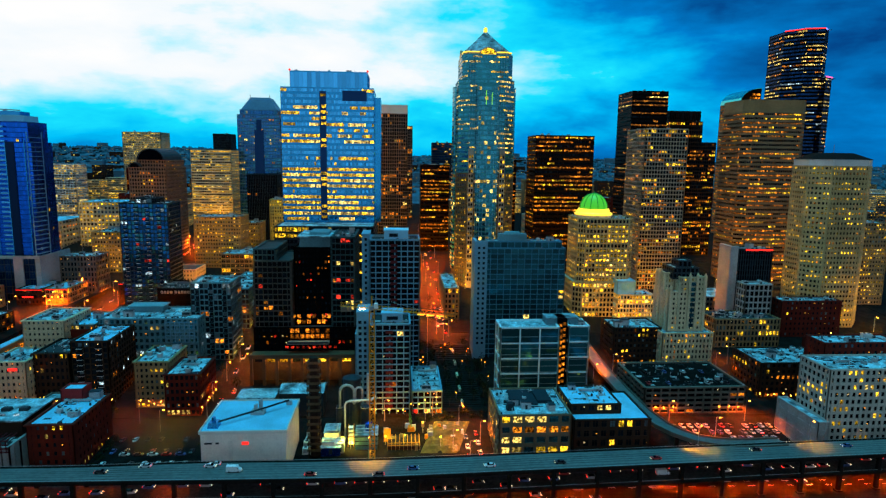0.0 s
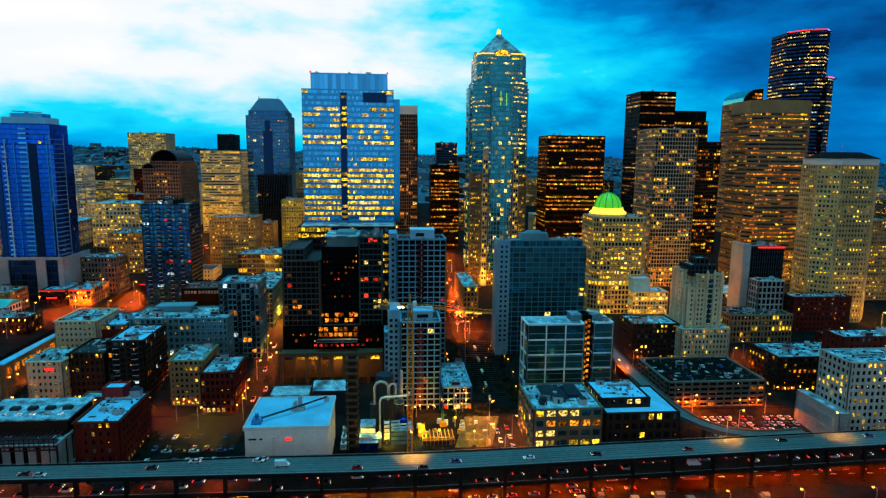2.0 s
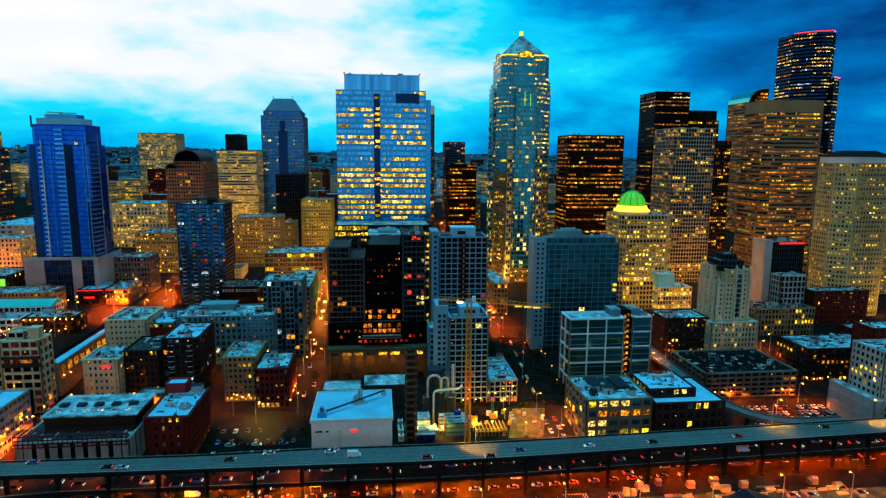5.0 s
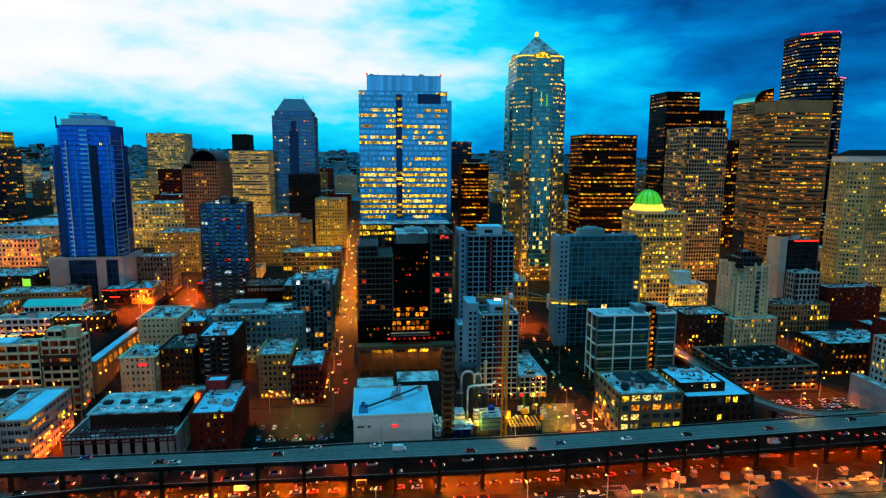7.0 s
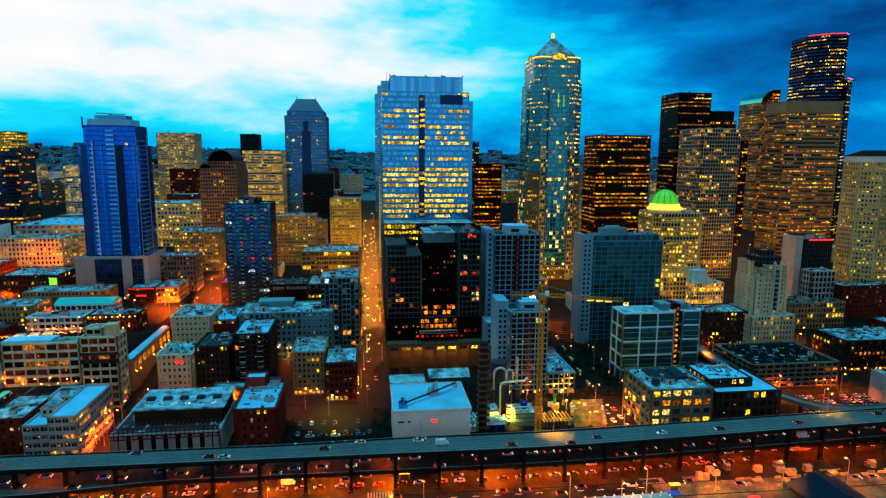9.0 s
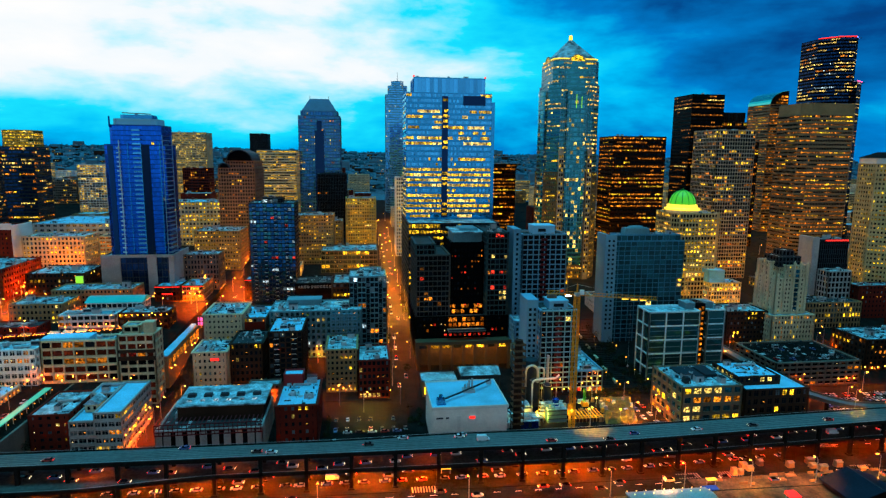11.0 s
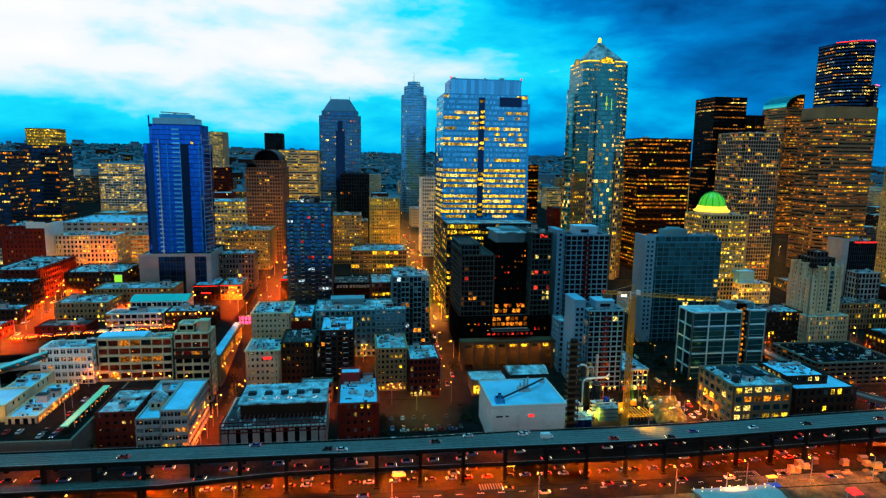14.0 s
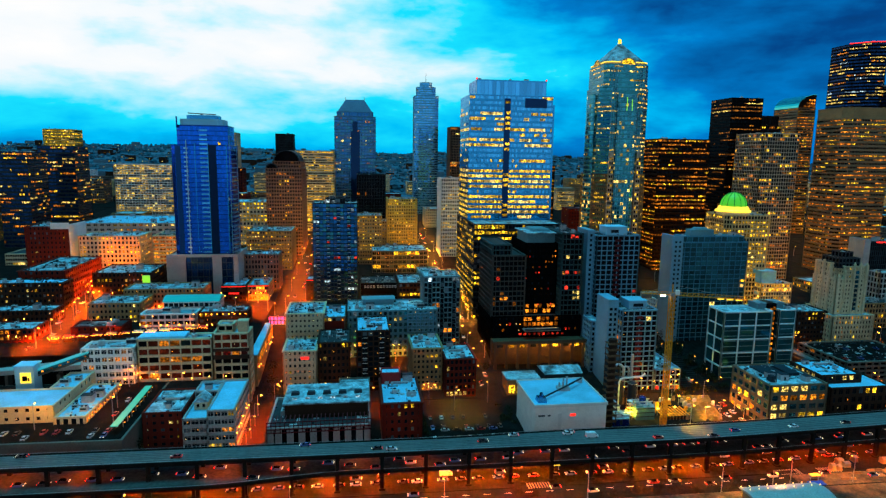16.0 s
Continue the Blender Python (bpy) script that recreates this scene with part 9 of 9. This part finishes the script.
def vehicles():
    rng = random.Random(5)

    def put(x, y, z, turn, where, van=0.06, still=False, distant=False, dark=False):
        ob = copy_thing(VAN if dark and rng.random() < 0.03 else (FAR_KINDS if distant else KINDS)[rng.choice((1, 1, 4, 1, 3, 4, 0))] if dark else rng.choice(FAR_KINDS) if distant else rng.choice(STILL) if still else VAN if rng.random() < van else rng.choice(KINDS), pose(x, y, z, 0, 0, turn))
        return tagged(ob, ob["label"].split(" on ")[0].split(" in ")[0] + " " + where)

    for i in range(15):
        x = -330 + i * 45 + rng.uniform(-12, 12)
        put(x, via_y(x) + rng.choice((0.14, 0.38, 0.62, 0.86)) * via_w(x), 16.0, 180, "on the elevated road")
    for i in range(66):
        x = -345 + i * 9.8 + rng.uniform(-3, 3)
        put(x, via_y(x) + rng.choice((0.17, 0.42, 0.68)) * via_w(x) - rng.choice((0, 0.6, 0.85)) * low_lane(x), 8.6, 0, "on the lower deck of the viaduct", 0.03, distant=True, dark=True)
    for i in range(36):
        x = -215 + i * 8.6 + rng.uniform(-1.6, 1.6)
        put(x, via_y(x) + 4.6 + rng.uniform(-0.2, 0.2), 0, 180, "queuing on the waterfront street", 0.03, dark=True)
    for i in range(40):
        x = -300 + i * 12.4 + rng.uniform(-4, 4)
        lane, turn = rng.choice(((209.2, 0), (213.2, 180), (228.6, 0), (231.8, 180)))
        put(x, lane - 219.5 + via_y(x) if lane > 220 else lane, 0, turn, "on the waterfront street", distant=True, dark=True)
    for x0, x1, y0, y1, nx, ny in ((-129, -88, 255, 286, 7, 3), (146, 202, 262, 293, 13, 5), (-340, -268, 239.5, 249, 14, 2), (-276, -268, 260, 284, 2, 3)):
        for i in range(nx):
            for j in range(ny):
                if rng.random() < 0.72:
                    x, y = x0 + (x1 - x0) * (i + 0.5) / nx, y0 + (y1 - y0) * (j + 0.5) / ny
                    put(x, y, ground_at(x, y) + 0.02, rng.choice((88, 91, 270)), "in a parking lot", 0.03, rng.random() < 0.85)
    for i in range(9):
        put(142 + i * 5.6, 311 + (i % 2) * 18, 18.86, 90, "on the garage roof", 0, True)
    for i in range(8):
        put(37.5 + (i % 2) * 5.5, 254 + (i // 2) * 9 + (i % 2) * 4, land(0, 254 + (i // 2) * 9) + 0.05, 90 if i % 2 else 270, "on the steep side street", 0)
    for i in range(7):
        y = 328 + i * 25
        s = 1 if i % 2 else -1
        put(-339 - (y - 329) * 0.135 + s * 2.2, y, ground_at(-345, y) + 0.03, 97 * s, "on the market street", 0)
    for x in (-89, 34, -210):
        for i in range(22 if x == -89 else 20):
            y = (312 if x == -89 else 402) + i * (18.5 if x == -89 else 17) + rng.uniform(-8, 8)
            s = rng.choice((-1, 1))
            ob = put(x + s * 2.3, y, land(0, y) + 0.06, 90 * s, "on the climbing street", 0, False, True)
            slope = math.degrees(math.atan2(land(0, y + 3) - land(0, y - 3), 6))
            ob.rotation_euler = (0, radians(-slope * s), radians(90 * s))


vehicles()

# ---------------------------------------------------------------- the rest of the town and the far hills
TAKEN = []
for ob in list(scene.collection.objects):
    if ob.type == "EMPTY" and ob.get("category") in ("building",):
        xs, ys = [], []
        for c in ob.children:
            if c.name.startswith("wall"):
                for v in c.data.vertices:
                    xs.append(v.co.x + ob.location.x)
                    ys.append(v.co.y + ob.location.y)
        if xs:
            TAKEN.append((min(xs) - 4, max(xs) + 4, min(ys) - 4, max(ys) + 4))


def free(x0, x1, y0, y1):
    return all(x1 < a or x0 > b or y1 < c or y0 > d for a, b, c, d in TAKEN)


def fill_town():
    """Ordinary mid-rise blocks between the towers."""
    rng = random.Random(17)
    kinds = [(S_TAN, "tan office block with lit windows"), (S_BRICKD, "brown brick block with a few lit windows"), (S_CONC, "grey concrete office block"), (S_CREAM, "cream masonry block with small windows"),
             (S_WHITE, "white-fronted block with warm windows"), (S_BRICK, "red brick block among the towers"), (S_HOT, "cream banded block with lit floors")]
    rows = [(410, 486), (514, 586), (612, 688), (712, 788), (812, 888), (912, 988), (1010, 1090), (1110, 1190), (1215, 1300)]
    made = 0
    for r, (ya, yb) in enumerate(rows):
        span = 260 + ya * 0.62
        x = -span
        while x < span:
            w, d = rng.uniform(24, 44), rng.uniform(24, 36)
            y = rng.choice((ya, yb - d))
            street = any(abs(x + w / 2 - s) < w / 2 + 9 for s in STREETS)
            if not street and free(x, x + w, y, y + d):
                g = land(0, y)
                top = g + (rng.uniform(10, 22) if r < 2 else rng.uniform(14, 46) if r < 5 else rng.uniform(10, 52))
                st, label = rng.choice(kinds)
                building("town_block", label, [(rect(x, x + w, y, y + d), g - 0.8, top)], st, own=0, units=1 if r < 4 else 0, roof=rng.choice(("roof", "roof", "roof_dark", "roof_pale")), seed=made, far=True, group="town blocks")
                TAKEN.append((x, x + w, y, y + d))
                made += 1
            x += w + rng.uniform(3, 12)


# distant walls and roofs carry the haze in their blue base colours
M["hazed_wall"] = surface("far_house_wall", (0.10, 0.22, 0.28), 0.9, coarse=0.004, fine=0.03)
M["hazed_roof"] = surface("far_house_roof", (0.05, 0.13, 0.18), 0.9, coarse=0.004, fine=0.03)


def far_hills():
    rng = random.Random(9)
    houses, trees = Geo(), Geo()
    for i in range(2600):
        y = 1320 + 2300 * rng.random() ** 1.3
        x = rng.uniform(-0.95, 0.95) * y
        z = land(x, y)
        w, d, h = rng.uniform(5, 16), rng.uniform(6, 14), rng.uniform(4, 12)
        if rng.random() < 0.08:
            w, h = w * 1.8, h * 2.6
        m = 0 if rng.random() < 0.6 else 1
        houses.box(x - w, x + w, y - d, y + d, z - 3, z + h, m)
        houses.hexa([(x - w - 0.5, y - d - 0.5, z + h), (x + w + 0.5, y - d - 0.5, z + h), (x + w + 0.5, y + d + 0.5, z + h), (x - w - 0.5, y + d + 0.5, z + h),
                     (x - w - 0.5, y - 0.3, z + h + 3), (x + w + 0.5, y - 0.3, z + h + 3), (x + w + 0.5, y + 0.3, z + h + 3), (x - w - 0.5, y + 0.3, z + h + 3)], 2)
        for k in range(3):
            if rng.random() < 0.5:
                a = x - w + (k + 0.5) * 2 * w / 3
                houses.face([(a - 1.2, y - d - 0.1, z + h * 0.45), (a + 1.2, y - d - 0.1, z + h * 0.45), (a + 1.2, y - d - 0.1, z + h * 0.45 + 2), (a - 1.2, y - d - 0.1, z + h * 0.45 + 2)], 3 if rng.random() < 0.7 else 4)
    tagged(houses.make("distant_houses", [M["hazed_wall"], M["brick_brown"], M["hazed_roof"], M["l_pale"], M["l_amb"]], label="small distant houses scattered over the hillside", kind="stuff"), category="houses")
    for i in range(5200):
        y = 1250 + 2700 * rng.random() ** 0.9
        x = rng.uniform(-0.98, 0.98) * y
        z = land(x, y)
        r, h = rng.uniform(5, 13), rng.uniform(7, 17)
        k = len(trees.v)
        n = 6
        for lvl, (f, zz) in enumerate(((0.75, 0.15), (1.0, 0.45), (0.6, 0.8))):
            for a in range(n):
                an = 2 * math.pi * a / n + lvl * 0.5
                q = r * f * rng.uniform(0.7, 1.25)
                trees.v.append((x + q * math.cos(an), y + q * math.sin(an), z + h * zz * rng.uniform(0.85, 1.15)))
        trees.v.append((x + rng.uniform(-2, 2), y, z + h))
        for lvl in (0, 1):
            for a in range(n):
                b = (a + 1) % n
                trees.f.append((k + lvl * n + a, k + lvl * n + b, k + (lvl + 1) * n + b, k + (lvl + 1) * n + a))
                trees.m.append(0)
        for a in range(n):
            trees.f.append((k + 2 * n + a, k + 2 * n + (a + 1) % n, k + 3 * n))
            trees.m.append(0)
    tagged(trees.make("far_woods", M["hazed_leaf"], label="dark wooded slopes on the far hills", kind="stuff"), category="woods")


fill_town()
far_hills()


def settle():
    """The shore and the town dip gently towards the south: the ground tilts, and every thing stays upright and comes down with it."""
    pivot = Vector((-80, -15, 138.7))
    dip = Matrix.Translation(pivot) @ Matrix.Rotation(radians(0.7), 4, "Y") @ Matrix.Translation(-pivot)
    for ob in list(scene.collection.objects):
        if ob.parent or ob.type == "CAMERA" or ob.name == "sun":
            continue
        if ob.get("kind") in ("structure", "stuff"):
            ob.matrix_basis = dip @ ob.matrix_basis
            continue
        top = max([c.location.z + max(v[2] for v in c.bound_box) for c in ob.children if c.type == "MESH"], default=0.0)
        middle = ob.location + Vector((0, 0, top / 2))
        ob.location += dip @ middle - middle


settle()
